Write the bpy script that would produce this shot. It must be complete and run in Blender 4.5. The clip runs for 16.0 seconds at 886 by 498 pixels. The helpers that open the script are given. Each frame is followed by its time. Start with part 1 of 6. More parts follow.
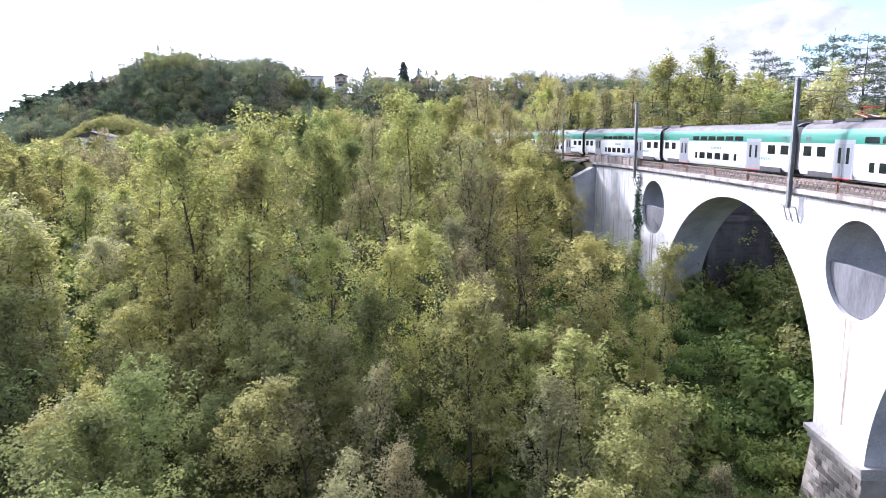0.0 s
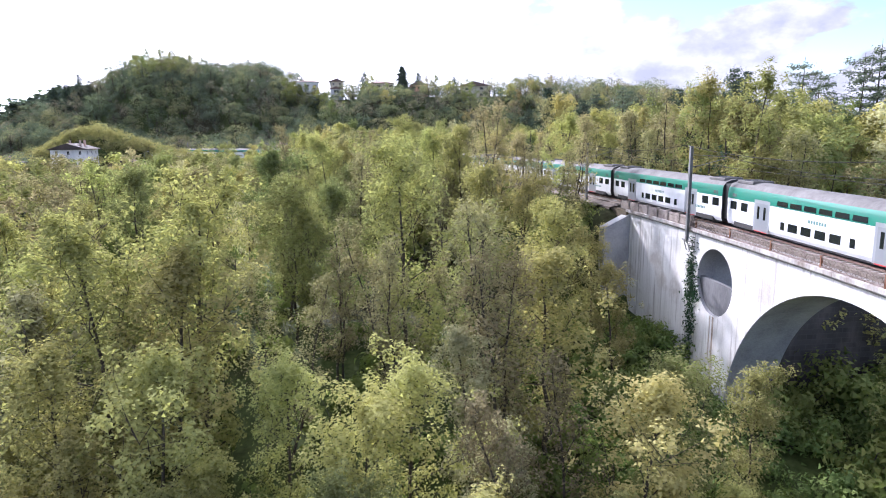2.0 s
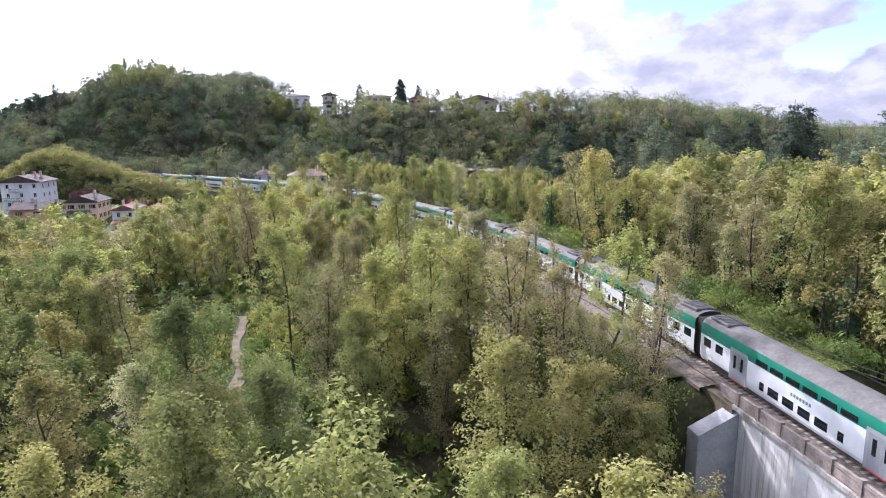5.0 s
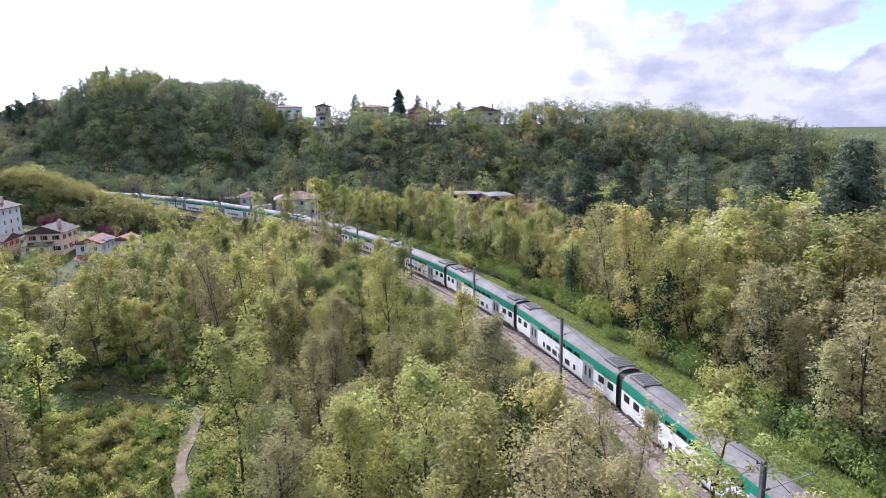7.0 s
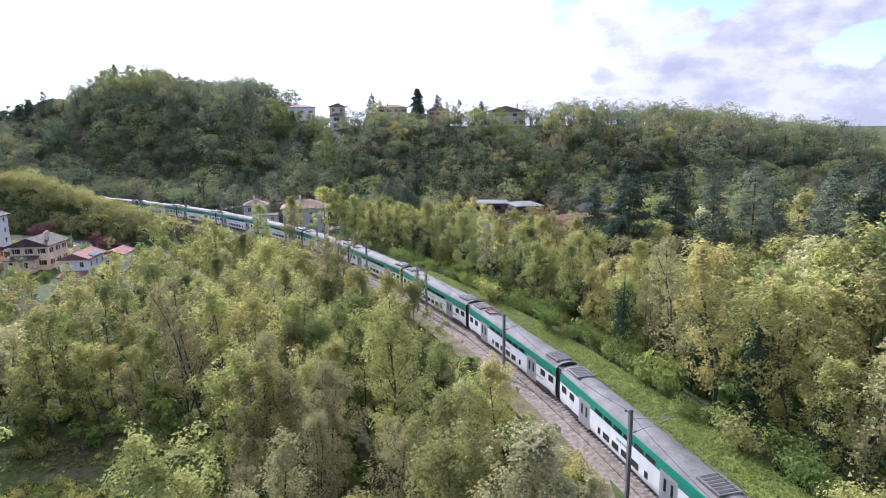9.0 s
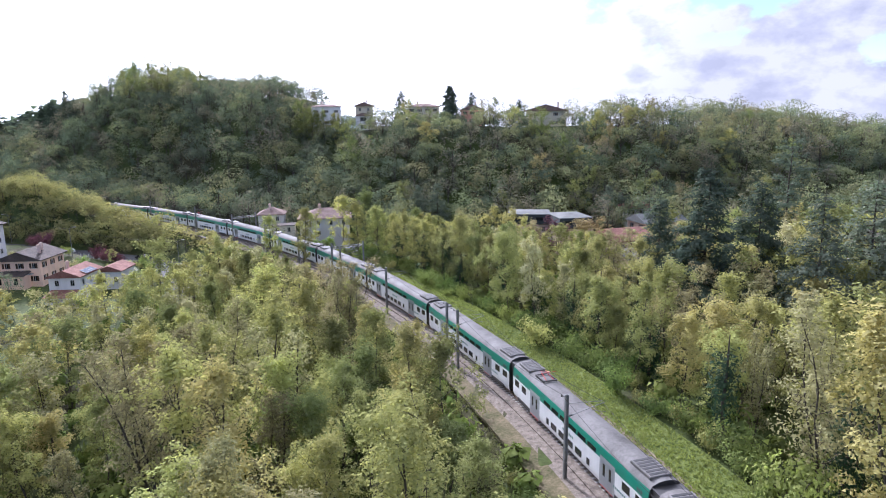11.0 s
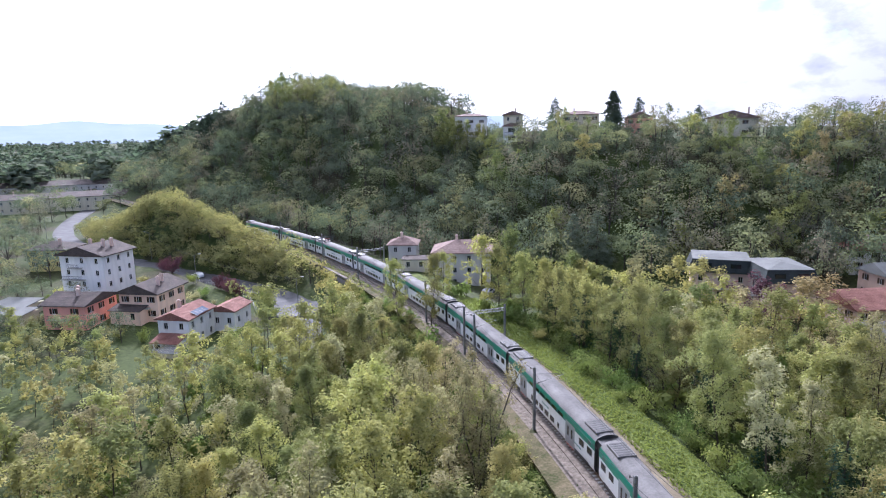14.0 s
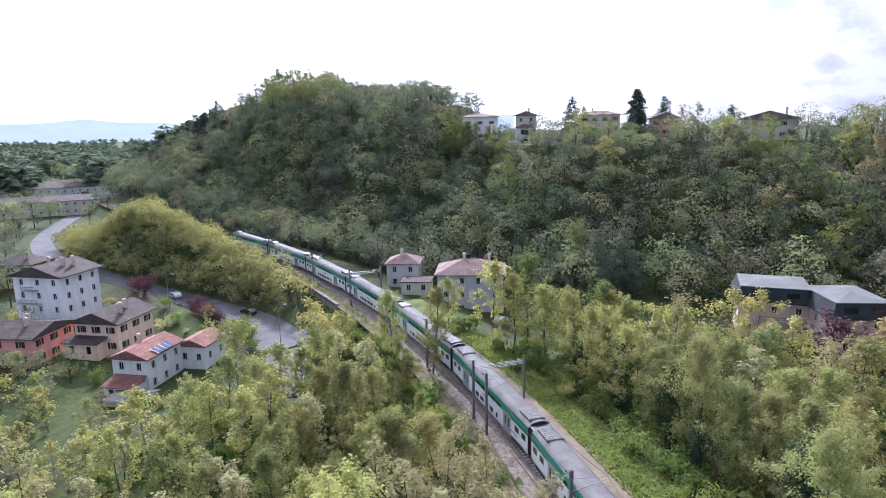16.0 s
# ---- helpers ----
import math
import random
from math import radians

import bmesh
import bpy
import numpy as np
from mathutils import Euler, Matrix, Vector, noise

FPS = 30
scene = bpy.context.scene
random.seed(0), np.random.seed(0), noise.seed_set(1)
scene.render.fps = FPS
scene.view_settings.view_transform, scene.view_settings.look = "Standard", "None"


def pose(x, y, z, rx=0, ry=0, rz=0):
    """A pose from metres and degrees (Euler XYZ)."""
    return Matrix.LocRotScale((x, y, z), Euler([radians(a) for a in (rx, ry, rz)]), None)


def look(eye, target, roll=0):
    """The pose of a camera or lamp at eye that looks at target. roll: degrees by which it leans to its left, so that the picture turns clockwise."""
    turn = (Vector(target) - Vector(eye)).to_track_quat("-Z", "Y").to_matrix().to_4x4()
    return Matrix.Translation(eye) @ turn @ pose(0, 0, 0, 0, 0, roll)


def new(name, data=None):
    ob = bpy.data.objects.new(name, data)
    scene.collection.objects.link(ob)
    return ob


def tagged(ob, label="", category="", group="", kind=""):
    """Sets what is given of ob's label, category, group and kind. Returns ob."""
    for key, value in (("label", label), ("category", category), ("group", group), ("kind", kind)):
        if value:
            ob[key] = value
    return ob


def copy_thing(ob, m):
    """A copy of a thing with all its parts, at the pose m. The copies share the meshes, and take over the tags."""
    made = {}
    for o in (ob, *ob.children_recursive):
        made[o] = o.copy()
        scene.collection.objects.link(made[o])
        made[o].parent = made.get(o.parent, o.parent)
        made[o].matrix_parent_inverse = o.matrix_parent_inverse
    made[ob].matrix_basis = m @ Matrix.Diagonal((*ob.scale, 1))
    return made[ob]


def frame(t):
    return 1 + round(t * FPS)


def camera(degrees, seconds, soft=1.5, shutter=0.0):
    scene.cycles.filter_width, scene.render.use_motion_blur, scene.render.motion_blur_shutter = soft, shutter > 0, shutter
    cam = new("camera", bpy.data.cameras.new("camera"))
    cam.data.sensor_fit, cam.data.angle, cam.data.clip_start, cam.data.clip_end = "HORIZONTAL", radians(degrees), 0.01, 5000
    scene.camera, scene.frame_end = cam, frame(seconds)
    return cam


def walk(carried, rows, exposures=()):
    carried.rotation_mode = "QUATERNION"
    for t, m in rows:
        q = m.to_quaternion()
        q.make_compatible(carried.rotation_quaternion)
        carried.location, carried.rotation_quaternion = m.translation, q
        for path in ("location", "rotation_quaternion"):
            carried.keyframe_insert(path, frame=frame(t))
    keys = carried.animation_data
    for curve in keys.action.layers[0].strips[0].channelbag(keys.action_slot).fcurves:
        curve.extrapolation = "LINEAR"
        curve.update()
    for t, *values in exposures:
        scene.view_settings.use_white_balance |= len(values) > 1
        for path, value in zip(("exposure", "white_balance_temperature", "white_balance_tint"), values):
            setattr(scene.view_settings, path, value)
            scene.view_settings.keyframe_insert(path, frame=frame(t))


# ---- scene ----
cam = camera(71.1, 16.0, soft=1.0)
METRES, EYE, TILT, LEAN, TURN = 165.0, 3.83, -1.3, 0.0, 0.0
ROWS = [
    (0.0, 0.0, 0.0, 0.0, -0.17, -9.13, 1.07),
    (0.5, 0.0001, 0.0228, 0.0021, -0.18, -9.16, 1.06),
    (1.0, -0.0001, 0.0484, 0.009, -0.17, -9.17, 1.06),
    (1.5, -0.0002, 0.0753, 0.0195, -0.17, -9.17, 1.04),
    (2.0, -0.0002, 0.1031, 0.0327, -0.17, -9.2, 1.0),
    (2.5, -0.0001, 0.1318, 0.0472, -0.16, -9.24, 0.98),
    (3.0, 0.0001, 0.1614, 0.0618, -0.13, -9.29, 0.95),
    (3.5, 0.0004, 0.1919, 0.0765, -0.08, -9.35, 0.93),
    (4.0, 0.0013, 0.2216, 0.0872, -0.04, -9.46, 0.93),
    (6.5, 0.0025, 0.378, 0.1421, 0.07, -9.65, 0.8),
    (7.0, 0.003, 0.4089, 0.1543, 0.09, -9.72, 0.78),
    (7.5, 0.003, 0.4384, 0.1626, 0.11, -9.79, 0.76),
    (8.0, 0.0024, 0.4669, 0.1652, 0.2, -9.82, 0.74),
    (8.5, 0.0016, 0.4954, 0.1658, 1.52, -9.83, 0.7),
    (9.0, 0.0009, 0.5247, 0.1663, 1.96, -9.86, 0.66),
    (11.5, -0.0106, 0.6876, 0.1752, 5.35, -9.86, 0.66),
    (12.0, -0.0149, 0.7203, 0.1815, 6.87, -9.85, 0.66),
    (12.5, -0.0221, 0.751, 0.1902, 14.14, -9.78, 0.76),
    (13.0, -0.0296, 0.7806, 0.1983, 17.89, -9.77, 0.8),
    (13.5, -0.0374, 0.8092, 0.2022, 18.05, -9.79, 0.79),
    (14.0, -0.046, 0.8381, 0.2055, 18.33, -9.82, 0.78),
    (14.5, -0.0552, 0.8681, 0.2094, 18.76, -9.86, 0.77),
    (15.0, -0.0643, 0.8976, 0.2128, 19.01, -9.88, 0.77),
    (15.5, -0.0728, 0.926, 0.214, 19.05, -9.93, 0.75),
    (16.0, -0.082, 0.9547, 0.2144, 19.03, -9.93, 0.73),
]
walk(cam, [(t, pose(0, 0, EYE, TILT, LEAN, TURN) @ pose(METRES * x, METRES * y, METRES * z, 90 + pitch, roll, yaw)) for t, x, y, z, yaw, pitch, roll in ROWS],
     exposures=[(0.0, 0.84, 5500, 25), (2.0, 0.66, 5550, 25), (4.0, 0.48, 5650, 25), (9.0, 0.44, 5500, 24), (16.0, 0.46, 5400, 24)])

# ---------------------------------------------------------------- light
SUN_AZ, SUN_EL = radians(31.0), radians(30.5)      # left of straight ahead (+y), above the horizon
SUN_DIR = Vector((-math.sin(SUN_AZ) * math.cos(SUN_EL), math.cos(SUN_AZ) * math.cos(SUN_EL), math.sin(SUN_EL)))


def node(nt, kind, **values):
    """A node with its inputs set by name (spaces as underscores)."""
    n = nt.nodes.new(kind)
    for key, value in values.items():
        n.inputs[key.replace("_", " ")].default_value = value
    return n


def ramp(nt, source, *stops, ease=False):
    """A colour ramp fed by source; stops are (place, colour)."""
    n = nt.nodes.new("ShaderNodeValToRGB")
    els = n.color_ramp.elements
    if ease:
        n.color_ramp.interpolation = "EASE"
    while len(els) < len(stops):
        els.new(0.5)
    for e, (p, c) in zip(els, stops):
        e.position = p
        e.color = (c, c, c, 1) if isinstance(c, (int, float)) else (*c, 1)
    nt.links.new(source, n.inputs["Fac"])
    return n.outputs["Color"]


def math_node(nt, op, a, b=None):
    n = nt.nodes.new("ShaderNodeMath")
    n.operation = op
    for i, v in enumerate((a, b)):
        if v is None:
            continue
        if isinstance(v, (int, float)):
            n.inputs[i].default_value = v
        else:
            nt.links.new(v, n.inputs[i])
    return n.outputs[0]


def mix_colour(nt, fac, a, b, blend="MIX"):
    n = nt.nodes.new("ShaderNodeMix")
    n.data_type, n.blend_type = "RGBA", blend
    for sock, v in ((n.inputs[0], fac), (n.inputs[6], a), (n.inputs[7], b)):
        if isinstance(v, (int, float)):
            sock.default_value = v
        elif isinstance(v, tuple):
            sock.default_value = (*v, 1)
        else:
            nt.links.new(v, sock)
    return n.outputs[2]


def build_world():
    world = bpy.data.worlds.new("sky")
    scene.world = world
    world.use_nodes = True
    nt = world.node_tree
    nt.nodes.clear()
    sky = nt.nodes.new("ShaderNodeTexSky")
    sky.sky_type, sky.sun_disc = "NISHITA", False
    sky.sun_elevation, sky.sun_rotation = SUN_EL, -SUN_AZ
    sky.air_density, sky.dust_density, sky.ozone_density = 1.0, 0.3, 2.0
    clear = node(nt, "ShaderNodeBackground", Strength=0.15)
    nt.links.new(sky.outputs[0], clear.inputs["Color"])
    # broken cloud: puffs wider than high
    coord = nt.nodes.new("ShaderNodeTexCoord")
    stretch = node(nt, "ShaderNodeMapping", Scale=(1.0, 1.0, 1.75), Location=(0.35, 0.1, 0.0))
    nt.links.new(coord.outputs["Generated"], stretch.inputs[0])
    puffs = node(nt, "ShaderNodeTexNoise", Scale=7.5, Detail=8.0, Roughness=0.52)
    nt.links.new(stretch.outputs[0], puffs.inputs["Vector"])
    bodies = node(nt, "ShaderNodeTexNoise", Scale=11.0, Detail=7.0, Roughness=0.55)
    shift = node(nt, "ShaderNodeMapping", Location=(3.7, 1.2, 0.0))
    nt.links.new(stretch.outputs[0], shift.inputs[0])
    nt.links.new(shift.outputs[0], bodies.inputs["Vector"])
    # the haze is thickest towards the sun
    sunward = nt.nodes.new("ShaderNodeVectorMath")
    sunward.operation = "DOT_PRODUCT"
    nt.links.new(coord.outputs["Generated"], sunward.inputs[0])
    sunward.inputs[1].default_value = SUN_DIR
    glow = ramp(nt, sunward.outputs["Value"], (0.62, 0.0), (0.88, 1.0), ease=True)
    rise = nt.nodes.new("ShaderNodeSeparateXYZ")
    nt.links.new(coord.outputs["Generated"], rise.inputs[0])
    low = ramp(nt, rise.outputs["Z"], (0.04, 1.0), (0.14, 0.5), (0.19, 0.1))      # haze near the horizon, gaps above it
    low = math_node(nt, "SUBTRACT", math_node(nt, "MULTIPLY", low, 0.28), 0.12)
    high = ramp(nt, rise.outputs["Z"], (0.27, 0.0), (0.55, 0.22))       # more cloud overhead
    cover = math_node(nt, "ADD", math_node(nt, "ADD", puffs.outputs["Fac"], math_node(nt, "ADD", low, high)), math_node(nt, "MULTIPLY", glow, 0.34))
    mask = ramp(nt, cover, (0.50, 0.0), (0.585, 1.0), ease=True)
    shade = ramp(nt, math_node(nt, "ADD", bodies.outputs["Fac"], math_node(nt, "MULTIPLY", glow, 0.30)),
                 (0.39, (0.80, 0.82, 0.91)), (0.47, (0.97, 0.98, 1.03)), (0.55, (1.2, 1.2, 1.2)))
    # thin cloud lights up towards the sun
    bright = ramp(nt, sunward.outputs["Value"], (0.60, 0.0), (0.74, 0.03), (0.84, 0.15), (0.92, 0.45), (0.99, 1.0))
    cloud = node(nt, "ShaderNodeBackground")
    nt.links.new(math_node(nt, "ADD", math_node(nt, "MULTIPLY", bright, CLOUD_SUN), CLOUD), cloud.inputs["Strength"])
    nt.links.new(shade, cloud.inputs["Color"])
    both = nt.nodes.new("ShaderNodeMixShader")
    nt.links.new(mask, both.inputs[0])
    nt.links.new(clear.outputs[0], both.inputs[1])
    nt.links.new(cloud.outputs[0], both.inputs[2])
    out = nt.nodes.new("ShaderNodeOutputWorld")
    nt.links.new(both.outputs[0], out.inputs["Surface"])


CLOUD, CLOUD_SUN = 0.57, 6.0
build_world()
sun = new("sun", bpy.data.lights.new("sun", "SUN"))
sun.data.energy, sun.data.angle, sun.data.color = 5.0, radians(0.6), (1.0, 0.94, 0.84)
sun.matrix_world = look((0, 0, 120), Vector((0, 0, 120)) - SUN_DIR)

# ---------------------------------------------------------------- materials


def material(name, build):
    m = bpy.data.materials.new(name)
    m.use_nodes = True
    nt = m.node_tree
    nt.nodes.clear()
    out = nt.nodes.new("ShaderNodeOutputMaterial")
    nt.links.new(build(nt), out.inputs["Surface"])
    return m


def place(nt, scale=(1, 1, 1)):
    """World position, stretched by scale."""
    geo = nt.nodes.new("ShaderNodeNewGeometry")
    m = node(nt, "ShaderNodeMapping", Scale=scale)
    nt.links.new(geo.outputs["Position"], m.inputs[0])
    return m.outputs[0]


def noise_at(nt, vector, scale, detail=4.0, rough=0.6):
    n = node(nt, "ShaderNodeTexNoise", Scale=scale, Detail=detail, Roughness=rough)
    nt.links.new(vector, n.inputs["Vector"])
    return n.outputs["Fac"]


def surface(nt, colour, rough=0.8, metal=0.0, relief=None, strength=0.3, depth=0.02):
    """A principled surface with optional bump from relief."""
    b = node(nt, "ShaderNodeBsdfPrincipled", Roughness=rough, Metallic=metal)
    b.inputs["Specular IOR Level"].default_value = 0.12 if rough >= 0.7 else 0.5
    if isinstance(colour, tuple):
        b.inputs["Base Color"].default_value = (*colour, 1)
    else:
        nt.links.new(colour, b.inputs["Base Color"])
    if relief is not None:
        bump = node(nt, "ShaderNodeBump", Strength=strength, Distance=depth)
        nt.links.new(relief, bump.inputs["Height"])
        nt.links.new(bump.outputs[0], b.inputs["Normal"])
    return b.outputs[0]


def mottled(name, dark, light, scale=0.6, fine=9.0, rough=0.85, metal=0.0, stretch=(1, 1, 1), strength=0.25, depth=0.02):
    """A surface that varies at two scales between two colours."""
    def build(nt):
        p = place(nt, stretch)
        big = noise_at(nt, p, scale, 5)
        small = noise_at(nt, p, fine, 3)
        c = ramp(nt, math_node(nt, "ADD", math_node(nt, "MULTIPLY", big, 0.65), math_node(nt, "MULTIPLY", small, 0.35)),
                 (0.34, dark), (0.66, light))
        return surface(nt, c, rough, metal, small, strength, depth)
    return material(name, build)


def leaf_material(name, dark, light, glow, vary=0.10, speck=0.30):
    """Thin leaves: diffuse above, sunlight shining through; each leaf and each tree differs a little."""
    def build(nt):
        geo = nt.nodes.new("ShaderNodeNewGeometry")
        info = nt.nodes.new("ShaderNodeObjectInfo")
        stand = noise_at(nt, place(nt), 0.11, 2)
        own = nt.nodes.new("ShaderNodeAttribute")
        own.attribute_name = "tree_tint"
        tree = math_node(nt, "FRACT", math_node(nt, "ADD", info.outputs["Random"], own.outputs["Fac"]))
        f = math_node(nt, "ADD", math_node(nt, "MULTIPLY", geo.outputs["Random Per Island"], speck),
                      math_node(nt, "ADD", math_node(nt, "MULTIPLY", tree, 0.50),
                                math_node(nt, "MULTIPLY", stand, 0.30)))
        c = ramp(nt, f, (0.12, dark), (0.9, light))
        hue = node(nt, "ShaderNodeHueSaturation", Fac=1.0)
        second = math_node(nt, "FRACT", math_node(nt, "MULTIPLY", tree, 7.31))
        nt.links.new(math_node(nt, "ADD", math_node(nt, "MULTIPLY", second, vary * 0.9),
                               math_node(nt, "ADD", math_node(nt, "MULTIPLY", stand, vary * 0.6), 0.5 - 0.68 * vary)), hue.inputs["Hue"])
        nt.links.new(c, hue.inputs["Color"])
        d = node(nt, "ShaderNodeBsdfDiffuse")
        nt.links.new(hue.outputs[0], d.inputs["Color"])
        t = node(nt, "ShaderNodeBsdfTranslucent")
        nt.links.new(mix_colour(nt, 1.0, hue.outputs[0], glow, "MULTIPLY"), t.inputs["Color"])
        add = nt.nodes.new("ShaderNodeAddShader")
        nt.links.new(d.outputs[0], add.inputs[0])
        nt.links.new(t.outputs[0], add.inputs[1])
        return add.outputs[0]
    return material(name, build)


LEAF = {
    "maple": leaf_material("leaf_yellow_green", (0.104, 0.106, 0.043), (0.296, 0.284, 0.112), (0.85, 0.85, 0.62), 0.05),
    "oak": leaf_material("leaf_mid_green", (0.080, 0.092, 0.039), (0.222, 0.222, 0.090), (0.8, 0.85, 0.6), 0.05),
    "budding": leaf_material("leaf_bronze_bud", (0.110, 0.102, 0.056), (0.248, 0.228, 0.118), (0.8, 0.78, 0.65), 0.04),
    "blossom": leaf_material("leaf_pale_blossom", (0.165, 0.160, 0.086), (0.370, 0.355, 0.205), (0.65, 0.65, 0.5), 0.01),
    "bush": leaf_material("leaf_bush", (0.052, 0.072, 0.026), (0.168, 0.194, 0.064), (0.75, 0.85, 0.55), 0.05),
    "conifer": leaf_material("needle_dark", (0.042, 0.055, 0.042), (0.098, 0.114, 0.08), (0.4, 0.5, 0.4), 0.03),
    "pine": leaf_material("needle_grey_green", (0.074, 0.088, 0.064), (0.158, 0.174, 0.12), (0.4, 0.5, 0.4), 0.03),
    "plum": leaf_material("leaf_dark_red", (0.05, 0.03, 0.035), (0.115, 0.062, 0.07), (0.6, 0.4, 0.4), 0.03),
    "ivy": leaf_material("leaf_ivy", (0.020, 0.036, 0.024), (0.055, 0.078, 0.048), (0.4, 0.6, 0.4), 0.03),
    "grass": leaf_material("grass_blade", (0.092, 0.106, 0.036), (0.198, 0.204, 0.07), (0.8, 0.9, 0.55), 0.05),
    # hill leaves: distance haze put into the colour, greyer and bluer
    "hill_oak": leaf_material("leaf_hazed_oak", (0.076, 0.092, 0.066), (0.150, 0.166, 0.098), (0.6, 0.65, 0.55), 0.05, 0.12),
    "hill_maple": leaf_material("leaf_hazed_maple", (0.110, 0.128, 0.072), (0.236, 0.232, 0.118), (0.65, 0.66, 0.52), 0.06, 0.12),
    "hill_budding": leaf_material("leaf_hazed_bud", (0.116, 0.112, 0.082), (0.205, 0.186, 0.122), (0.6, 0.6, 0.52), 0.04, 0.12),
    "robinia": leaf_material("leaf_olive", (0.100, 0.108, 0.050), (0.272, 0.252, 0.104), (0.9, 0.88, 0.7), 0.03, 0.2),
    "ochre": leaf_material("leaf_ochre", (0.125, 0.108, 0.055), (0.265, 0.22, 0.115), (0.7, 0.65, 0.5), 0.03),
}
BARK = mottled("bark", (0.035, 0.028, 0.022), (0.13, 0.115, 0.095), 1.5, 12, 0.9, stretch=(3, 3, 0.6))

# ---------------------------------------------------------------- mesh helpers


def mesh_arrays(name, verts, tris, mat=None, smooth=False):
    """A mesh from an (n,3) vertex array and an (m,3) triangle array."""
    verts, tris = np.asarray(verts, np.float32), np.asarray(tris, np.int32)
    me = bpy.data.meshes.new(name)
    me.vertices.add(len(verts))
    me.vertices.foreach_set("co", verts.ravel())
    me.loops.add(tris.size)
    me.loops.foreach_set("vertex_index", tris.ravel())
    me.polygons.add(len(tris))
    me.polygons.foreach_set("loop_start", np.arange(0, tris.size, 3, dtype=np.int32))
    me.polygons.foreach_set("loop_total", np.full(len(tris), 3, np.int32))
    me.update(calc_edges=True)
    if smooth:
        me.polygons.foreach_set("use_smooth", np.ones(len(tris), bool))
    if mat:
        me.materials.append(mat)
    return me


class Soup:
    """Collects quads, boxes and tubes into one mesh."""

    def __init__(self):
        self.v, self.f = [], []

    def poly(self, *pts):
        n = len(self.v)
        self.v += [tuple(p) for p in pts]
        self.f.append(tuple(range(n, n + len(pts))))
        return self

    def box(self, lo, hi, m=None):
        (a, b, c), (d, e, f) = lo, hi
        p = [(a, b, c), (d, b, c), (d, e, c), (a, e, c), (a, b, f), (d, b, f), (d, e, f), (a, e, f)]
        if m is not None:
            p = [tuple(m @ Vector(q)) for q in p]
        n = len(self.v)
        self.v += p
        self.f += [tuple(n + i for i in q) for q in ((3, 2, 1, 0), (4, 5, 6, 7), (0, 1, 5, 4), (1, 2, 6, 5), (2, 3, 7, 6), (3, 0, 4, 7))]
        return self

    def bar(self, a, b, w, h=None):
        """A square bar from a to b."""
        a, b, h = Vector(a), Vector(b), h or w
        z = (b - a).normalized()
        x = z.cross(Vector((0, 0, 1)))
        x = x.normalized() if x.length > 1e-4 else Vector((1, 0, 0))
        y = z.cross(x)
        n = len(self.v)
        for q in (a, b):
            for i, j in ((-1, -1), (1, -1), (1, 1), (-1, 1)):
                self.v.append(tuple(q + x * i * w / 2 + y * j * h / 2))
        self.f += [tuple(n + i for i in q) for q in ((0, 1, 2, 3), (7, 6, 5, 4), (0, 4, 5, 1), (1, 5, 6, 2), (2, 6, 7, 3), (3, 7, 4, 0))]
        return self

    def tube(self, pts, radii, sides=6, cap=True):
        n = len(self.v)
        pts = [Vector(p) for p in pts]
        for i, p in enumerate(pts):
            d = (pts[min(i + 1, len(pts) - 1)] - pts[max(i - 1, 0)]).normalized()
            x = d.cross(Vector((0.31, 0.2, 0.93)))
            x = x.normalized() if x.length > 1e-4 else Vector((1, 0, 0))
            y = d.cross(x)
            r = radii[i] if isinstance(radii, (list, tuple)) else radii
            for k in range(sides):
                a = 2 * math.pi * k / sides
                self.v.append(tuple(p + (x * math.cos(a) + y * math.sin(a)) * r))
        for i in range(len(pts) - 1):
            for k in range(sides):
                a, b = n + i * sides + k, n + i * sides + (k + 1) % sides
                self.f.append((a, a + sides, b + sides, b))
        if cap:
            self.f.append(tuple(range(n, n + sides)))
            self.f.append(tuple(range(n + len(pts) * sides - 1, n + (len(pts) - 1) * sides - 1, -1)))
        return self

    def strip(self, rows, close=False):
        """Quads between neighbouring rows of points of one length."""
        n, k = len(self.v), len(rows[0])
        for r in rows:
            self.v += [tuple(p) for p in r]
        for i in range(len(rows) - 1):
            for j in range(k if close else k - 1):
                a, b = n + i * k + j, n + i * k + (j + 1) % k
                self.f.append((a, b, b + k, a + k))
        return self

    def mesh(self, name, mat, smooth=False, bevel=0.0):
        me = bpy.data.meshes.new(name)
        me.from_pydata(self.v, [], self.f)
        if bevel:
            bm = bmesh.new()
            bm.from_mesh(me)
            bmesh.ops.bevel(bm, geom=list(bm.edges), offset=bevel, segments=1, affect="EDGES")
            bm.to_mesh(me)
            bm.free()
        if smooth:
            me.polygons.foreach_set("use_smooth", np.ones(len(me.polygons), bool))
        me.materials.append(mat)
        me.update()
        return me


def copy_at(ob, m):
    """A copy at exactly m, whatever the original's own scale."""
    return copy_thing(ob, m @ Matrix.Diagonal((*[1 / v for v in ob.scale], 1)))


def thing(name, m, label, category, group="", kind=""):
    """An Empty at a thing's base."""
    ob = new(name)
    ob.empty_display_size = 0.3
    ob.matrix_world = m
    return tagged(ob, label, category, group, kind)


def part(name, soup, mat, parent, label="", smooth=False, m=None, bevel=0.0):
    me = soup.mesh(name, mat, smooth, bevel) if isinstance(soup, Soup) else soup
    ob = new(name, me)
    ob.parent = parent
    if m is not None:
        ob.matrix_local = m
    if label:
        ob["label"] = label
    return ob


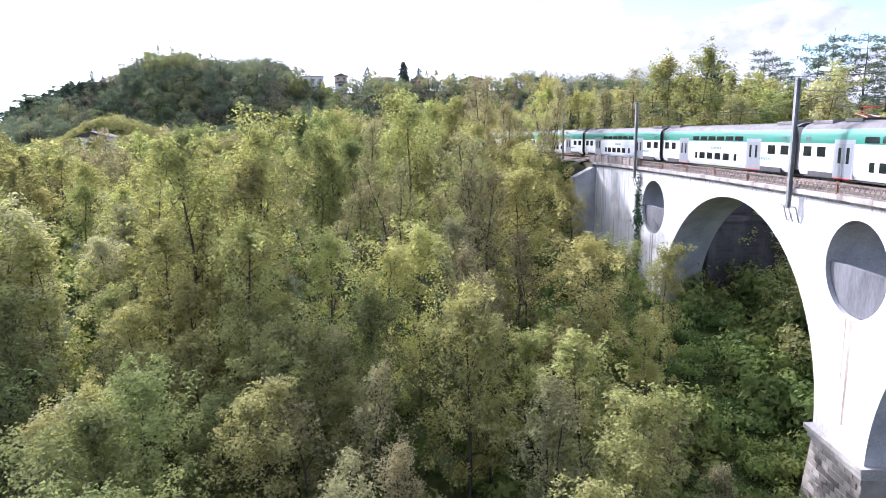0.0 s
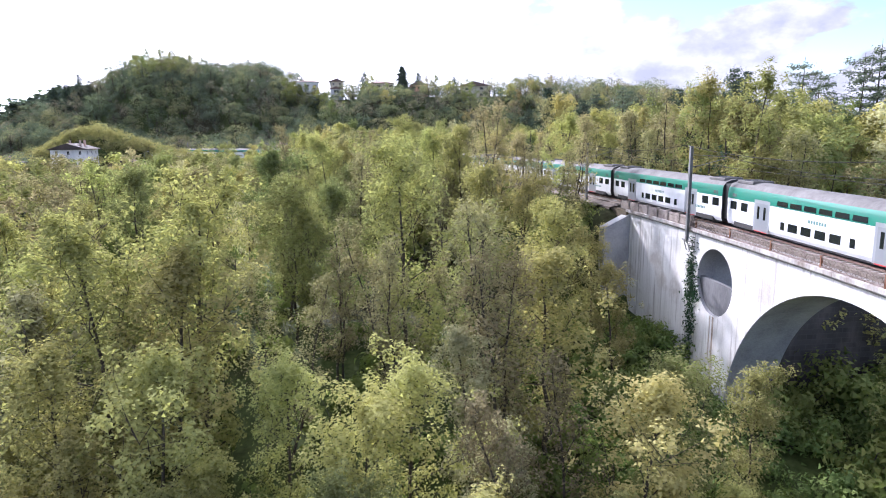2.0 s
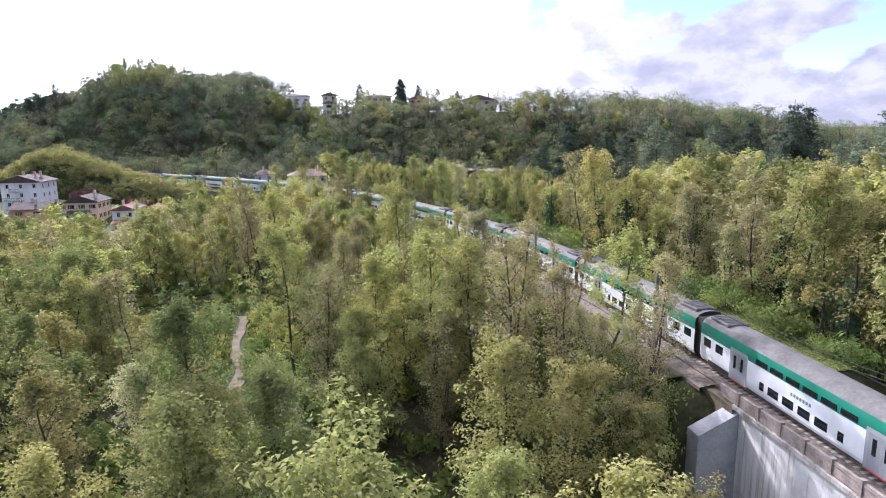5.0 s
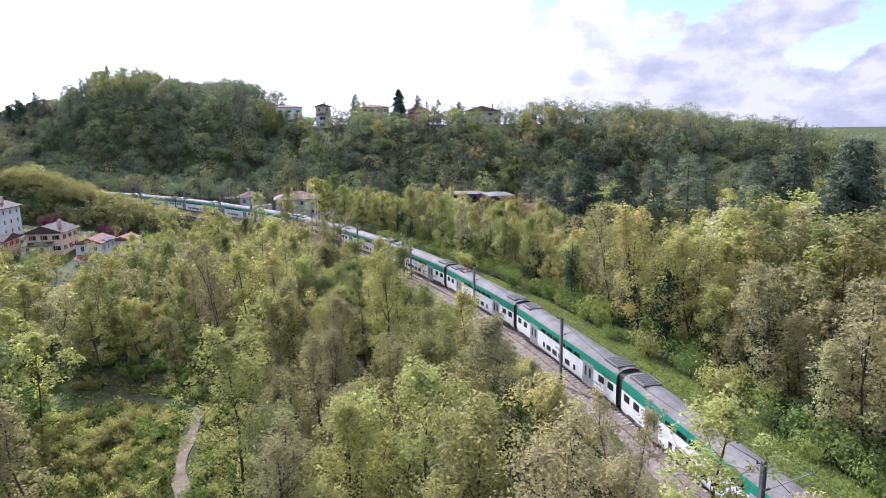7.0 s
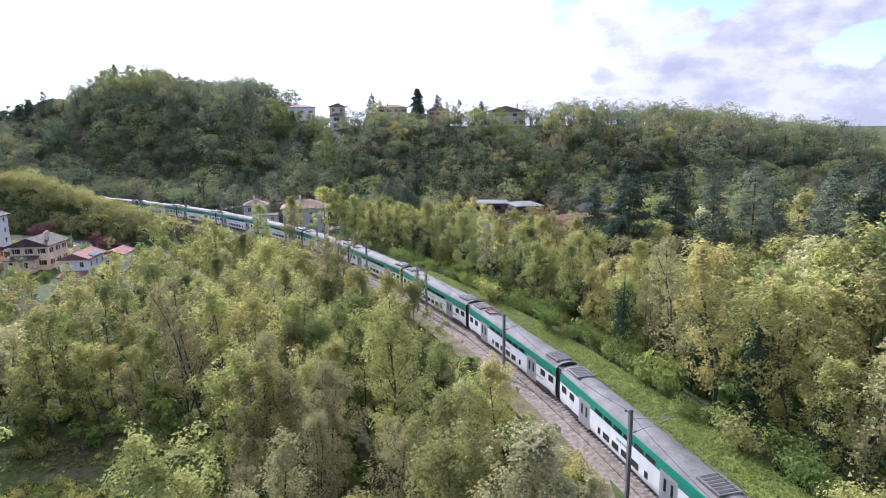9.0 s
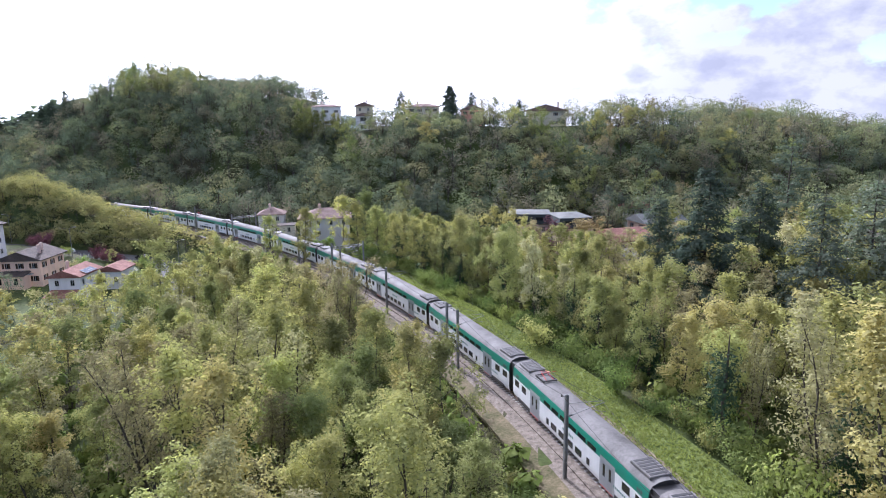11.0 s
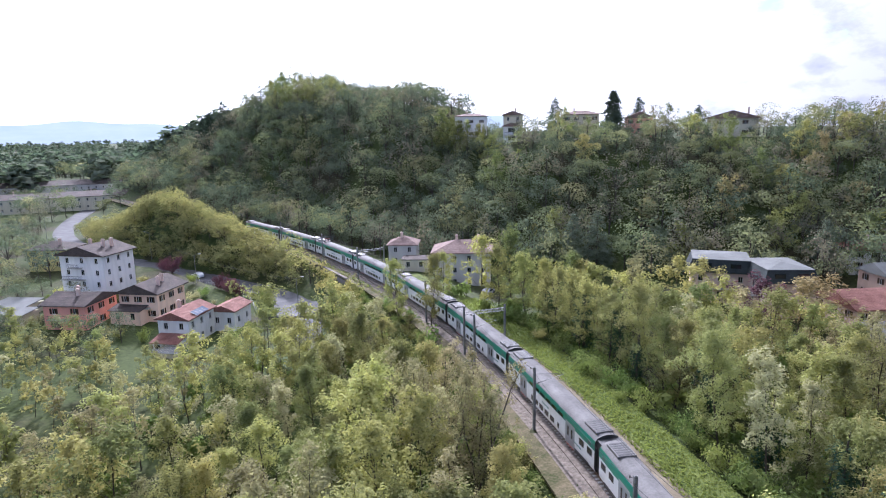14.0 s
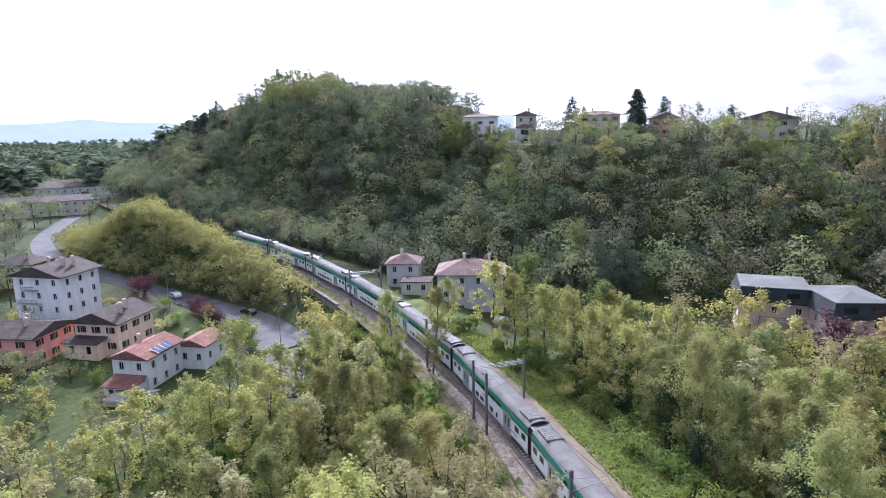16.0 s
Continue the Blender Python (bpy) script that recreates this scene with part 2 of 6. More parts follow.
# ---------------------------------------------------------------- the line of the railway
# A left-hand curve: arc length s along the track (s = 0 beside the second mast), d to its right.
CX, CY, RAD = -282.0, 46.0, 310.5
A0, A1 = -0.35, 1.03


def smooth(a, b, x):
    t = np.clip((np.asarray(x, float) - a) / (b - a), 0, 1)
    return t * t * (3 - 2 * t)


def ease(s):
    """How far the true line lies outside the plain curve: a transition at each end."""
    return 0.8 * np.exp(-((s - 130) / 50) ** 2) - 1.4 * smooth(195, 270, s)


def track(s, d=0.0, z=0.0):
    d = d + float(ease(s))
    a = min(max(s / RAD, A0), A1)
    over = s - a * RAD
    x, y = CX + (RAD + d) * math.cos(a), CY + (RAD + d) * math.sin(a)
    return Vector((x - math.sin(a) * over, y + math.cos(a) * over, z))


def heading(s):
    """The track's turn about z, with +y ahead."""
    return min(max(s / RAD, A0), A1)


def on_track(s, d=0.0, z=0.0):
    return Matrix.Translation(track(s, d, z)) @ Matrix.Rotation(heading(s), 4, "Z")


def to_sd(x, y):
    """Arrays of s and d for arrays of x and y."""
    x, y = np.asarray(x, float), np.asarray(y, float)
    a = np.arctan2(y - CY, x - CX)
    c = np.clip(a, A0, A1)
    px, py = x - CX, y - CY
    along = -np.sin(c) * px + np.cos(c) * py
    out = np.cos(c) * px + np.sin(c) * py
    s = c * RAD + np.where(a == c, 0.0, along)
    d = np.where(a == c, np.hypot(px, py), out) - RAD
    return s, d - ease(s)


def wavy(x, y, scale, seed=0.0):
    """Cheap rolling variation in -1..1."""
    x, y = x / scale, y / scale
    return (np.sin(x * 1.7 + 2.1 * np.sin(y * 0.9 + seed) + seed) + np.sin(y * 1.9 + 1.7 * np.sin(x * 1.1 - seed) + 2 * seed)) * 0.5


ROAD = [(-72, 240, -8.0), (-77.5, 252, -7.7), (-85, 264, -7.2), (-97, 272.5, -6.8), (-112, 277, -6.4), (-132, 283, -6.2), (-160, 292, -6.2), (-190, 303, -6.2), (-218, 316, -6.2), (-245, 335, -6.2),
        (-275, 367, -6.2), (-305, 405, -6.2), (-340, 460, -6.2), (-380, 520, -6.2), (-440, 580, -6.2)]


def near_line(x, y, line):
    """Distance to a polyline and the height of its nearest point."""
    best, level = np.full(np.shape(x), 1e9), np.zeros(np.shape(x))
    for (ax, ay, az), (bx, by, bz) in zip(line, line[1:]):
        t = np.clip(((x - ax) * (bx - ax) + (y - ay) * (by - ay)) / ((bx - ax) ** 2 + (by - ay) ** 2), 0, 1)
        q = np.hypot(x - ax - t * (bx - ax), y - ay - t * (by - ay))
        level = np.where(q < best, az + t * (bz - az), level)
        best = np.minimum(best, q)
    return best, level


def hill_foot(x):
    return np.where(x < -60, 299 + 0.46 * (-60 - x), 299 + 0.10 * (x + 60))


def height(x, y):
    """The lie of the land."""
    x, y = np.asarray(x, float), np.asarray(y, float)
    s, d = to_sd(x, y)
    valley = np.interp(y, [-80, 15, 45, 80, 115, 160, 260, 420], [-27, -27, -22, -14, -11, -9.3, -6.8, -6.2])
    valley = valley + wavy(x, y, 24, 1.3) * 0.9
    # the right-hand bench beyond the abutment
    bench = -1.2 - 3.6 * smooth(13, 25, d) + 0.5 * wavy(x, y, 17, 0.4)
    there = smooth(46, 60, s)
    side = np.where(d > 0, there * bench + (1 - there) * np.minimum(valley, -13.0), valley)
    # the railway's own formation
    bank = np.where(d > 0, -0.45 - np.maximum(d - 11.0, 0) * 0.5, -0.45 - np.maximum(-d - 4.2, 0) * 0.62)
    ahead = smooth(46.6, 48.6, s)
    z = np.where(ahead > 0, np.maximum(side, bank * ahead + side * (1 - ahead)), side)
    z = np.where((d > 0) & (d < 11.5) & (s > 49), -0.45, z)
    # wooded knoll inside the curve
    knoll = 16.0 * np.exp(-((s - 342) / 47) ** 2 - ((d + 25) / 15) ** 2) * smooth(2.5, 13, -d)
    z = z + knoll
    # the hill
    q = (y - hill_foot(x)) / np.where(x < -60, 1.1, 1.0)
    hill = (34 - 3 * smooth(10, 110, x) - 19 * smooth(105, 235, x)) * smooth(0, 74, q) ** 0.9
    hill = hill + (9 * np.exp(-((x + 194) / 34) ** 2) + 14.5 * smooth(-80, -108, x) * (1 - smooth(-195, -255, x))) * smooth(5, 50, q)
    hill = hill * (1 - 0.9 * smooth(-262, -370, x)) + 2.0 * wavy(x, y, 30, 2.2) * smooth(10, 50, q)
    hill = hill * (1 - 0.9 * smooth(120, 260, q))
    z = z + np.where(q > 0, hill, 0)
    r, level = near_line(x, y, ROAD)
    w = 1 - smooth(5.0, 11.0, r)
    z = z * (1 - w) + (level - 0.12) * w
    far = smooth(500, 900, np.hypot(x, y - 200))
    return z * (1 - far) + far * (-8 + 3 * wavy(x, y, 260, 0.7))

# ---------------------------------------------------------------- ground


def ground_material(nt):
    p = place(nt)
    big, small = noise_at(nt, p, 0.05, 5), noise_at(nt, p, 1.3, 6)
    litter = ramp(nt, small, (0.3, (0.03, 0.026, 0.016)), (0.7, (0.085, 0.072, 0.042)))
    grass = ramp(nt, small, (0.3, (0.028, 0.042, 0.012)), (0.7, (0.078, 0.10, 0.03)))
    c = mix_colour(nt, ramp(nt, big, (0.36, 0.15), (0.52, 1.0)), litter, grass)
    return surface(nt, c, 0.95, 0, small, 0.5, 0.15)


def build_ground():
    def axis(lo, hi, step, reach):
        inner = np.arange(lo, hi + step, step)
        grow = [step]
        while sum(grow) < reach:
            grow.append(grow[-1] * 1.35)
        out = np.cumsum(grow)
        return np.concatenate([lo - out[::-1], inner, hi + out])
    xs, ys = axis(-330, 170, 3.2, 4200), axis(-60, 470, 3.2, 4200)
    X, Y = np.meshgrid(xs, ys)
    Z = height(X, Y)
    v = np.stack([X.ravel(), Y.ravel(), Z.ravel()], 1)
    n, m = len(xs), len(ys)
    i = (np.arange(m - 1)[:, None] * n + np.arange(n - 1)[None]).ravel()
    tris = np.concatenate([np.stack([i, i + 1, i + n + 1], 1), np.stack([i, i + n + 1, i + n], 1)])
    tagged(new("ground", mesh_arrays("ground", v, tris, material("forest_floor", ground_material), True)),
           "brown leaf litter and rough grass of the valley floor", "ground", kind="structure")


build_ground()


def ribbon(name, s0, s1, d0, d1, z0, z1, mat, label, step=3.0, skirt=0.3):
    """A strip along the track from d0 to d1, with a little thickness."""
    a = Soup()
    rows = []
    for s in np.arange(s0, s1 + step, step):
        p, q = track(s, d0, z0), track(s, d1, z1)
        rows.append([p - Vector((0, 0, skirt)), p, q, q - Vector((0, 0, skirt))])
    a.strip(rows)
    return tagged(new(name, a.mesh(name, mat)), label, name.replace("_", " "), kind="structure")


BALLAST = mottled("ballast", (0.082, 0.068, 0.055), (0.30, 0.255, 0.212), 2.0, 14, 0.95, strength=0.9, depth=0.06)
EARTH = mottled("path_earth", (0.12, 0.098, 0.066), (0.25, 0.21, 0.15), 0.4, 5, 0.95)
WEEDY = mottled("weedy_earth", (0.05, 0.06, 0.02), (0.19, 0.15, 0.095), 0.5, 4, 0.95, strength=0.8, depth=0.08)
VERGE = mottled("verge_grass", (0.06, 0.085, 0.022), (0.17, 0.20, 0.055), 0.35, 6, 0.95, strength=0.7, depth=0.1)
RUST = mottled("rusty_steel", (0.10, 0.045, 0.025), (0.30, 0.17, 0.11), 1.5, 14, 0.7, 0.4)
CONCRETE = mottled("weathered_concrete", (0.30, 0.28, 0.25), (0.55, 0.53, 0.49), 0.5, 6, 0.9)
STEEL = mottled("galvanised_steel", (0.16, 0.16, 0.16), (0.30, 0.30, 0.29), 0.8, 10, 0.55, 0.5)
DARK = mottled("dark_iron", (0.012, 0.012, 0.013), (0.045, 0.042, 0.04), 1.2, 10, 0.6)

# ---------------------------------------------------------------- viaduct


def plaster(nt):
    """Pale rendered masonry: rain streaks, damp patches, hairline blotches."""
    p, tall = place(nt), place(nt, (1.0, 1.0, 0.12))
    streak, patch, fine = noise_at(nt, tall, 1.1, 6, 0.65), noise_at(nt, p, 0.22, 5), noise_at(nt, p, 7.0, 4)
    c = ramp(nt, streak, (0.28, (0.46, 0.44, 0.40)), (0.42, (0.68, 0.665, 0.635)), (0.62, (0.78, 0.77, 0.745)))
    c = mix_colour(nt, ramp(nt, patch, (0.55, 0.0), (0.66, 0.7)), c, (0.34, 0.29, 0.245))
    drip = noise_at(nt, place(nt, (1.0, 1.0, 0.05)), 2.6, 3, 0.55)
    c = mix_colour(nt, ramp(nt, drip, (0.56, 0.0), (0.68, 0.75)), c, (0.24, 0.205, 0.175))
    c = mix_colour(nt, 0.25, c, ramp(nt, fine, (0.3, (0.5, 0.48, 0.45)), (0.7, (0.85, 0.84, 0.8))))
    return surface(nt, c, 0.9, 0, fine, 0.2, 0.03)


# darker grey copy of the render, with these faces' shade in its colour
def shaded_render(nt):
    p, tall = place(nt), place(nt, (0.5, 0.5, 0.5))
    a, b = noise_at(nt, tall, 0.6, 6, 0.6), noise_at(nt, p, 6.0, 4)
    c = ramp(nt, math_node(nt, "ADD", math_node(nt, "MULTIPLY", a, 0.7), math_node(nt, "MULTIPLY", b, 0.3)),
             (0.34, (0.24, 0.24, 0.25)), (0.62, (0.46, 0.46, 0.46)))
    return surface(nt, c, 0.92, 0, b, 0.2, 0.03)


def rough_stone(nt):
    p = place(nt)
    a, b = noise_at(nt, p, 0.8, 5), noise_at(nt, p, 6, 4)
    info = nt.nodes.new("ShaderNodeObjectInfo")
    f = math_node(nt, "ADD", math_node(nt, "MULTIPLY", a, 0.6), math_node(nt, "MULTIPLY", info.outputs["Random"], 0.4))
    c = ramp(nt, f, (0.25, (0.16, 0.14, 0.12)), (0.75, (0.46, 0.42, 0.37)))
    return surface(nt, c, 0.95, 0, b, 0.5, 0.05)


def coursed_stone(nt):
    """Old dark masonry in courses, blotched with damp."""
    p = place(nt)
    flat = nt.nodes.new("ShaderNodeSeparateXYZ")
    nt.links.new(p, flat.inputs[0])
    face = nt.nodes.new("ShaderNodeCombineXYZ")
    nt.links.new(math_node(nt, "ADD", flat.outputs["X"], flat.outputs["Y"]), face.inputs["X"])
    nt.links.new(flat.outputs["Z"], face.inputs["Y"])
    blocks = node(nt, "ShaderNodeTexBrick", Scale=1.0, Mortar_Size=0.03, Brick_Width=1.1, Row_Height=0.5, Color1=(0.085, 0.080, 0.075, 1), Color2=(0.06, 0.056, 0.054, 1), Mortar=(0.095, 0.09, 0.084, 1))
    nt.links.new(face.outputs[0], blocks.inputs["Vector"])
    damp = noise_at(nt, place(nt, (1, 1, 0.4)), 0.35, 5)
    c = mix_colour(nt, ramp(nt, damp, (0.45, 0.0), (0.7, 0.7)), blocks.outputs["Color"], (0.17, 0.155, 0.14))
    return surface(nt, c, 0.95, 0, noise_at(nt, p, 5, 4), 0.5, 0.06)


RUN_OFF = mottled("brown_run_off", (0.20, 0.15, 0.11), (0.50, 0.44, 0.37), 1.2, 7, 0.9, stretch=(2, 2, 0.3))
SCRAWL = mottled("violet_scrawl", (0.16, 0.16, 0.30), (0.30, 0.30, 0.42), 2.0, 9, 0.8)
COURSED = material("coursed_dark_stone", coursed_stone)
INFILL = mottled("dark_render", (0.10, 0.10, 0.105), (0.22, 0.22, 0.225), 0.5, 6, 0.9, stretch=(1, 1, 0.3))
EDGE = mottled("stained_edge", (0.20, 0.16, 0.135), (0.55, 0.53, 0.50), 0.9, 6, 0.9, stretch=(1, 1, 0.25))
PLASTER = material("pale_render", plaster)
SHADED_GREY = material("shaded_grey_render", shaded_render)
STONE = material("rough_stone", rough_stone)
DF, DB = -2.75, 1.7                     # the viaduct's two faces
ARCH_S, PERIOD, ARCH_R, SPRING = 9.0, 34.8, 14.6, -16.7
EYE_R, EYE_Z = 3.1, -4.95
DECK = -0.75


def build_viaduct():
    via = thing("viaduct", Matrix(), "pale rendered railway viaduct with round arches and oculi", "viaduct", kind="structure")
    start, end = -98.0, 45.5
    marks = {start, end}
    for k in range(-4, 2):
        c = ARCH_S + k * PERIOD
        marks |= {c + ARCH_R * math.cos(a) for a in np.linspace(0, math.pi, 49)}
        marks |= {c + PERIOD / 2 + EYE_R * math.cos(a) for a in np.linspace(0, math.pi, 33)}
    marks = sorted(m for m in marks if start <= m <= end)

    def under(s):
        if s > 28:
            return -20.0
        u = (s - ARCH_S + PERIOD / 2) % PERIOD - PERIOD / 2
        return SPRING + math.sqrt(max(ARCH_R ** 2 - u * u, 0)) if abs(u) < ARCH_R - 1e-6 else SPRING

    def eye(s):
        u = (s - ARCH_S) % PERIOD - PERIOD / 2
        h = math.sqrt(max(EYE_R ** 2 - u * u, 0))
        return (EYE_Z - h, EYE_Z + h) if s < 35 else (EYE_Z, EYE_Z)
    for name, d in (("front_wall", DF), ("back_wall", DB)):
        w = Soup()
        for a, b in zip(marks, marks[1:]):
            if b - a < 1e-6:
                continue
            (la, ha), (lb, hb) = eye(a), eye(b)
            mid = (a + b) / 2
            u = abs((mid - ARCH_S + PERIOD / 2) % PERIOD - PERIOD / 2)
            ua, ub = (under(a), under(b)) if (u < ARCH_R or mid > 28) else (SPRING, SPRING)
            if max(ha - la, hb - lb) > 1e-6:
                w.poly(track(a, d, ua), track(b, d, ub), track(b, d, lb), track(a, d, la))
                w.poly(track(a, d, ha), track(b, d, hb), track(b, d, DECK), track(a, d, DECK))
            else:
                w.poly(track(a, d, ua), track(b, d, ub), track(b, d, DECK), track(a, d, DECK))
        part(name, w, PLASTER, via)
    for k in range(-4, 1):
        c = ARCH_S + k * PERIOD
        w = Soup()
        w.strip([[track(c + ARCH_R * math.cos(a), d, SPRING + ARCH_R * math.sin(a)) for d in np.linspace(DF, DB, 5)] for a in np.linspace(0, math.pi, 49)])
        part("arch_vault", w, SHADED_GREY, via, "arch vault with damp stains, its shade painted in grey", True)
        w = Soup()
        e = c + PERIOD / 2
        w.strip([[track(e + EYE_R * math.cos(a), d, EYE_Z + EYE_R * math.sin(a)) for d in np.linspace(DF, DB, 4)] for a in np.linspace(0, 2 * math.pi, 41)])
        part("oculus_lining", w, SHADED_GREY, via, "grey round opening through the wall", True)
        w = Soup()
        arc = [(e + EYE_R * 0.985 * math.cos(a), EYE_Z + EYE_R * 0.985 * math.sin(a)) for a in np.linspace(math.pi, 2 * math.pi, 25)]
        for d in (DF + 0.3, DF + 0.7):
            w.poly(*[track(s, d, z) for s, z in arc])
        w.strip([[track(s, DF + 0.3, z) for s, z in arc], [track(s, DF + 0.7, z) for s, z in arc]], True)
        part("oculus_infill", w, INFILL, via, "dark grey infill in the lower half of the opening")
        w = Soup()
        for off, half_w, low in ((-0.2, 0.16, -15.2), (0.35, 0.07, -12.4)):
            w.poly(track(e + off - half_w, DF - 0.004, low), track(e + off + half_w * 0.4, DF - 0.004, low), track(e + off + half_w, DF - 0.004, EYE_Z - EYE_R - 0.1), track(e + off - half_w, DF - 0.004, EYE_Z - EYE_R - 0.1))
        part("stain", w, RUN_OFF, via, "brown run-off stain below the round opening")
        # pier below the springing, battered, with its ledge
        p = c - PERIOD / 2
        half = PERIOD / 2 - ARCH_R
        w = Soup()
        rows = []
        for z, g in ((SPRING - 0.75, 0.0), (-31, 0.9)):
            rows.append([track(p - half - g, DF - g, z), track(p + half + g, DF - g, z), track(p + half + g, DB + g, z), track(p - half - g, DB + g, z)])
        w.strip(rows[::-1], True)
        part("pier", w, STONE, via, "rough stone pier")
        w = Soup()
        for z0, z1, o in ((SPRING - 0.8, SPRING - 0.28, 0.2), (SPRING - 0.3, SPRING + 0.05, 0.42)):
            q = [(p - half - o, DF - o), (p + half + o, DF - o), (p + half + o, DB + o), (p - half - o, DB + o)]
            lo, hi = [track(s, d, z0) for s, d in q], [track(s, d, z1) for s, d in q]
            w.strip([lo, hi], True)
            w.poly(*hi).poly(*lo[::-1])
        part("impost_ledge", w, CONCRETE, via)
    w = Soup()
    for k in range(9):
        z0 = SPRING + 0.55 + 0.12 * math.sin(k * 2.3)
        s0 = ARCH_S + math.sqrt(ARCH_R ** 2 - (z0 + 0.35 - SPRING) ** 2) - 0.05
        w.box((-2.3 + 0.36 * k, -0.02, z0), (-2.05 + 0.36 * k, 0.02, z0 + 0.75 + 0.2 * math.sin(k * 1.7)), on_track(s0))
    part("scrawl", w, SCRAWL, via, "violet spray-painted scrawl as plain bars")
    # deck slab and overhanging cornice
    w = Soup()
    rows = []
    for s in np.arange(start, end + 1.2, 1.5):
        s = min(s, end + 0.8)
        rows.append([track(s, DF, DECK - 0.25), track(s, DF - 0.18, DECK), track(s, DF - 0.35, DECK), track(s, DF - 0.35, DECK + 0.3), track(s, DF + 0.1, DECK + 0.34),
                     track(s, 2.9, DECK + 0.34), track(s, 3.1, DECK + 0.3), track(s, 3.1, DECK), track(s, DB, DECK - 0.6)])
    w.strip(rows)
    part("deck", w, EDGE, via, "rust-stained concrete deck edge")
    # abutment: end wall, return and wing
    w = Soup()
    w.box((DB - 0.02, -1.2, -22), (DF + 0.02, 0.0, DECK - 0.02), on_track(end))
    part("abutment", w, PLASTER, via)
    w = Soup()
    m = on_track(end)
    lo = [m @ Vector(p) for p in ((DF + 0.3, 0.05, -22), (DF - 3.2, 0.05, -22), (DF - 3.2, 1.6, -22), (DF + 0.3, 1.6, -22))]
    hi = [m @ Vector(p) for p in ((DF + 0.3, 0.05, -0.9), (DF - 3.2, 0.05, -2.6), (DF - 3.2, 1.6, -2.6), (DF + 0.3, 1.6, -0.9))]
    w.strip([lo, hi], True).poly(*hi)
    # the shade on this face is put in as grey
    part("wing_wall", w, SHADED_GREY, via, "wing wall with cracks, its shade painted in grey")
    w = Soup()
    w.box((-3.1, 0.0, -14), (3.2, 6.0, -0.62), on_track(end + 0.4))
    part("fill", w, EARTH, via, "earth fill behind the abutment")
    return via


VIADUCT = build_viaduct()


def build_old_abutment():
    ob = thing("stone_abutment", on_track(30, 4.8, -24), "dark old masonry abutment behind the viaduct arch", "abutment", kind="structure")
    w = Soup()
    w.box((-1.0, -4.5, -4), (14.5, 8, 17.2))
    part("masonry", w, COURSED, ob)
    w = Soup()
    w.box((-1.0, -2.6, 17.6), (14.5, 8, 22.7))
    part("upper_wall", w, COURSED, ob, "dark grey upper wall set back")
    part("earth_cover", Soup().box((-1.3, -2.9, 22.7), (14.8, 8.3, 23.1)), VERGE, ob, "grass-grown top")
    w = Soup()
    w.box((-1.2, -4.8, 17.2), (14.8, 8.3, 17.7))
    part("coping", w, COURSED, ob)


build_old_abutment()


def build_pier_stones():
    """Squared blocks on the faces of the pier that stands nearest."""
    p, half = ARCH_S - PERIOD / 2, PERIOD / 2 - ARCH_R
    pier = [o for o in VIADUCT.children if o.name.startswith("pier")][-1]
    meshes = []
    for k in range(4):
        w = Soup()
        g = 0.012 * k
        w.box((-0.10, 0.012, 0.012), (0.03 + g, 0.80 - g, 0.44))
        meshes.append(w.mesh("stone", STONE, bevel=0.02))
    rng = np.random.default_rng(4)
    for c in range(14):
        z = SPRING - 1.3 - 0.46 * c
        g = 0.9 * (SPRING - 0.75 - z) / 14.0
        for k in range(7):
            s = p - half - g + 0.82 * k + (0.4 if c % 2 else 0.0)
            if s + 0.8 > p + half + g:
                continue
            ob = new("stone", meshes[int(rng.integers(0, 4))])
            ob.parent = pier
            ob.matrix_local = on_track(s, DF - g, z) @ Matrix.Rotation(math.pi, 4, "Y") @ Matrix.Diagonal((1, 1, -1, 1))


build_pier_stones()


def build_railing():
    """Riveted lattice railing on the viaduct's edge, solid panels on the abutment."""
    pale_rust = mottled("dull_rusty_iron", (0.09, 0.068, 0.055), (0.30, 0.25, 0.22), 1.3, 10, 0.8)
    ob = thing("viaduct_railing", Matrix(), "rusty lattice iron railing along the viaduct edge", "railing")
    top, low = 0.28, -0.36
    for d in (DF - 0.12, 2.95):
        for s in np.arange(-60, 31, 6.0):
            w = Soup()
            w.bar(track(s, d, low), track(s + 6, d, low), 0.09)
            w.bar(track(s, d, top), track(s + 6, d, top), 0.10)
            part("rail_bar", w, pale_rust, ob)
            if d < 0:
                w = Soup()
                for k in range(12):
                    a, b = s + k * 0.5, s + k * 0.5 + 0.5
                    w.bar(track(a, d, low), track(b, d, top), 0.035).bar(track(a, d, top), track(b, d, low), 0.035)
                part("lattice_panel", w, pale_rust, ob)
            w = Soup()
            w.box((-0.07, -0.07, low - 0.15), (0.07, 0.07, top + 0.12), on_track(s, d))
            part("post", w, RUST, ob)
    wall = thing("parapet_wall", Matrix(), "weathered brown panelled parapet on the abutment", "parapet", kind="structure")
    tint = mottled("brown_parapet", (0.17, 0.135, 0.115), (0.40, 0.35, 0.31), 0.8, 7, 0.9)
    for s in np.arange(31.2, 46.5, 2.4):
        w = Soup()
        w.box((-0.10, -1.05, -0.45), (0.10, 1.05, 0.5), on_track(s + 1.2, DF - 0.05))
        part("panel", w, tint, wall)
        w = Soup()
        w.box((-0.17, -0.17, -0.45), (0.17, 0.17, 0.62), on_track(s, DF - 0.05))
        part("post", w, tint, wall)


build_railing()

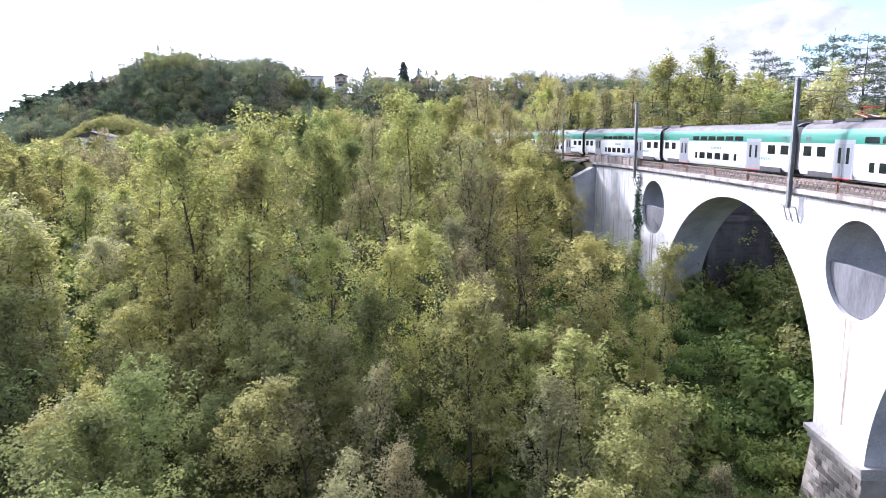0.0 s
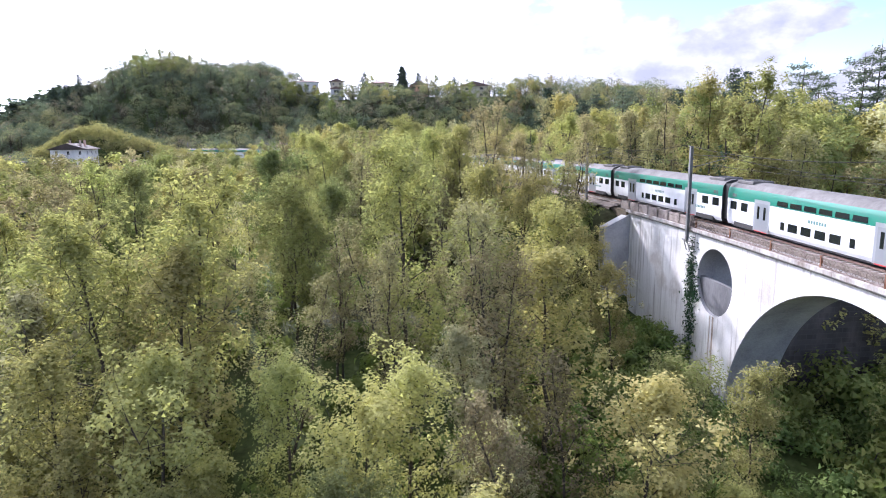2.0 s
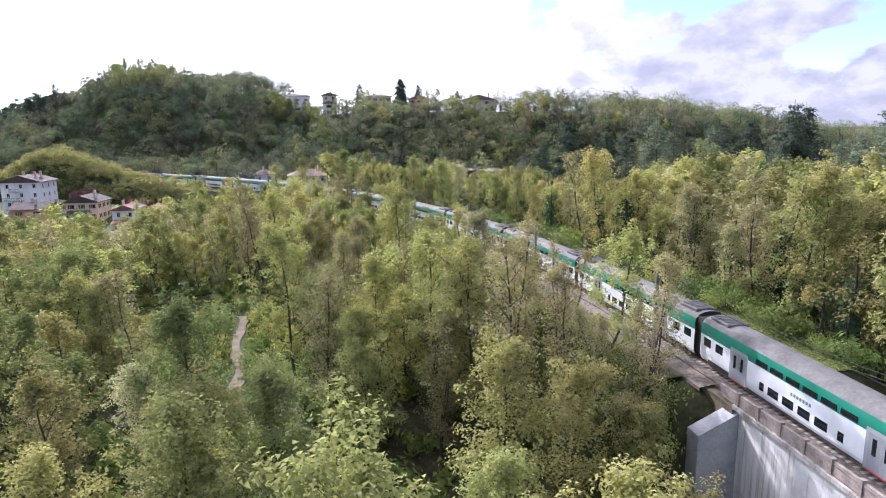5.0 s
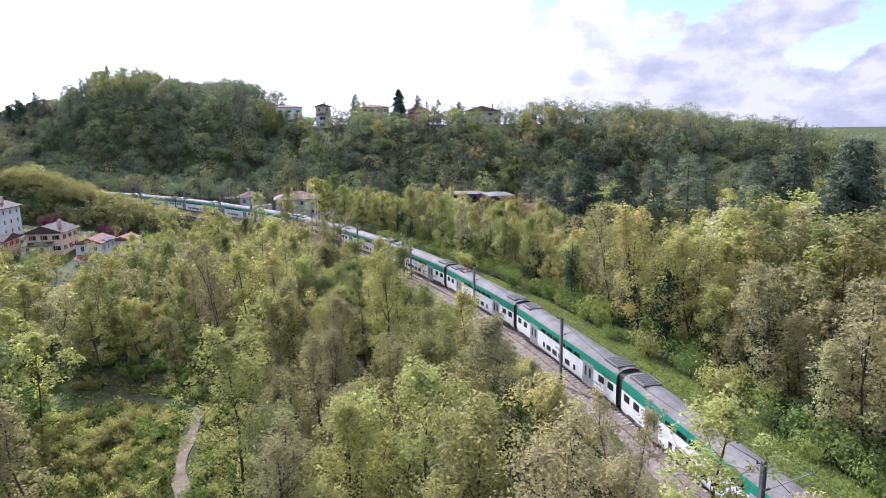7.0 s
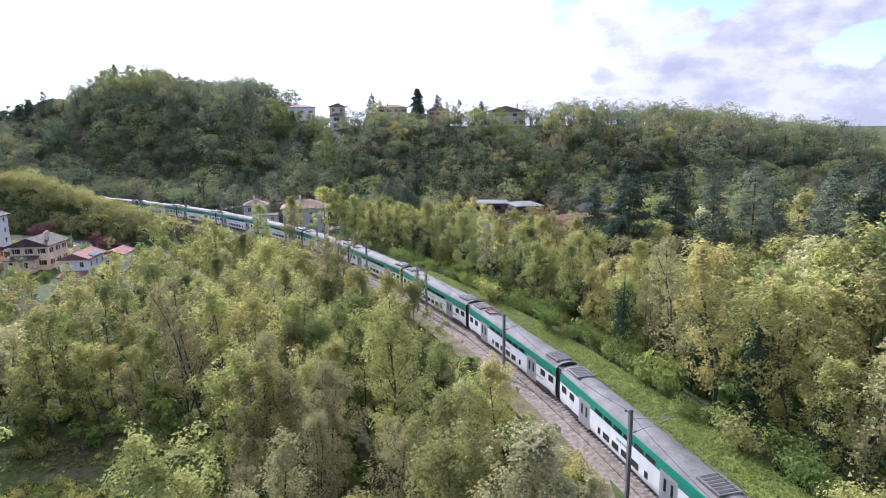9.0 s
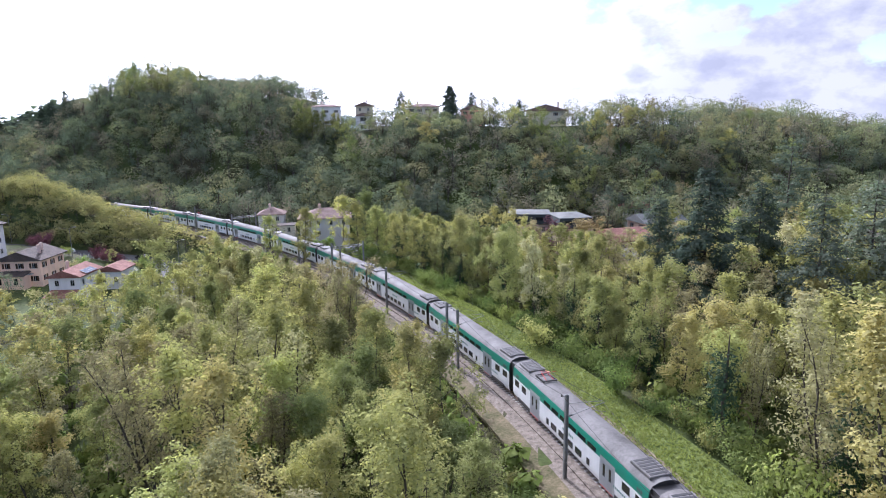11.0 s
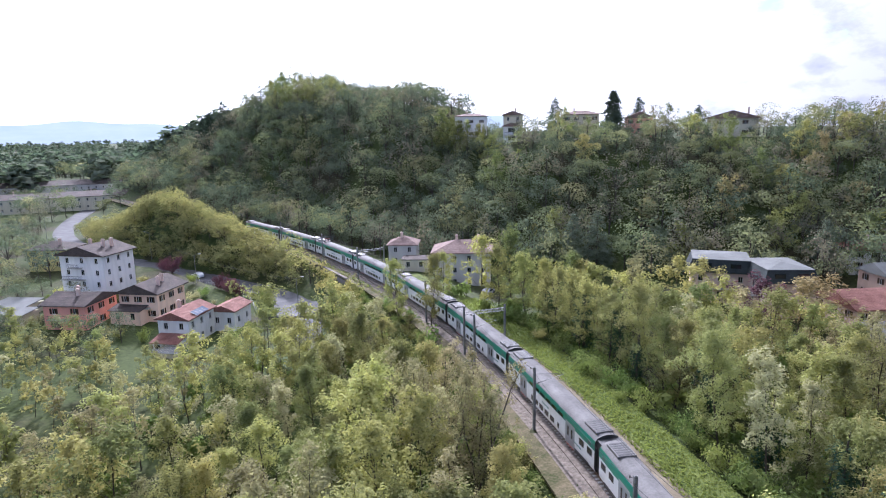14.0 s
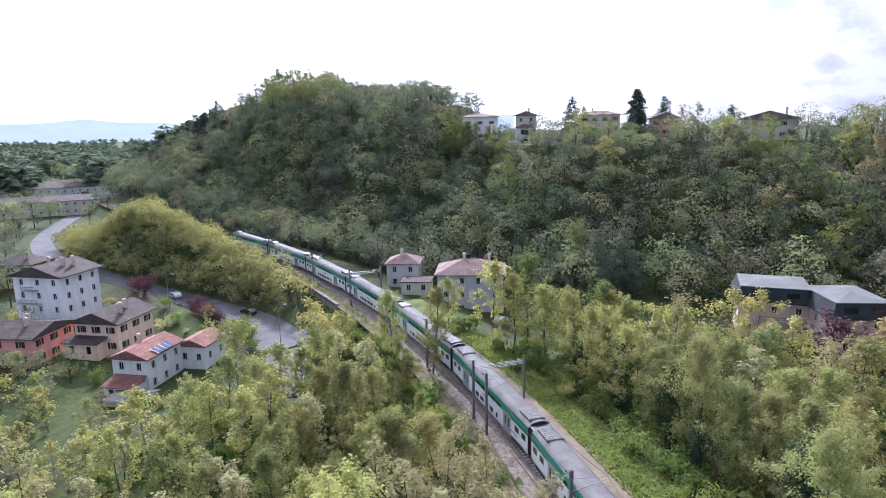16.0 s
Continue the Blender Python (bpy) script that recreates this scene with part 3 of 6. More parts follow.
# ---------------------------------------------------------------- track and formation
ribbon("ballast_bed", -98, 520, -2.2, 2.2, -0.2, -0.2, BALLAST, "grey stone ballast under the railway", 3.0, 0.35)
ribbon("ballast_shoulder", 49.5, 520, -3.7, -2.15, -0.52, -0.33, BALLAST, "loose grey ballast shoulder beside the track", 3.0, 0.3)
ribbon("cess_path", 52, 520, -5.8, -3.65, -0.66, -0.50, WEEDY, "bare brown strip of earth beside the ballast", 3.0, 0.3)
ribbon("dirt_path", 50, 250, 3.6, 6.4, -0.36, -0.36, EARTH, "bare earth service path beside the track", 3.0, 0.2)
ribbon("verge", 50, 250, 6.3, 11.0, -0.38, -0.30, VERGE, "bright green grass verge", 3.0, 0.3)
RAILTOP = mottled("worn_rail", (0.16, 0.09, 0.06), (0.36, 0.26, 0.2), 2, 20, 0.5, 0.6)


def build_track():
    ob = thing("railway_track", Matrix(), "single railway track with rusty rails on sleepers", "track", kind="structure")
    for d in (-0.7525, 0.7525):
        w = Soup()
        rows = []
        for s in np.arange(-98, 520, 3.0):
            rows.append([track(s, d - 0.07, -0.16), track(s, d - 0.035, -0.02), track(s, d - 0.035, 0.0), track(s, d + 0.035, 0.0), track(s, d + 0.035, -0.02), track(s, d + 0.07, -0.16)])
        w.strip(rows)
        part("rail", w, RAILTOP, ob)
    w = Soup()
    for s in np.arange(-60, 340, 0.62):
        w.box((-1.25, -0.13, -0.34), (1.25, 0.13, -0.185), on_track(s))
    tagged(part("sleepers", w, CONCRETE, ob), kind="stuff")


build_track()

# ---------------------------------------------------------------- overhead line


def mast(s, d=-3.05, arm=True, lean=0.0, low=-0.6, label="grey steel catenary mast beside the railway"):
    ob = thing("catenary_mast", on_track(s, d) @ Matrix.Rotation(lean, 4, "Y"), label, "mast", "masts along the railway")
    w = Soup()
    for x in (-0.13, 0.13):
        w.box((x - 0.012, -0.14, low), (x + 0.012, 0.14, 7.3))
    w.box((-0.12, -0.012, low), (0.12, 0.012, 7.3))
    for z in np.arange(low + 0.5, 7.2, 1.1):
        w.box((-0.13, -0.145, z), (0.13, 0.145, z + 0.08))
    part("post", w, STEEL, ob)
    if low > -1:
        part("footing", Soup().box((-0.35, -0.35, low - 0.4), (0.35, 0.35, low + 0.05)), CONCRETE, ob)
    w = Soup()
    w.tube([(0.1, 0, 7.1), (-0.55, 0, 7.25)], 0.03, 5).tube([(-0.5, 0, 7.2), (-0.5, 0, 7.42)], 0.05, 6)
    part("feeder_arm", w, DARK, ob)
    if arm:
        reach = -d
        w = Soup()
        w.tube([(0.12, 0, 5.3), (reach + 0.4, 0, 6.1)], 0.035, 6).tube([(0.12, 0, 6.5), (reach + 0.2, 0, 6.25)], 0.025, 6).tube([(reach - 0.9, 0, 5.55), (reach + 0.6, 0, 5.2)], 0.02, 5)
        part("cantilever", w, STEEL, ob)
        w = Soup()
        for k in range(4):
            w.tube([(0.3 + k * 0.07, 0, 5.34 + k * 0.017), (0.34 + k * 0.07, 0, 5.35 + k * 0.017)], 0.075, 8)
        part("insulator", w, DARK, ob)
    return ob


MASTS = [-35, -1, 31, 58, 89, 116, 143, 170, 192, 215, 234, 254, 278, 308, 345, 390]
for s in MASTS:
    on_bridge = s < 45
    m = mast(s, -3.25, True, 0.0, -1.9 if on_bridge else -0.6,
             "dark steel catenary mast clamped to the viaduct face" if on_bridge else "grey steel catenary mast beside the railway")
    if on_bridge:
        w = Soup()
        w.bar((0.0, -0.9, -1.75), (0.0, 0.9, -1.75), 0.1).bar((0.1, 0.8, -1.75), (0.45, 0.8, -2.9), 0.07).bar((0.1, -0.8, -1.75), (0.45, -0.8, -2.9), 0.07).bar((0.42, 0, -2.9), (0, 0, -1.75), 0.06)
        part("bracket", w, STEEL, m)
for s in (146.5, 196.5):
    mast(s, -3.25, False)


def portal(s, d0=-3.25, d1=3.6, z=6.0):
    """A second mast and a lattice beam across the track."""
    ob = thing("catenary_portal", on_track(s, d1), "lattice beam across the railway on a steel mast", "mast", "masts along the railway")
    w = Soup()
    for x in (-0.12, 0.12):
        w.box((x - 0.012, -0.13, -0.9), (x + 0.012, 0.13, 7.0))
    w.box((-0.11, -0.012, -0.9), (0.11, 0.012, 7.0))
    part("post", w, STEEL, ob)
    w = Soup()
    span = d1 - d0
    for y in (-0.2, 0.2):
        for h in (z, z + 0.4):
            w.bar((-span, y, h), (0, y, h), 0.05)
        for k in range(12):
            a, b = -span * k / 12, -span * (k + 1) / 12
            w.bar((a, y, z if k % 2 else z + 0.4), (b, y, z + 0.4 if k % 2 else z), 0.03)
    part("beam", w, STEEL, ob, "pale lattice beam")


portal(254)
portal(196.5)


def build_wires():
    wire = mottled("dull_wire", (0.03, 0.03, 0.03), (0.07, 0.065, 0.06), 3, 10, 0.8, 0.0)
    for name, d, z, sag, r in (("contact_wire", 0.0, 5.25, 0.05, 0.017), ("messenger_wire", 0.0, 6.35, 0.9, 0.02), ("feeder_wire", -3.75, 7.42, 0.8, 0.022)):
        ob = thing(name, Matrix(), "thin dark overhead wire strung between the masts", "wire")
        for a, b in zip(MASTS, MASTS[1:]):
            pts = [track(a, d, z).lerp(track(b, d, z), t) - Vector((0, 0, sag * 4 * t * (1 - t))) for t in np.linspace(0, 1, 9)]
            part("span", Soup().tube(pts, r, 4, False), wire, ob)
            if name == "messenger_wire":
                w = Soup()
                for t in (0.25, 0.5, 0.75):
                    p = track(a, d, z).lerp(track(b, d, z), t)
                    w.tube([p - Vector((0, 0, sag * 4 * t * (1 - t))), Vector((p.x, p.y, 5.22))], 0.009, 3, False)
                part("droppers", w, wire, ob)


build_wires()

# ---------------------------------------------------------------- train


def painted(name, colour, rough=0.35, dirt=0.25):
    def build(nt):
        p = place(nt)
        a, b = noise_at(nt, place(nt, (1, 1, 0.25)), 1.2, 5), noise_at(nt, p, 11, 3)
        grime = ramp(nt, a, (0.42, 0.0), (0.75, dirt))
        c = mix_colour(nt, grime, colour, tuple(0.35 * v + 0.06 for v in colour))
        n = node(nt, "ShaderNodeBsdfPrincipled", Roughness=rough)
        n.inputs["Coat Weight"].default_value = 0.2
        nt.links.new(c, n.inputs["Base Color"])
        bump = node(nt, "ShaderNodeBump", Strength=0.05, Distance=0.01)
        nt.links.new(b, bump.inputs["Height"])
        nt.links.new(bump.outputs[0], n.inputs["Normal"])
        return n.outputs[0]
    return material(name, build)


WHITE_PAINT = painted("train_white", (0.74, 0.75, 0.75))
GREEN_PAINT = painted("train_green", (0.012, 0.20, 0.13))
ROOF_GREY = mottled("train_roof_grey", (0.10, 0.094, 0.088), (0.20, 0.192, 0.183), 0.5, 5, 0.72, stretch=(1, 1, 0.4))
DOOR_GREY = painted("train_door_grey", (0.24, 0.255, 0.265))
SURROUND = painted("door_surround_grey", (0.30, 0.315, 0.325))
SIDE_GREY = painted("train_cab_grey", (0.22, 0.25, 0.26))
YELLOW = painted("warning_yellow", (0.75, 0.50, 0.02))
RED = painted("signal_red", (0.52, 0.03, 0.025))
GLASS = material("dark_window_glass", lambda nt: surface(nt, (0.012, 0.016, 0.018), 0.06))
LOGO = painted("lettering_green_grey", (0.10, 0.22, 0.20))
PROFILE = [(1.25, 0.42), (1.38, 0.7), (1.42, 1.1), (1.42, 2.72), (1.42, 3.35), (1.33, 3.72), (1.08, 4.02), (0.62, 4.20), (0.0, 4.26)]


def skin(w, k0, k1, y0, y1):
    """The car's skin between two knots of its profile."""
    for sgn in (1, -1):
        pts = [(sgn * x, z) for x, z in PROFILE[k0:k1 + 1]]
        w.strip([[(x, y, z) for x, z in pts] for y in ((y0, y1) if sgn > 0 else (y1, y0))])


def bogie(car, y):
    w = Soup()
    w.box((-1.435, y - 1.5, 0.36), (1.435, y + 1.5, 0.74)).box((-1.3, y - 1.7, 0.3), (1.3, y + 1.7, 0.6)).box((-1.25, y - 0.5, 0.25), (1.25, y + 0.5, 0.8))
    b = part("bogie", w, DARK, car)
    for dy in (-1.25, 1.25):
        for x in (-0.76, 0.76):
            part("wheel", Soup().tube([(x - 0.07, y + dy, 0.44), (x + 0.07, y + dy, 0.44)], 0.44, 16), DARK, b)


def carriage(m, pantograph=False, label=""):
    half = 12.45
    car = thing("train_carriage", m, label or "double-deck train carriage, white with a green upper band", "train car", "carriages of the train")
    w = Soup()
    skin(w, 0, 3, -half, half)
    part("lower_body", w, WHITE_PAINT, car)
    for y in (-half, half):
        w = Soup()
        w.poly(*[(x, y, z) for x, z in PROFILE], *[(-x, y, z) for x, z in PROFILE[::-1]])
        part("end_wall", w, DARK, car, "black end wall")
    w = Soup()
    skin(w, 3, 5, -half, half)
    part("upper_band", w, GREEN_PAINT, car, "green upper band", True)
    w = Soup()
    skin(w, 5, 8, -half, half)
    part("roof", w, ROOF_GREY, car, "dusty grey roof", True)
    part("underframe", Soup().box((-1.2, -half + 0.3, 0.3), (1.2, half - 0.3, 0.46)), DARK, car)
    for y in (-9.6, 9.6):
        bogie(car, y)
    for sgn in (-1, 1):
        x0, x1 = sgn * 1.40, sgn * 1.432

        def pane(y, z, wy, wz, mat=GLASS, name="window", parent=car, lift=0.0):
            return part(name, Soup().box((min(x0, x1 + sgn * lift), y - wy / 2, z - wz / 2), (max(x0, x1 + sgn * lift), y + wy / 2, z + wz / 2)), mat, parent)
        for y in (-6.9, 6.9):                      # doors
            pane(y, 1.72, 2.3, 2.6, SURROUND, "door_surround", car, -0.008)
            for k in (-0.46, 0.46):
                door = pane(y + k, 1.62, 0.88, 2.25, DOOR_GREY, "door")
                pane(y + k, 1.95, 0.32, 1.05, GLASS, "door_window", door, 0.006)
            pane(y, 0.42, 1.9, 0.07, RED, "door_step")
        for y in (-3.9, -2.2, -0.6, 1.0, 2.6, 3.9):  # lower saloon
            pane(y, 1.32, 1.15 if abs(y) < 3.5 else 0.5, 0.62)
        for y in (-4.4, -2.7, -1.0, 0.7, 2.4, 4.1):  # upper saloon, in the curve of the band
            t = Matrix.Rotation(-sgn * 0.12, 4, "Y")
            w = Soup()
            w.box((-0.02, y - 0.68, -0.33), (0.02, y + 0.68, 0.33), Matrix.Translation((sgn * 1.405, 0, 3.16)) @ t)
            part("window", w, GLASS, car)
        for y in (-11.4, -9.6, 9.6, 11.4):          # end saloons
            pane(y, 2.15, 1.05, 0.72)
        for y in (-12.2, 12.2):
            for k in (-0.25, 0.0, 0.25):
                pane(y * 0.93 + k, 3.05, 0.16, 0.3, ROOF_GREY, "grille")
        w = Soup()
        for k in range(7):
            a = sgn * 1.424
            w.box((min(a, a + sgn * 0.004), -9.6 + 0.26 * k, 1.28), (max(a, a + sgn * 0.004), -9.42 + 0.26 * k, 1.5))
        part("lettering", w, LOGO, car, "operator's lettering as plain bars")
        w = Soup()
        a = sgn * 1.424
        for k in range(7):
            w.box((min(a, a + sgn * 0.004), -1.2 + 0.3 * k, 2.0), (max(a, a + sgn * 0.004), -1.0 + 0.3 * k, 2.24))
        part("lettering", w, LOGO, car)
    for y in (-10.6, 10.6):
        w = Soup()
        w.box((-0.95, y - 1.3, 4.06), (0.95, y + 1.3, 4.36))
        unit = part("roof_unit", w, ROOF_GREY, car, "air-conditioning unit", bevel=0.05)
        w = Soup()
        for k in range(6):
            w.box((-0.8, y - 1.1 + k * 0.4, 4.36), (0.8, y - 0.85 + k * 0.4, 4.38))
        part("grille", w, DARK, unit)
    if pantograph:
        w = Soup()
        for x in (-0.7, 0.7):
            w.box((x - 0.06, 6.3, 4.2), (x + 0.06, 8.2, 4.42))
        w.box((-0.7, 6.3, 4.3), (0.7, 6.42, 4.42)).box((-0.7, 8.08, 4.3), (0.7, 8.2, 4.42))
        base = part("pantograph", w, DARK, car, "folded red pantograph")
        w = Soup()
        for x in (-0.4, 0.4):
            w.tube([(x, 6.4, 4.45), (x * 0.6, 8.1, 4.75), (x * 0.4, 6.7, 5.1)], 0.035, 5)
        w.tube([(-0.8, 6.7, 5.12), (0.8, 6.7, 5.12)], 0.03, 5)
        part("arm", w, RED, base)
    part("gangway", Soup().box((-1.22, half, 0.7), (1.22, half + 1.1, 3.9)), DARK, car, "black rubber gangway")
    return car


TAIL_S, CARS, PITCH = -24.0, 14, 26.0


def car_pose(k):
    a, b = track(TAIL_S + PITCH * k + 4.0), track(TAIL_S + PITCH * k + 22.0)
    t = b - a
    return Matrix.Translation((a + b) / 2) @ Matrix.Rotation(math.atan2(-t.x, t.y), 4, "Z")


plain_car = carriage(car_pose(1))
power_car = carriage(car_pose(5), pantograph=True, label="double-deck power carriage with a red pantograph on its roof")
for k in (2, 3, 4, *range(6, CARS)):
    copy_thing(power_car if k == 11 else plain_car, car_pose(k))


def cab_car(m):
    """The end carriage: grey lower flank, yellow stripe, sloping green cab."""
    car = carriage(m, pantograph=True, label="double-deck end carriage with a green driving cab and yellow stripe")
    y0 = -12.85
    rows = []
    for dy, f in ((0.0, 1.0), (-0.45, 0.97), (-0.85, 0.86)):
        ring = []
        for x, z in PROFILE + [(-x, z) for x, z in PROFILE[-2::-1]]:
            lift = max(0.0, z - 2.2) * 0.28
            ring.append((x * f, y0 + dy + (lift if dy else 0) * 1.0, 0.42 + (z - 0.42) * (0.5 + 0.5 * f)))
        rows.append(ring)
    w = Soup()
    w.strip(rows[::-1])
    w.poly(*rows[-1])
    cab = part("cab", w, GREEN_PAINT, car, "sloping green driving cab", True)
    w = Soup()
    w.poly((-1.05, y0 - 0.83, 2.2), (1.05, y0 - 0.83, 2.2), (0.98, y0 - 0.50, 3.15), (-0.98, y0 - 0.50, 3.15))
    part("windscreen", w, GLASS, cab)
    w = Soup()
    w.box((-1.05, y0 - 0.93, 1.05), (1.05, y0 - 0.80, 1.3))
    part("red_band", w, RED, cab)
    for x in (-0.9, 0.9):
        part("headlight", Soup().tube([(x, y0 - 0.99, 1.55), (x, y0 - 0.85, 1.55)], 0.13, 12), GLASS, cab)
        part("buffer", Soup().tube([(x * 0.95, y0 - 1.35, 1.02), (x * 0.95, y0 - 0.8, 1.02)], 0.2, 12), DARK, cab)
    for k in range(8):
        w = Soup()
        w.box((-1.2 + 0.3 * k, y0 - 0.9, 0.25), (-0.9 + 0.3 * k, y0 - 0.75, 0.75))
        part("chevron", w, YELLOW if k % 2 else DARK, cab)
    for sgn in (-1, 1):
        a = sgn * 1.423
        w = Soup()
        w.box((min(a, a + sgn * 0.006), -12.8, 0.6), (max(a, a + sgn * 0.006), -8.0, 2.6))
        part("cab_flank", w, SIDE_GREY, car, "dark grey flank panel")
        w = Soup()
        w.box((min(a, a + sgn * 0.006), -8.0, 2.5), (max(a, a + sgn * 0.006), 1.0, 2.72))
        part("stripe", w, YELLOW, car, "yellow stripe")
    return car


cab_car(car_pose(0))

# ---------------------------------------------------------------- trees
RNG = np.random.default_rng(11)


def tube_arrays(pts, radii, sides):
    """Vertices and triangles of a tapered limb."""
    pts, n = np.asarray(pts, float), len(pts)
    t = np.gradient(pts, axis=0)
    t /= np.linalg.norm(t, axis=1, keepdims=True) + 1e-9
    ref = np.where(np.abs(t[:, 2:3]) > 0.9, [[1.0, 0, 0]], [[0, 0, 1.0]])
    u = np.cross(t, ref)
    u /= np.linalg.norm(u, axis=1, keepdims=True) + 1e-9
    w = np.cross(t, u)
    a = np.linspace(0, 2 * np.pi, sides, endpoint=False)
    v = pts[:, None] + np.asarray(radii)[:, None, None] * (np.cos(a)[None, :, None] * u[:, None] + np.sin(a)[None, :, None] * w[:, None])
    i = np.arange(n - 1)[:, None] * sides
    k = np.arange(sides)[None]
    a0, b0 = (i + k).ravel(), (i + (k + 1) % sides).ravel()
    return v.reshape(-1, 3), np.concatenate([np.stack([a0, a0 + sides, b0 + sides], 1), np.stack([a0, b0 + sides, b0], 1)])


def join(pieces):
    vs, fs, n = [], [], 0
    for v, f in pieces:
        vs.append(v)
        fs.append(f + n)
        n += len(v)
    return np.concatenate(vs), np.concatenate(fs)


def leaves(rng, centres, spread, count, size, droop=0.0, heart=None):
    """Small triangular leaf sprays scattered round the centres, turned outwards from their clump and from the crown's heart."""
    pick = rng.integers(0, len(centres), count)
    off = rng.normal(0, 1, (count, 3))
    p = centres[pick] + off * np.asarray(spread)
    heart = centres.mean(0) if heart is None else np.asarray(heart, float)
    out = (p - heart) * [1, 1, 0.8]
    out /= np.linalg.norm(out, axis=1, keepdims=True) + 1e-6
    off /= np.linalg.norm(off, axis=1, keepdims=True) + 1e-6
    face = 0.75 * out + 0.55 * off + [0, 0, 0.35] + rng.normal(0, 0.33, (count, 3))
    face /= np.linalg.norm(face, axis=1, keepdims=True) + 1e-6
    u = rng.normal(0, 1, (count, 3)) - [0, 0, droop]
    u -= face * (u * face).sum(1, keepdims=True)
    u /= np.linalg.norm(u, axis=1, keepdims=True) + 1e-6
    w = np.cross(face, u)
    a = size * rng.uniform(0.6, 1.35, (count, 1))
    v = np.stack([p + u * a, p - u * a * 0.6 + w * a * 0.55, p - u * a * 0.5 - w * a * 0.6], 1).reshape(-1, 3)
    return v, np.arange(count * 3).reshape(-1, 3)


def clumps(rng, tips, each, radius, size, heart):
    """Leaf sprays on the upper shells of flattened clumps, one clump round each twig's end."""
    n = len(tips)
    r = radius * rng.uniform(0.6, 1.4, n)
    k = np.repeat(np.arange(n), np.maximum(2, (each * (r / radius) ** 2 * rng.uniform(0.5, 1.3, n)).astype(int)))
    count = len(k)
    way = rng.normal(0, 1, (count, 3)) + [0, 0, 0.3]
    way /= np.linalg.norm(way, axis=1, keepdims=True) + 1e-6
    p = tips[k] + way * (r[k] * rng.uniform(0.3, 1.2, count))[:, None] * [0.9, 0.9, 1.05]
    out = p - np.asarray(heart, float)
    out /= np.linalg.norm(out, axis=1, keepdims=True) + 1e-6
    face = 0.5 * way + 0.4 * out + [0, 0, 0.25] + rng.normal(0, 0.34, (count, 3))
    face /= np.linalg.norm(face, axis=1, keepdims=True) + 1e-6
    u = rng.normal(0, 1, (count, 3))
    u -= face * (u * face).sum(1, keepdims=True)
    u /= np.linalg.norm(u, axis=1, keepdims=True) + 1e-6
    w = np.cross(face, u)
    a = size * rng.uniform(0.6, 1.4, (count, 1))
    v = np.stack([p + u * a, p - u * a * 0.6 + w * a * 0.55, p - u * a * 0.5 - w * a * 0.6], 1).reshape(-1, 3)
    return v, np.arange(count * 3).reshape(-1, 3)


def broadleaf(seed, tall, wide, count, size, limbs=13, twigs=3, base=0.28, clump=0.55, sides=5, stems=1, plain=False):
    """A leaning trunk, rising limbs with twigs, and leaf sprays in uneven clumps. Returns wood and leaf arrays."""
    rng = np.random.default_rng(seed)
    wood, tips = [], []
    for stem in range(stems):
        lean = rng.normal(0, 0.05 + 0.10 * (stems > 1), 2)
        off = rng.normal(0, 0.3 if stems > 1 else 0.01, 2)
        hs = np.linspace(0, tall * rng.uniform(0.86, 0.97), 7)
        bend = np.cumsum(rng.normal(0, 0.16, (7, 2)), 0)
        bend[0] = 0
        axis = np.c_[off[0] + lean[0] * hs + bend[:, 0], off[1] + lean[1] * hs + bend[:, 1], hs]
        r0 = tall * 0.0095 / stems ** 0.4
        keep = [0, 3, 6] if plain else list(range(7))
        wood.append(tube_arrays(axis[keep], (r0 * (1 - 0.88 * (hs / tall)) + 0.01)[keep], sides))
        turn = rng.uniform(0, 6.28)
        for k in range(limbs):
            f = base + (0.95 - base) * (k + rng.uniform(0, 0.9)) / limbs
            start = np.array([np.interp(f * tall, hs, axis[:, i]) for i in range(3)])
            turn += 2.4 + rng.normal(0, 0.35)
            full = math.sin(math.pi * min(1.0, 0.16 + (f - base) / (1 - base) * 0.86)) ** 0.6
            length = wide * full * rng.uniform(0.65, 1.2) / stems ** 0.35
            rise = 0.55 + 0.72 * f + rng.normal(0, 0.14)
            t = np.linspace(0, 1, 4)
            run = length * t
            pts = np.stack([start[0] + np.cos(turn) * run * math.cos(rise), start[1] + np.sin(turn) * run * math.cos(rise),
                            start[2] + run * math.sin(rise) * (0.8 + 0.35 * t)], 1)
            pts[1:] += rng.normal(0, 0.07 * length, (3, 3)) * [1, 1, 0.6]
            if plain:
                wood.append(tube_arrays(pts[[0, 3]], r0 * 0.4 * (1 - f * 0.55) * np.array([1, 0.15]), 3))
            else:
                wood.append(tube_arrays(pts, r0 * 0.42 * (1 - f * 0.55) * np.array([1, 0.7, 0.4, 0.12]), max(3, sides - 1)))
            tips += [pts[2], pts[3]] if length > 1.6 else [pts[3]]
            if plain:
                tips += [pts[3] + rng.normal(0, 0.16, 3) * length for _ in range(3)]
            for j in range(twigs):
                q = pts[1] + (pts[3] - pts[1]) * rng.uniform(0.1, 0.9)
                e = q + rng.normal(0, 1, 3) * [0.27, 0.27, 0.26] * length * 0.8 + [0, 0, 0.2 * length]
                wood.append(tube_arrays(np.stack([q, (q + e) / 2 + rng.normal(0, 0.05, 3), e]), r0 * np.array([0.14, 0.09, 0.03]), 3))
                tips.append(e)
        tips += [axis[-1], axis[-1] - [0, 0, 0.06 * tall]]
    return join(wood), clumps(rng, np.array(tips), count / len(tips), clump, size, (0, 0, tall * 0.45))


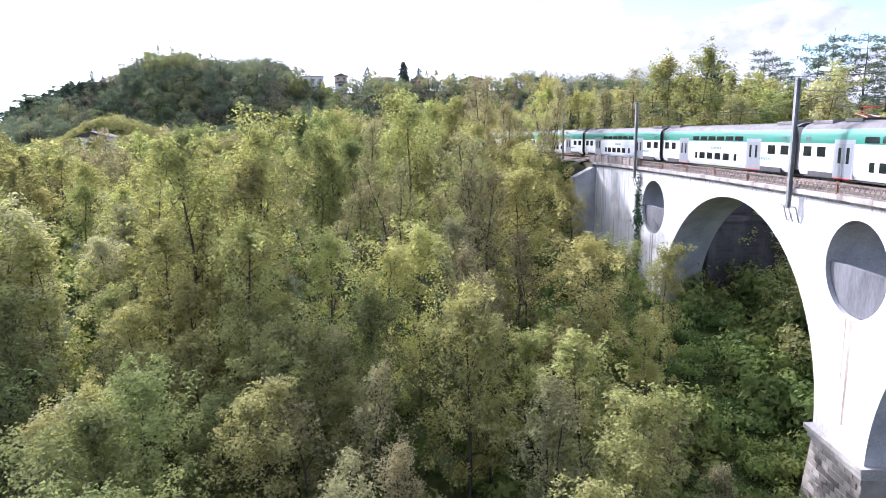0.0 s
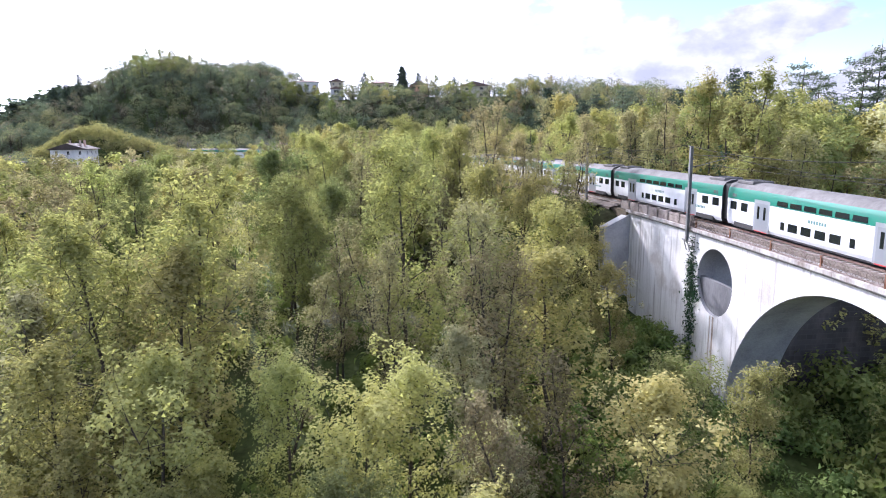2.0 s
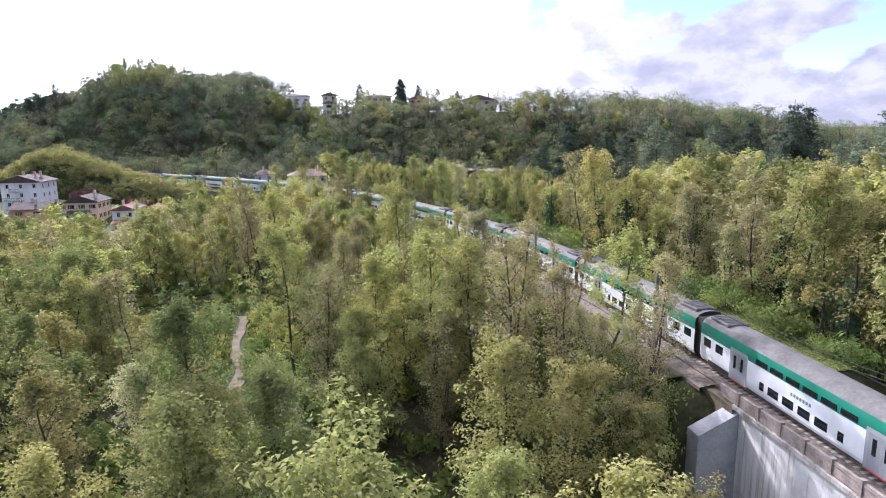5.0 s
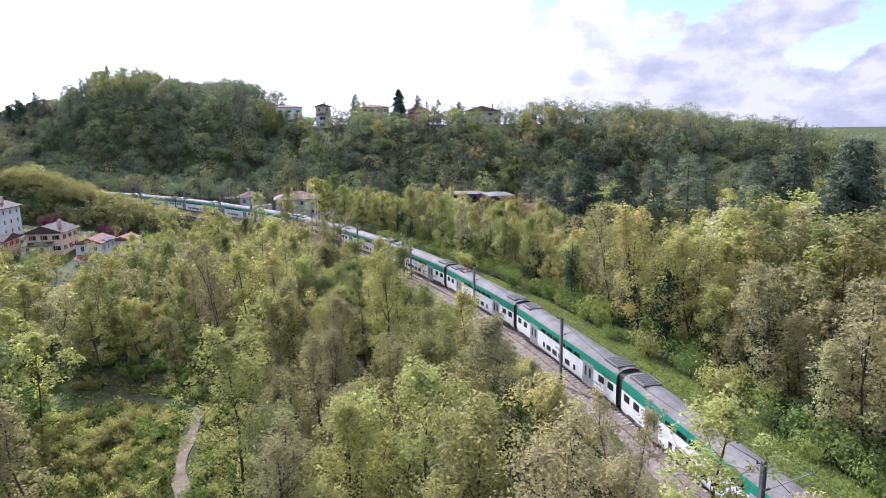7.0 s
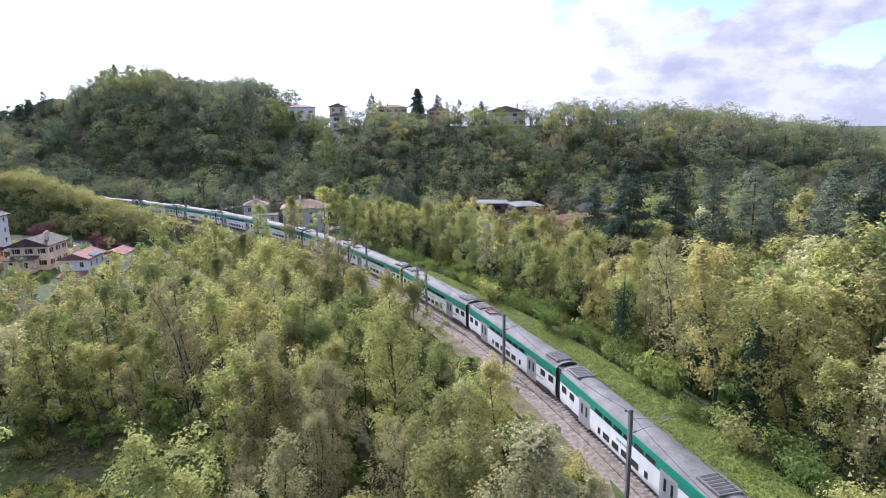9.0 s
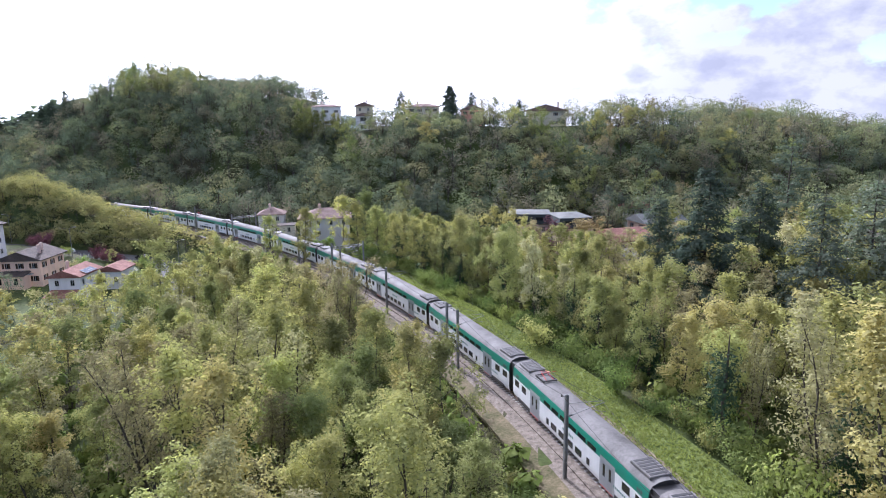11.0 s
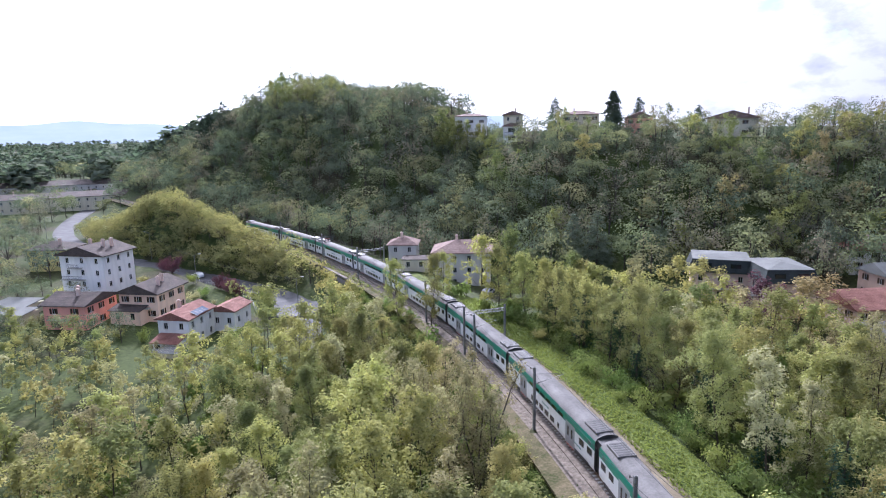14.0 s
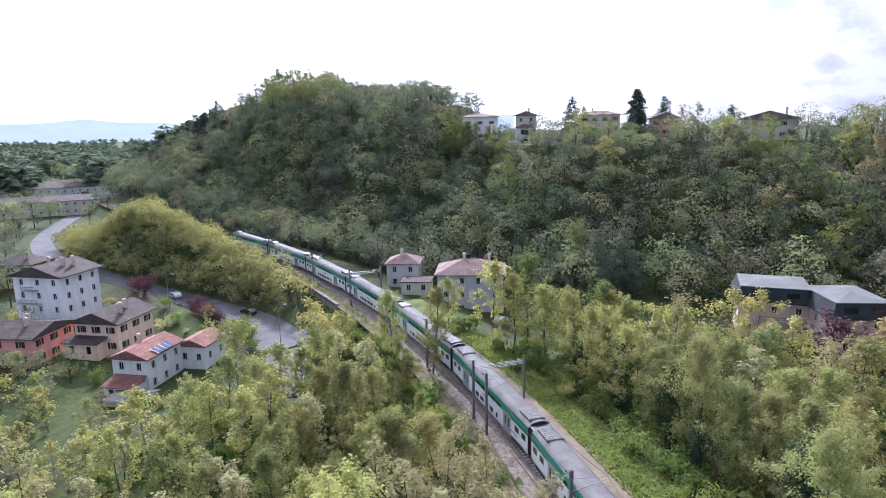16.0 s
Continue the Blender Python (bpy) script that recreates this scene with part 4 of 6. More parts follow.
def domed(seed, tall, wide, count, size, lumps=15):
    """A full crown of overlapping leafy lumps on a short trunk, ragged at the edge."""
    rng = np.random.default_rng(seed)
    heart = np.array([0, 0, tall * 0.5])
    way = rng.normal(0, 1, (lumps, 3))
    way[:, 2] = np.abs(way[:, 2]) * 1.1 - 0.35
    way /= np.linalg.norm(way, axis=1, keepdims=True)
    centre = heart + way * [wide * 0.66, wide * 0.66, tall * 0.36] * rng.uniform(0.7, 1.15, (lumps, 1))
    radius = wide * 0.46 * rng.uniform(0.6, 1.3, lumps)
    hs = np.linspace(0, tall * 0.7, 3)
    wood = [tube_arrays(np.c_[0 * hs, 0 * hs, hs], tall * np.array([0.013, 0.010, 0.004]), 4)]
    for c in centre[::3]:
        wood.append(tube_arrays(np.stack([[0, 0, tall * 0.3], c]), tall * np.array([0.006, 0.002]), 3))
    pick = rng.integers(0, lumps, count)
    face = rng.normal(0, 1, (count, 3)) + 0.7 * way[pick] + [0, 0, 0.25]
    face /= np.linalg.norm(face, axis=1, keepdims=True)
    p = centre[pick] + face * radius[pick, None] * rng.uniform(0.72, 1.15, (count, 1)) * [1, 1, 0.9]
    face += rng.normal(0, 0.17, (count, 3))
    face /= np.linalg.norm(face, axis=1, keepdims=True)
    u = rng.normal(0, 1, (count, 3))
    u -= face * (u * face).sum(1, keepdims=True)
    u /= np.linalg.norm(u, axis=1, keepdims=True)
    w = np.cross(face, u)
    a = size * rng.uniform(0.6, 1.35, (count, 1))
    v = np.stack([p + u * a, p - u * a * 0.6 + w * a * 0.55, p - u * a * 0.5 - w * a * 0.6], 1).reshape(-1, 3)
    return join(wood), (v, np.arange(count * 3).reshape(-1, 3))


def conifer(seed, tall, wide, count, size, column=1.0, flat=False):
    """Whorls of drooping boughs on a straight trunk."""
    rng = np.random.default_rng(seed)
    hs = np.linspace(0, tall, 6)
    axis = np.c_[rng.normal(0, 0.05, 6), rng.normal(0, 0.05, 6), hs]
    wood = [tube_arrays(axis, tall * 0.013 * (1 - 0.92 * hs / tall), 6)]
    cent = []
    levels = int(tall / (0.75 if not flat else 1.2))
    for k in range(levels):
        f = 0.08 + 0.9 * k / levels
        if flat and f < 0.3:
            continue
        reach = wide * ((1 - f) ** column + 0.05) * rng.uniform(0.75, 1.15)
        if flat:
            reach = wide * rng.uniform(0.5, 1.05) * math.sin(math.pi * min(1, 0.25 + 0.75 * (1 - f)))
        boughs = 7
        for j in range(boughs):
            a = rng.uniform(0, 6.28)
            ln = reach * rng.uniform(0.7, 1.15)
            t = np.linspace(0, 1, 4)
            drop = rng.uniform(0.05, 0.25) if not flat else -rng.uniform(0.0, 0.3)
            pts = np.stack([np.cos(a) * ln * t, np.sin(a) * ln * t, f * tall - drop * ln * t ** 1.6 + 0.0 * t], 1)
            wood.append(tube_arrays(pts[[0, 3]], np.array([0.035, 0.01]), 3))
            n = max(2, int(ln / 0.35))
            tt = rng.uniform(0.2, 1.0, n) ** 0.8
            cent.append(np.stack([np.interp(tt, t, pts[:, i]) for i in range(3)], 1))
    cent = np.concatenate(cent)
    return join(wood), leaves(rng, cent, np.array([0.40, 0.40, 0.24]) * (0.8 if flat else 1.0), count, size, 0.25, (0, 0, tall * 0.35))


def put_tree(name, arrays, leaf, pose_m, label, category="tree", group=""):
    (wv, wf), (lv, lf) = arrays
    ob = thing(name, pose_m, label, category, group)
    part("trunk", mesh_arrays("trunk", wv, wf, BARK, True), BARK, ob)
    part("crown", mesh_arrays("crown", lv, lf, leaf), leaf, ob)
    return ob


TREE_KINDS = {   # species: (near variants, label, name, category)
    "maple": ("tall tree with thin yellow-green spring leaves", "broadleaf_tree"),
    "oak": ("full tree with fresh mid-green leaves", "broadleaf_tree"),
    "budding": ("slender tree with bronze buds and few leaves", "budding_tree"),
    "blossom": ("tree covered in pale whitish-green blossom", "blossom_tree"),
}
FINE, NEAR, MID, FAR, HILL = {}, {}, {}, {}, {}
for i, (kind, wide, n, size, clump, limbs, stems) in enumerate((("maple", 3.4, 1.0, 1.0, 0.66, 14, 1), ("oak", 4.0, 1.25, 1.0, 0.74, 15, 1),
                                                               ("budding", 2.8, 0.72, 0.86, 0.52, 15, 2), ("blossom", 3.2, 1.1, 0.95, 0.6, 14, 1))):
    for j in range(3):
        FINE[kind, j] = broadleaf(150 + 10 * i + j, 13.0 + j, wide + 0.3 * j, int(10500 * n), 0.112 * size, limbs + 2, 9, 0.12, clump * 0.86, 5, stems)
        NEAR[kind, j] = broadleaf(100 + 10 * i + j, 13.0 + j, wide + 0.3 * j, int(5600 * n), 0.153 * size, limbs, 7, 0.12, clump * 0.92, 4, stems)
        MID[kind, j] = broadleaf(200 + 10 * i + j, 12.5 + j, wide + 0.4 + 0.3 * j, int(1900 * n), 0.25 * size, 13, 1, 0.12, clump * 1.15, 3, 1, True)
        FAR[kind, j] = broadleaf(300 + 10 * i + j, 12.5 + j, wide + 0.5 + 0.3 * j, int(430 * n), 0.52 * size, 8, 0, 0.22, clump * 1.6, 3, 1, True)
        HILL[kind, j] = domed(400 + 10 * i + j, 12.5 + j, 4.1 + 0.4 * j - (0.5 if kind == "budding" else 0), 430 if kind == "budding" else 640, 0.30, 16)


def blocked(x, y):
    """True where no tree stands: track, verge, roads, yards, the clearing."""
    s, d = to_sd(x, y)
    bad = (d > -6.0) & (d < 14.0) & (s > 44) & (s < 205) | (d > -4.6) & (d < 4.6) | (np.abs(d) < 6.5) & (s > 44)
    r, _ = near_line(x, y, ROAD)
    bad |= r < 5.0
    bad |= (np.abs(d) < 7.0) & (s > -30) & (s < 1)
    bad |= (d > -8.5) & (d < 0) & (s > -5) & (s < 42)
    bad |= near_line(x, y, CLEARING)[0] < 5.0
    for hx, hy, hr in YARDS:
        bad |= np.hypot(x - hx, y - hy) < hr
    for hx, hy, hw in CREST:                       # open slope below the houses on the crest
        t = np.clip((hy - y) / 15.0, 0, 1)
        bad |= (np.abs(x - hx - 0.13 * (y - hy)) < hw + 1.0) & (t > 0) & (t < 1)
    return bad


CREST = [(20.5, 393, 7.0), (20.0, 381, 6.0), (-58.3, 377.5, 4.5), (-13.5, 388, 3.0), (-21.3, 378, 4.0)]
CLEARING = [(-25, 112, 0), (-27, 121, 0), (-29, 130, 0), (-31.5, 138.5, 0), (-34, 147, 0), (-44, 151, 0), (-56, 150, 0)]
YARDS = [(-141, 258, 11), (-121, 248, 11), (-112, 252, 12), (-101, 247, 11), (-52, 289, 11), (-46, 275, 8), (-49, 281, 8), (-42, 267, 6), (-38, 260, 4), (-68, 289, 8), (8, 283, 19), (12, 270, 12), (33, 270, 13), (27, 254, 8), (24, 262, 6), (46, 296, 9), (-91, 231, 7), (-86, 226, 5), (-100, 230, 6), (55, 285, 13), (88, 260, 8), (100, 261, 8), (82, 250, 6), (77, 240, 5), (-129, 240, 9), (-146, 242, 6),
         (-25, 117, 8), (-23.5, 109, 7), (-22, 102, 5), (-30, 127, 9), (-34, 134, 9), (-41, 139, 9), (-40, 129, 7), (-29, 137, 8), (-82, 244, 10), (-86, 238, 8), (15, 260, 6), (-185, 283, 10), (-95, 262, 8), (-150, 240, 5), (-10, 286, 8), (-20, 300, 10), (-172, 245, 7), (-75, 379, 8), (-58.5, 380, 6), (-6, 394, 7), (19, 396, 9), (-35, 396, 7)]


def scatter(x0, x1, y0, y1, step, seed):
    rng = np.random.default_rng(seed)
    X, Y = np.meshgrid(np.arange(x0, x1, step), np.arange(y0, y1, step))
    X = X.ravel() + rng.uniform(-0.42, 0.42, X.size) * step
    Y = Y.ravel() + rng.uniform(-0.42, 0.42, Y.size) * step
    keep = ~blocked(X, Y)
    return X[keep], Y[keep], rng


def species(rng, x, y, s, d):
    """Which kind grows here: stands of one kind, mixed at the edges."""
    f = 0.5 + 0.5 * math.sin(x * 0.11 + 1.3 * math.sin(y * 0.07)) * math.cos(y * 0.09 + 0.6) + rng.normal(0, 0.28)
    return "budding" if f < 0.24 else "maple" if f < 0.78 else "oak" if f < 1.18 else "blossom"


def build_woods():
    X, Y, rng = scatter(-75, 75, 22, 262, 5.7, 5)
    Z = height(X, Y)
    S, D = to_sd(X, Y)
    # the stand that the flight passes over closest is built tree by tree
    rank = np.hypot(X + 8 + 0.12 * (Y - 120), np.interp(Y, [25, 60, 110, 260], [0, 8, 24, 36])) + np.where(D > 0, np.where(Y > 85, -9, 2), 0) + np.where(Y > 235, 20, 0) + np.where((D > 0) & (Y < 85), 25, 0)
    order = np.argsort(rank)
    first = {}
    bulk = {k: [] for k in TREE_KINDS}
    for n, i in enumerate(order):
        kind = species(rng, X[i], Y[i], S[i], D[i])
        j = int(rng.integers(0, 3))
        size = rng.uniform(0.8, 1.25) * (0.85 if Y[i] < 50 else 1.06) * (0.9 if -9 < D[i] < 0 and S[i] < 40 else 1.0)
        if D[i] < -13 and 54 < Y[i] < 118 and S[i] < 110:
            if rng.random() < 0.4 and n > 3:
                continue
            size *= 1.12 if X[i] > -24 else 0.86
        if D[i] > -15 and S[i] < 44:
            size *= 0.66
        if -14 < D[i] < 0 and S[i] >= 44:
            size *= 0.78
        if D[i] > 0 and S[i] > 118:
            size *= 0.78
        if X[i] < -40 and Y[i] > 110:
            size *= 0.85 if Y[i] < 150 else 0.7
        if D[i] < 0 and D[i] > -10 and S[i] > 72:
            size *= 0.55
        m = Matrix.Translation((X[i], Y[i], Z[i] - 0.15)) @ Matrix.Rotation(rng.uniform(0, 6.28), 4, "Z") @ Matrix.Diagonal((size * 1.14, size * 1.14, size * rng.uniform(0.9, 1.1), 1))
        if n < 430:
            tier = 1 + (n < 170)
            key = (kind, j, tier)
            if key in first:
                copy_at(first[key], m)
            else:
                label, name = TREE_KINDS[kind]
                first[key] = put_tree(name, (MID, NEAR, FINE)[tier][kind, j], LEAF[kind], Matrix(), label, "tree", "trees of the valley wood")
                first[key].matrix_world = m
        else:
            bulk[kind].append((m, kind, j))
    return bulk


def merge(name, label, placed, source, leaf):
    """Far trees of one kind as one wood."""
    wood, crown, tint = [], [], []
    rng = np.random.default_rng(len(placed))
    for m, kind, j in placed:
        a = np.array(m)
        for out, (v, f) in zip((wood, crown), source[kind, j]):
            out.append((v @ a[:3, :3].T + a[:3, 3], f))
        tint.append(np.full(len(crown[-1][0]), rng.random(), np.float32))
    ob = thing(name, Matrix(), label, "woods", kind="stuff")
    part("trunks", mesh_arrays("trunks", *join(wood), BARK), BARK, ob)
    me = mesh_arrays("crowns", *join(crown), leaf)
    me.attributes.new("tree_tint", "FLOAT", "POINT").data.foreach_set("value", np.concatenate(tint))
    part("crowns", me, leaf, ob)
    return ob


def place_trees(kind, spots, label):
    """Single trees that stand out from the wood."""
    made = None
    for n, (x, y, size) in enumerate(spots):
        m = Matrix.Translation((x, y, float(height(x, y)) - 0.15)) @ Matrix.Rotation(n * 1.9, 4, "Z") @ Matrix.Diagonal((size * 1.1, size * 1.1, size, 1))
        if made:
            copy_at(made, m)
        else:
            made = put_tree(TREE_KINDS[kind][1], FINE[kind, 1], LEAF[kind], Matrix(), label, "tree", "single trees")
            made.matrix_world = m


place_trees("blossom", [(-32, 58, 1.0), (-36, 45, 0.95), (-8, 45, 0.8), (1.5, 58, 1.05), (2.5, 51, 0.9), (-24, 36, 0.8), (-30, 205, 0.7), (-38, 214, 0.75)], "spreading tree in pale greenish-white blossom")
place_trees("maple", [(-20, 50, 0.95), (-15, 47, 0.9), (-44, 240, 0.9), (-52, 244, 0.85), (-20, 250, 0.9)], "bright yellow-green tree standing above its neighbours")


place_trees("budding", [(*track(49.5, -8.6).xy, 1.0), (*track(46, -10.5).xy, 0.95), (*track(56, -9.0).xy, 0.55)], "slender half-bare tree beside the abutment")


STAND = build_woods()
BULK = {k: [] for k in TREE_KINDS}
KNOLL = {"maple": []}
KNOLL_TREES = {("maple", j): domed(450 + j, 7.2, 3.0, 620, 0.225, 14) for j in range(3)}


def road_y(x):
    """How far ahead the road lies at x, along the foot of the knoll."""
    return np.interp(x, [p[0] for p in ROAD[::-1]], [p[1] for p in ROAD[::-1]])


def far_woods(bulk, hill):
    def add(bulk, x0, x1, y0, y1, step, seed, where, lo, hi, mix):
        X, Y, rng = scatter(x0, x1, y0, y1, step, seed)
        Z = height(X, Y)
        S, D = to_sd(X, Y)
        ok = where(X, Y, S, D)
        for x, y, z in zip(X[ok], Y[ok], Z[ok]):
            kind = mix(rng)
            if bulk is hill and x > -60 and kind == "oak" and rng.random() < 0.55:
                kind = "maple"
            size = rng.uniform(lo, hi) * (0.74 if bulk is hill and q(x, y) > 40 and -88 < x < 45 else 1.0) * (0.5 if -260 < x < -75 and 190 < y < 262 and lo > 0.5 else 1.0)
            bulk[kind].append((Matrix.Translation((x, y, z - 0.2)) @ Matrix.Rotation(rng.uniform(0, 6.28), 4, "Z") @ Matrix.Diagonal((size * 1.25, size * 1.25, size, 1)), kind, int(rng.integers(0, 3))))
    q = lambda X, Y: (Y - hill_foot(X)) / np.where(X < -60, 1.1, 1.0)
    pick = lambda *w: (lambda rng: str(rng.choice(["maple", "oak", "budding", "blossom"], p=w)))
    # the hill
    add(hill, -330, 245, 290, 560, 6.8, 21, lambda X, Y, S, D: (q(X, Y) > -9) & (q(X, Y) < np.where(X < -80, 114, np.where(X > 90, 112, 86))) & (D > 6), 0.62, 1.2, pick(0.3, 0.46, 0.24, 0.0))
    add(hill, 100, 440, 330, 640, 13, 33, lambda X, Y, S, D: q(X, Y) > np.where(X < 245, 110, 0), 0.8, 1.3, pick(0.3, 0.5, 0.2, 0.0))
    # the knoll
    add(KNOLL, -240, -85, 240, 360, 3.7, 22, lambda X, Y, S, D: (D < -8) & (D > -50) & (Y > road_y(X) + 5.0) & (S > 272) & (S < 420) & ((S > 288) | (D > -13)), 0.75, 1.15, pick(1.0, 0.0, 0.0, 0.0))
    add(KNOLL, -215, -92, 272, 330, 3.0, 29, lambda X, Y, S, D: (near_line(X, Y, ROAD)[0] < 13) & (Y > road_y(X) + 4.5) & (D < -9) & (S > 285) & (S < 400), 0.5, 0.75, pick(1.0, 0.0, 0.0, 0.0))
    # left of the flight, behind the near stand, and to the right
    add(bulk, -175, -75, 22, 232, 5.6, 23, lambda X, Y, S, D: (X < -75), 0.6, 0.9, pick(0.42, 0.28, 0.25, 0.05))
    add(bulk, 75, 150, 60, 300, 6.2, 24, lambda X, Y, S, D: X > 75, 0.55, 0.85, pick(0.4, 0.35, 0.25, 0.0))
    add(bulk, -130, 130, -70, 21, 7.5, 31, lambda X, Y, S, D: (np.abs(D) > 7) & (np.hypot(X, Y) > 9), 0.7, 0.95, pick(0.4, 0.35, 0.25, 0.0))
    # gardens and the plain beyond
    add(hill, -330, -85, 226, 400, 6.9, 27, lambda X, Y, S, D: (q(X, Y) < -4) & (D < -34) & (np.hypot(X + 320, Y - 405) > 55) & (near_line(X, Y, ROAD)[0] > 8) & ((X < -175) | (Y > road_y(X)) | (Y < road_y(X) - 34)), 0.36, 0.6, pick(0.3, 0.5, 0.1, 0.1))
    add(hill, -700, -140, 230, 1000, 18, 25, lambda X, Y, S, D: (q(X, Y) < 0) & (D < -60) | (X < -262), 0.8, 1.3, pick(0.3, 0.5, 0.15, 0.05))


FAR_BULK = {k: [] for k in TREE_KINDS}
far_woods(BULK, FAR_BULK)
for kind, name, label in (("maple", "spring_woods", "far trees in yellow-green spring leaf"), ("oak", "green_woods", "far trees in mid-green leaf"),
                          ("budding", "bronze_woods", "far trees with bronze buds"), ("blossom", "blossom_woods", "far trees in pale blossom")):
    merge(name, label, STAND[kind], MID, LEAF[kind])
    merge("outer_" + name, label + " beyond the valley wood", BULK[kind], FAR, LEAF[kind])
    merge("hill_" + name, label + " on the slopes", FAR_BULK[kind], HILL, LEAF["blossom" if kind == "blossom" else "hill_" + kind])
merge("knoll_woods", "dense low yellow-green trees covering the knoll", KNOLL["maple"], KNOLL_TREES, LEAF["robinia"])


def hill_trees():
    """Trees that stand out along the hill and its foot: x, y, height of the top, kind, breadth."""
    made = {}
    rng = np.random.default_rng(64)
    mixed = []
    for k in range(46):
        x = rng.uniform(-75, 120)
        y = float(hill_foot(np.array(x))) + rng.uniform(6, 66)
        if not blocked(np.array(x), np.array(y)):
            mixed.append((x, y, float(height(x, y)) + rng.uniform(9.5, 13.5), str(rng.choice(["oak", "budding", "maple", "ochre"], p=[0.42, 0.3, 0.2, 0.08])), rng.uniform(1.0, 1.35)))
    for n, (x, y, top, kind, broad) in enumerate(mixed + [
            (-37, 371, 39.3, "oak", 1.35), (-30, 374, 36.5, "oak", 1.2), (-43, 373, 35, "oak", 1.2), (-1.5, 378, 39.6, "oak", 1.3), (4.5, 380, 37, "oak", 1.2), (-7, 376, 35, "oak", 1.2),
            (-51.6, 352, 26.7, "maple", 1.2), (34, 360, 25.0, "ochre", 1.4), (28, 358, 21.0, "ochre", 1.2), (-70, 366, 35.0, "maple", 1.2), (-79, 368, 35.5, "oak", 1.2), (-85, 372, 39, "oak", 1.2),
            (-73, 368, 35.2, "oak", 1.2), (-76.5, 370, 35.5, "maple", 1.2), (-82, 370, 36, "oak", 1.2), (-67, 369, 33, "oak", 1.1), (12, 356, 21, "budding", 1.2), (-4, 354, 20, "budding", 1.2), (20, 352, 19, "budding", 1.2), (48, 378, 33, "budding", 1.2), (60, 382, 34, "budding", 1.2),
            (36, 386, 37, "budding", 1.1), (38, 382, 35, "budding", 1.1), (11, 385, 38, "budding", 1.0), (13.0, 260.0, 5.4, "plum", 1.7), (18.5, 261, 5.2, "ochre", 1.8), (23, 264, 5.0, "ochre", 1.6), (-40, 320, 6.5, "maple", 1.2),
            (-168, 404, 61, "oak", 1.0), (-161, 407, 60, "oak", 1.0), (-176, 407, 60, "oak", 1.0), (-152, 408, 57.5, "oak", 1.0), (-184, 410, 58, "maple", 1.0), (-143, 406, 55.5, "oak", 1.0),
            (0, 312, 7.0, "oak", 1.2), (25, 318, 10, "oak", 1.2), (52, 330, 13, "maple", 1.2), (-60, 330, 12, "oak", 1.2)]):
        z = float(height(x, y)) - 0.2
        f = (top - z) / 13.6
        m = Matrix.Translation((x, y, z)) @ Matrix.Rotation(n * 2.1, 4, "Z") @ Matrix.Diagonal((f * broad, f * broad, f, 1))
        if kind in made:
            copy_at(made[kind], m)
        else:
            words = {"oak": "round light-green tree on the wooded hill", "maple": "pale yellow-green tree on the wooded hill", "budding": "almost bare brownish tree on the hill",
                     "ochre": "golden ochre tree on the hill side", "plum": "dark purple-leaved plum tree beside the house"}[kind]
            shape = MID[{"ochre": "oak", "plum": "oak"}.get(kind, kind), 1]
            made[kind] = put_tree({"plum": "plum_tree", "ochre": "ochre_tree"}.get(kind, TREE_KINDS.get(kind, ("", "broadleaf_tree"))[1]), shape, LEAF[kind], Matrix(), words, "tree", "single trees of the hill")
            made[kind].matrix_world = m


hill_trees()


def roadside_trees():
    """Thin trees between the road and the knoll, and below the junction."""
    made = None
    for n, (x, y, size) in enumerate([(-100, 281, 0.5), (-108, 283, 0.55), (-117, 285, 0.5), (-126, 288, 0.55), (-136, 291, 0.5), (-146, 295, 0.55), (-156, 298, 0.5), (-166, 301, 0.5), (-178, 305, 0.5),
                                      (-64, 236, 0.75), (-68, 231, 0.7), (-66, 244, 0.5), (-66, 252, 0.6), (-72, 258, 0.55), (-104, 263, 0.35)]):
        m = Matrix.Translation((x, y, float(height(x, y)) - 0.15)) @ Matrix.Rotation(n * 1.3, 4, "Z") @ Matrix.Diagonal((size * 1.2, size * 1.2, size, 1))
        if made:
            copy_at(made, m)
        else:
            made = put_tree("roadside_tree", MID["maple", 0], LEAF["robinia"], Matrix(), "thin young tree beside the road", "tree", "trees beside the road")
            made.matrix_world = m


roadside_trees()

# ---------------------------------------------------------------- conifers, shrubs, ivy
FIR = [conifer(500 + i, 20.0, 7.2, 15000, 0.25, 0.8) for i in range(2)]
SPRUCE = [conifer(560 + i, 19.0, 6.0, 11000, 0.21, 0.72) for i in range(3)]
PINE = [conifer(520 + i, 19.0, 4.0, 4200, 0.19, 0.75, True) for i in range(2)]
CYPRESS = conifer(540, 15.0, 2.4, 4500, 0.25, 0.6)


def stand(kind, spots, arrays, leaf, name, label, tall):
    made = {}
    rng = np.random.default_rng(len(name) + len(spots))
    for n, (x, y, top) in enumerate(spots):
        z = float(height(x, y)) - 0.2
        f = (top - z) / tall
        m = Matrix.Translation((x, y, z)) @ Matrix.Rotation(rng.uniform(0, 6.28), 4, "Z") @ Matrix.Diagonal((max(f, 0.7), max(f, 0.7), f, 1))
        j = n % len(arrays)
        if j in made:
            copy_at(made[j], m)
        else:
            made[j] = put_tree(name, arrays[j], leaf, Matrix(), label, "conifer", kind)
            made[j].matrix_world = m


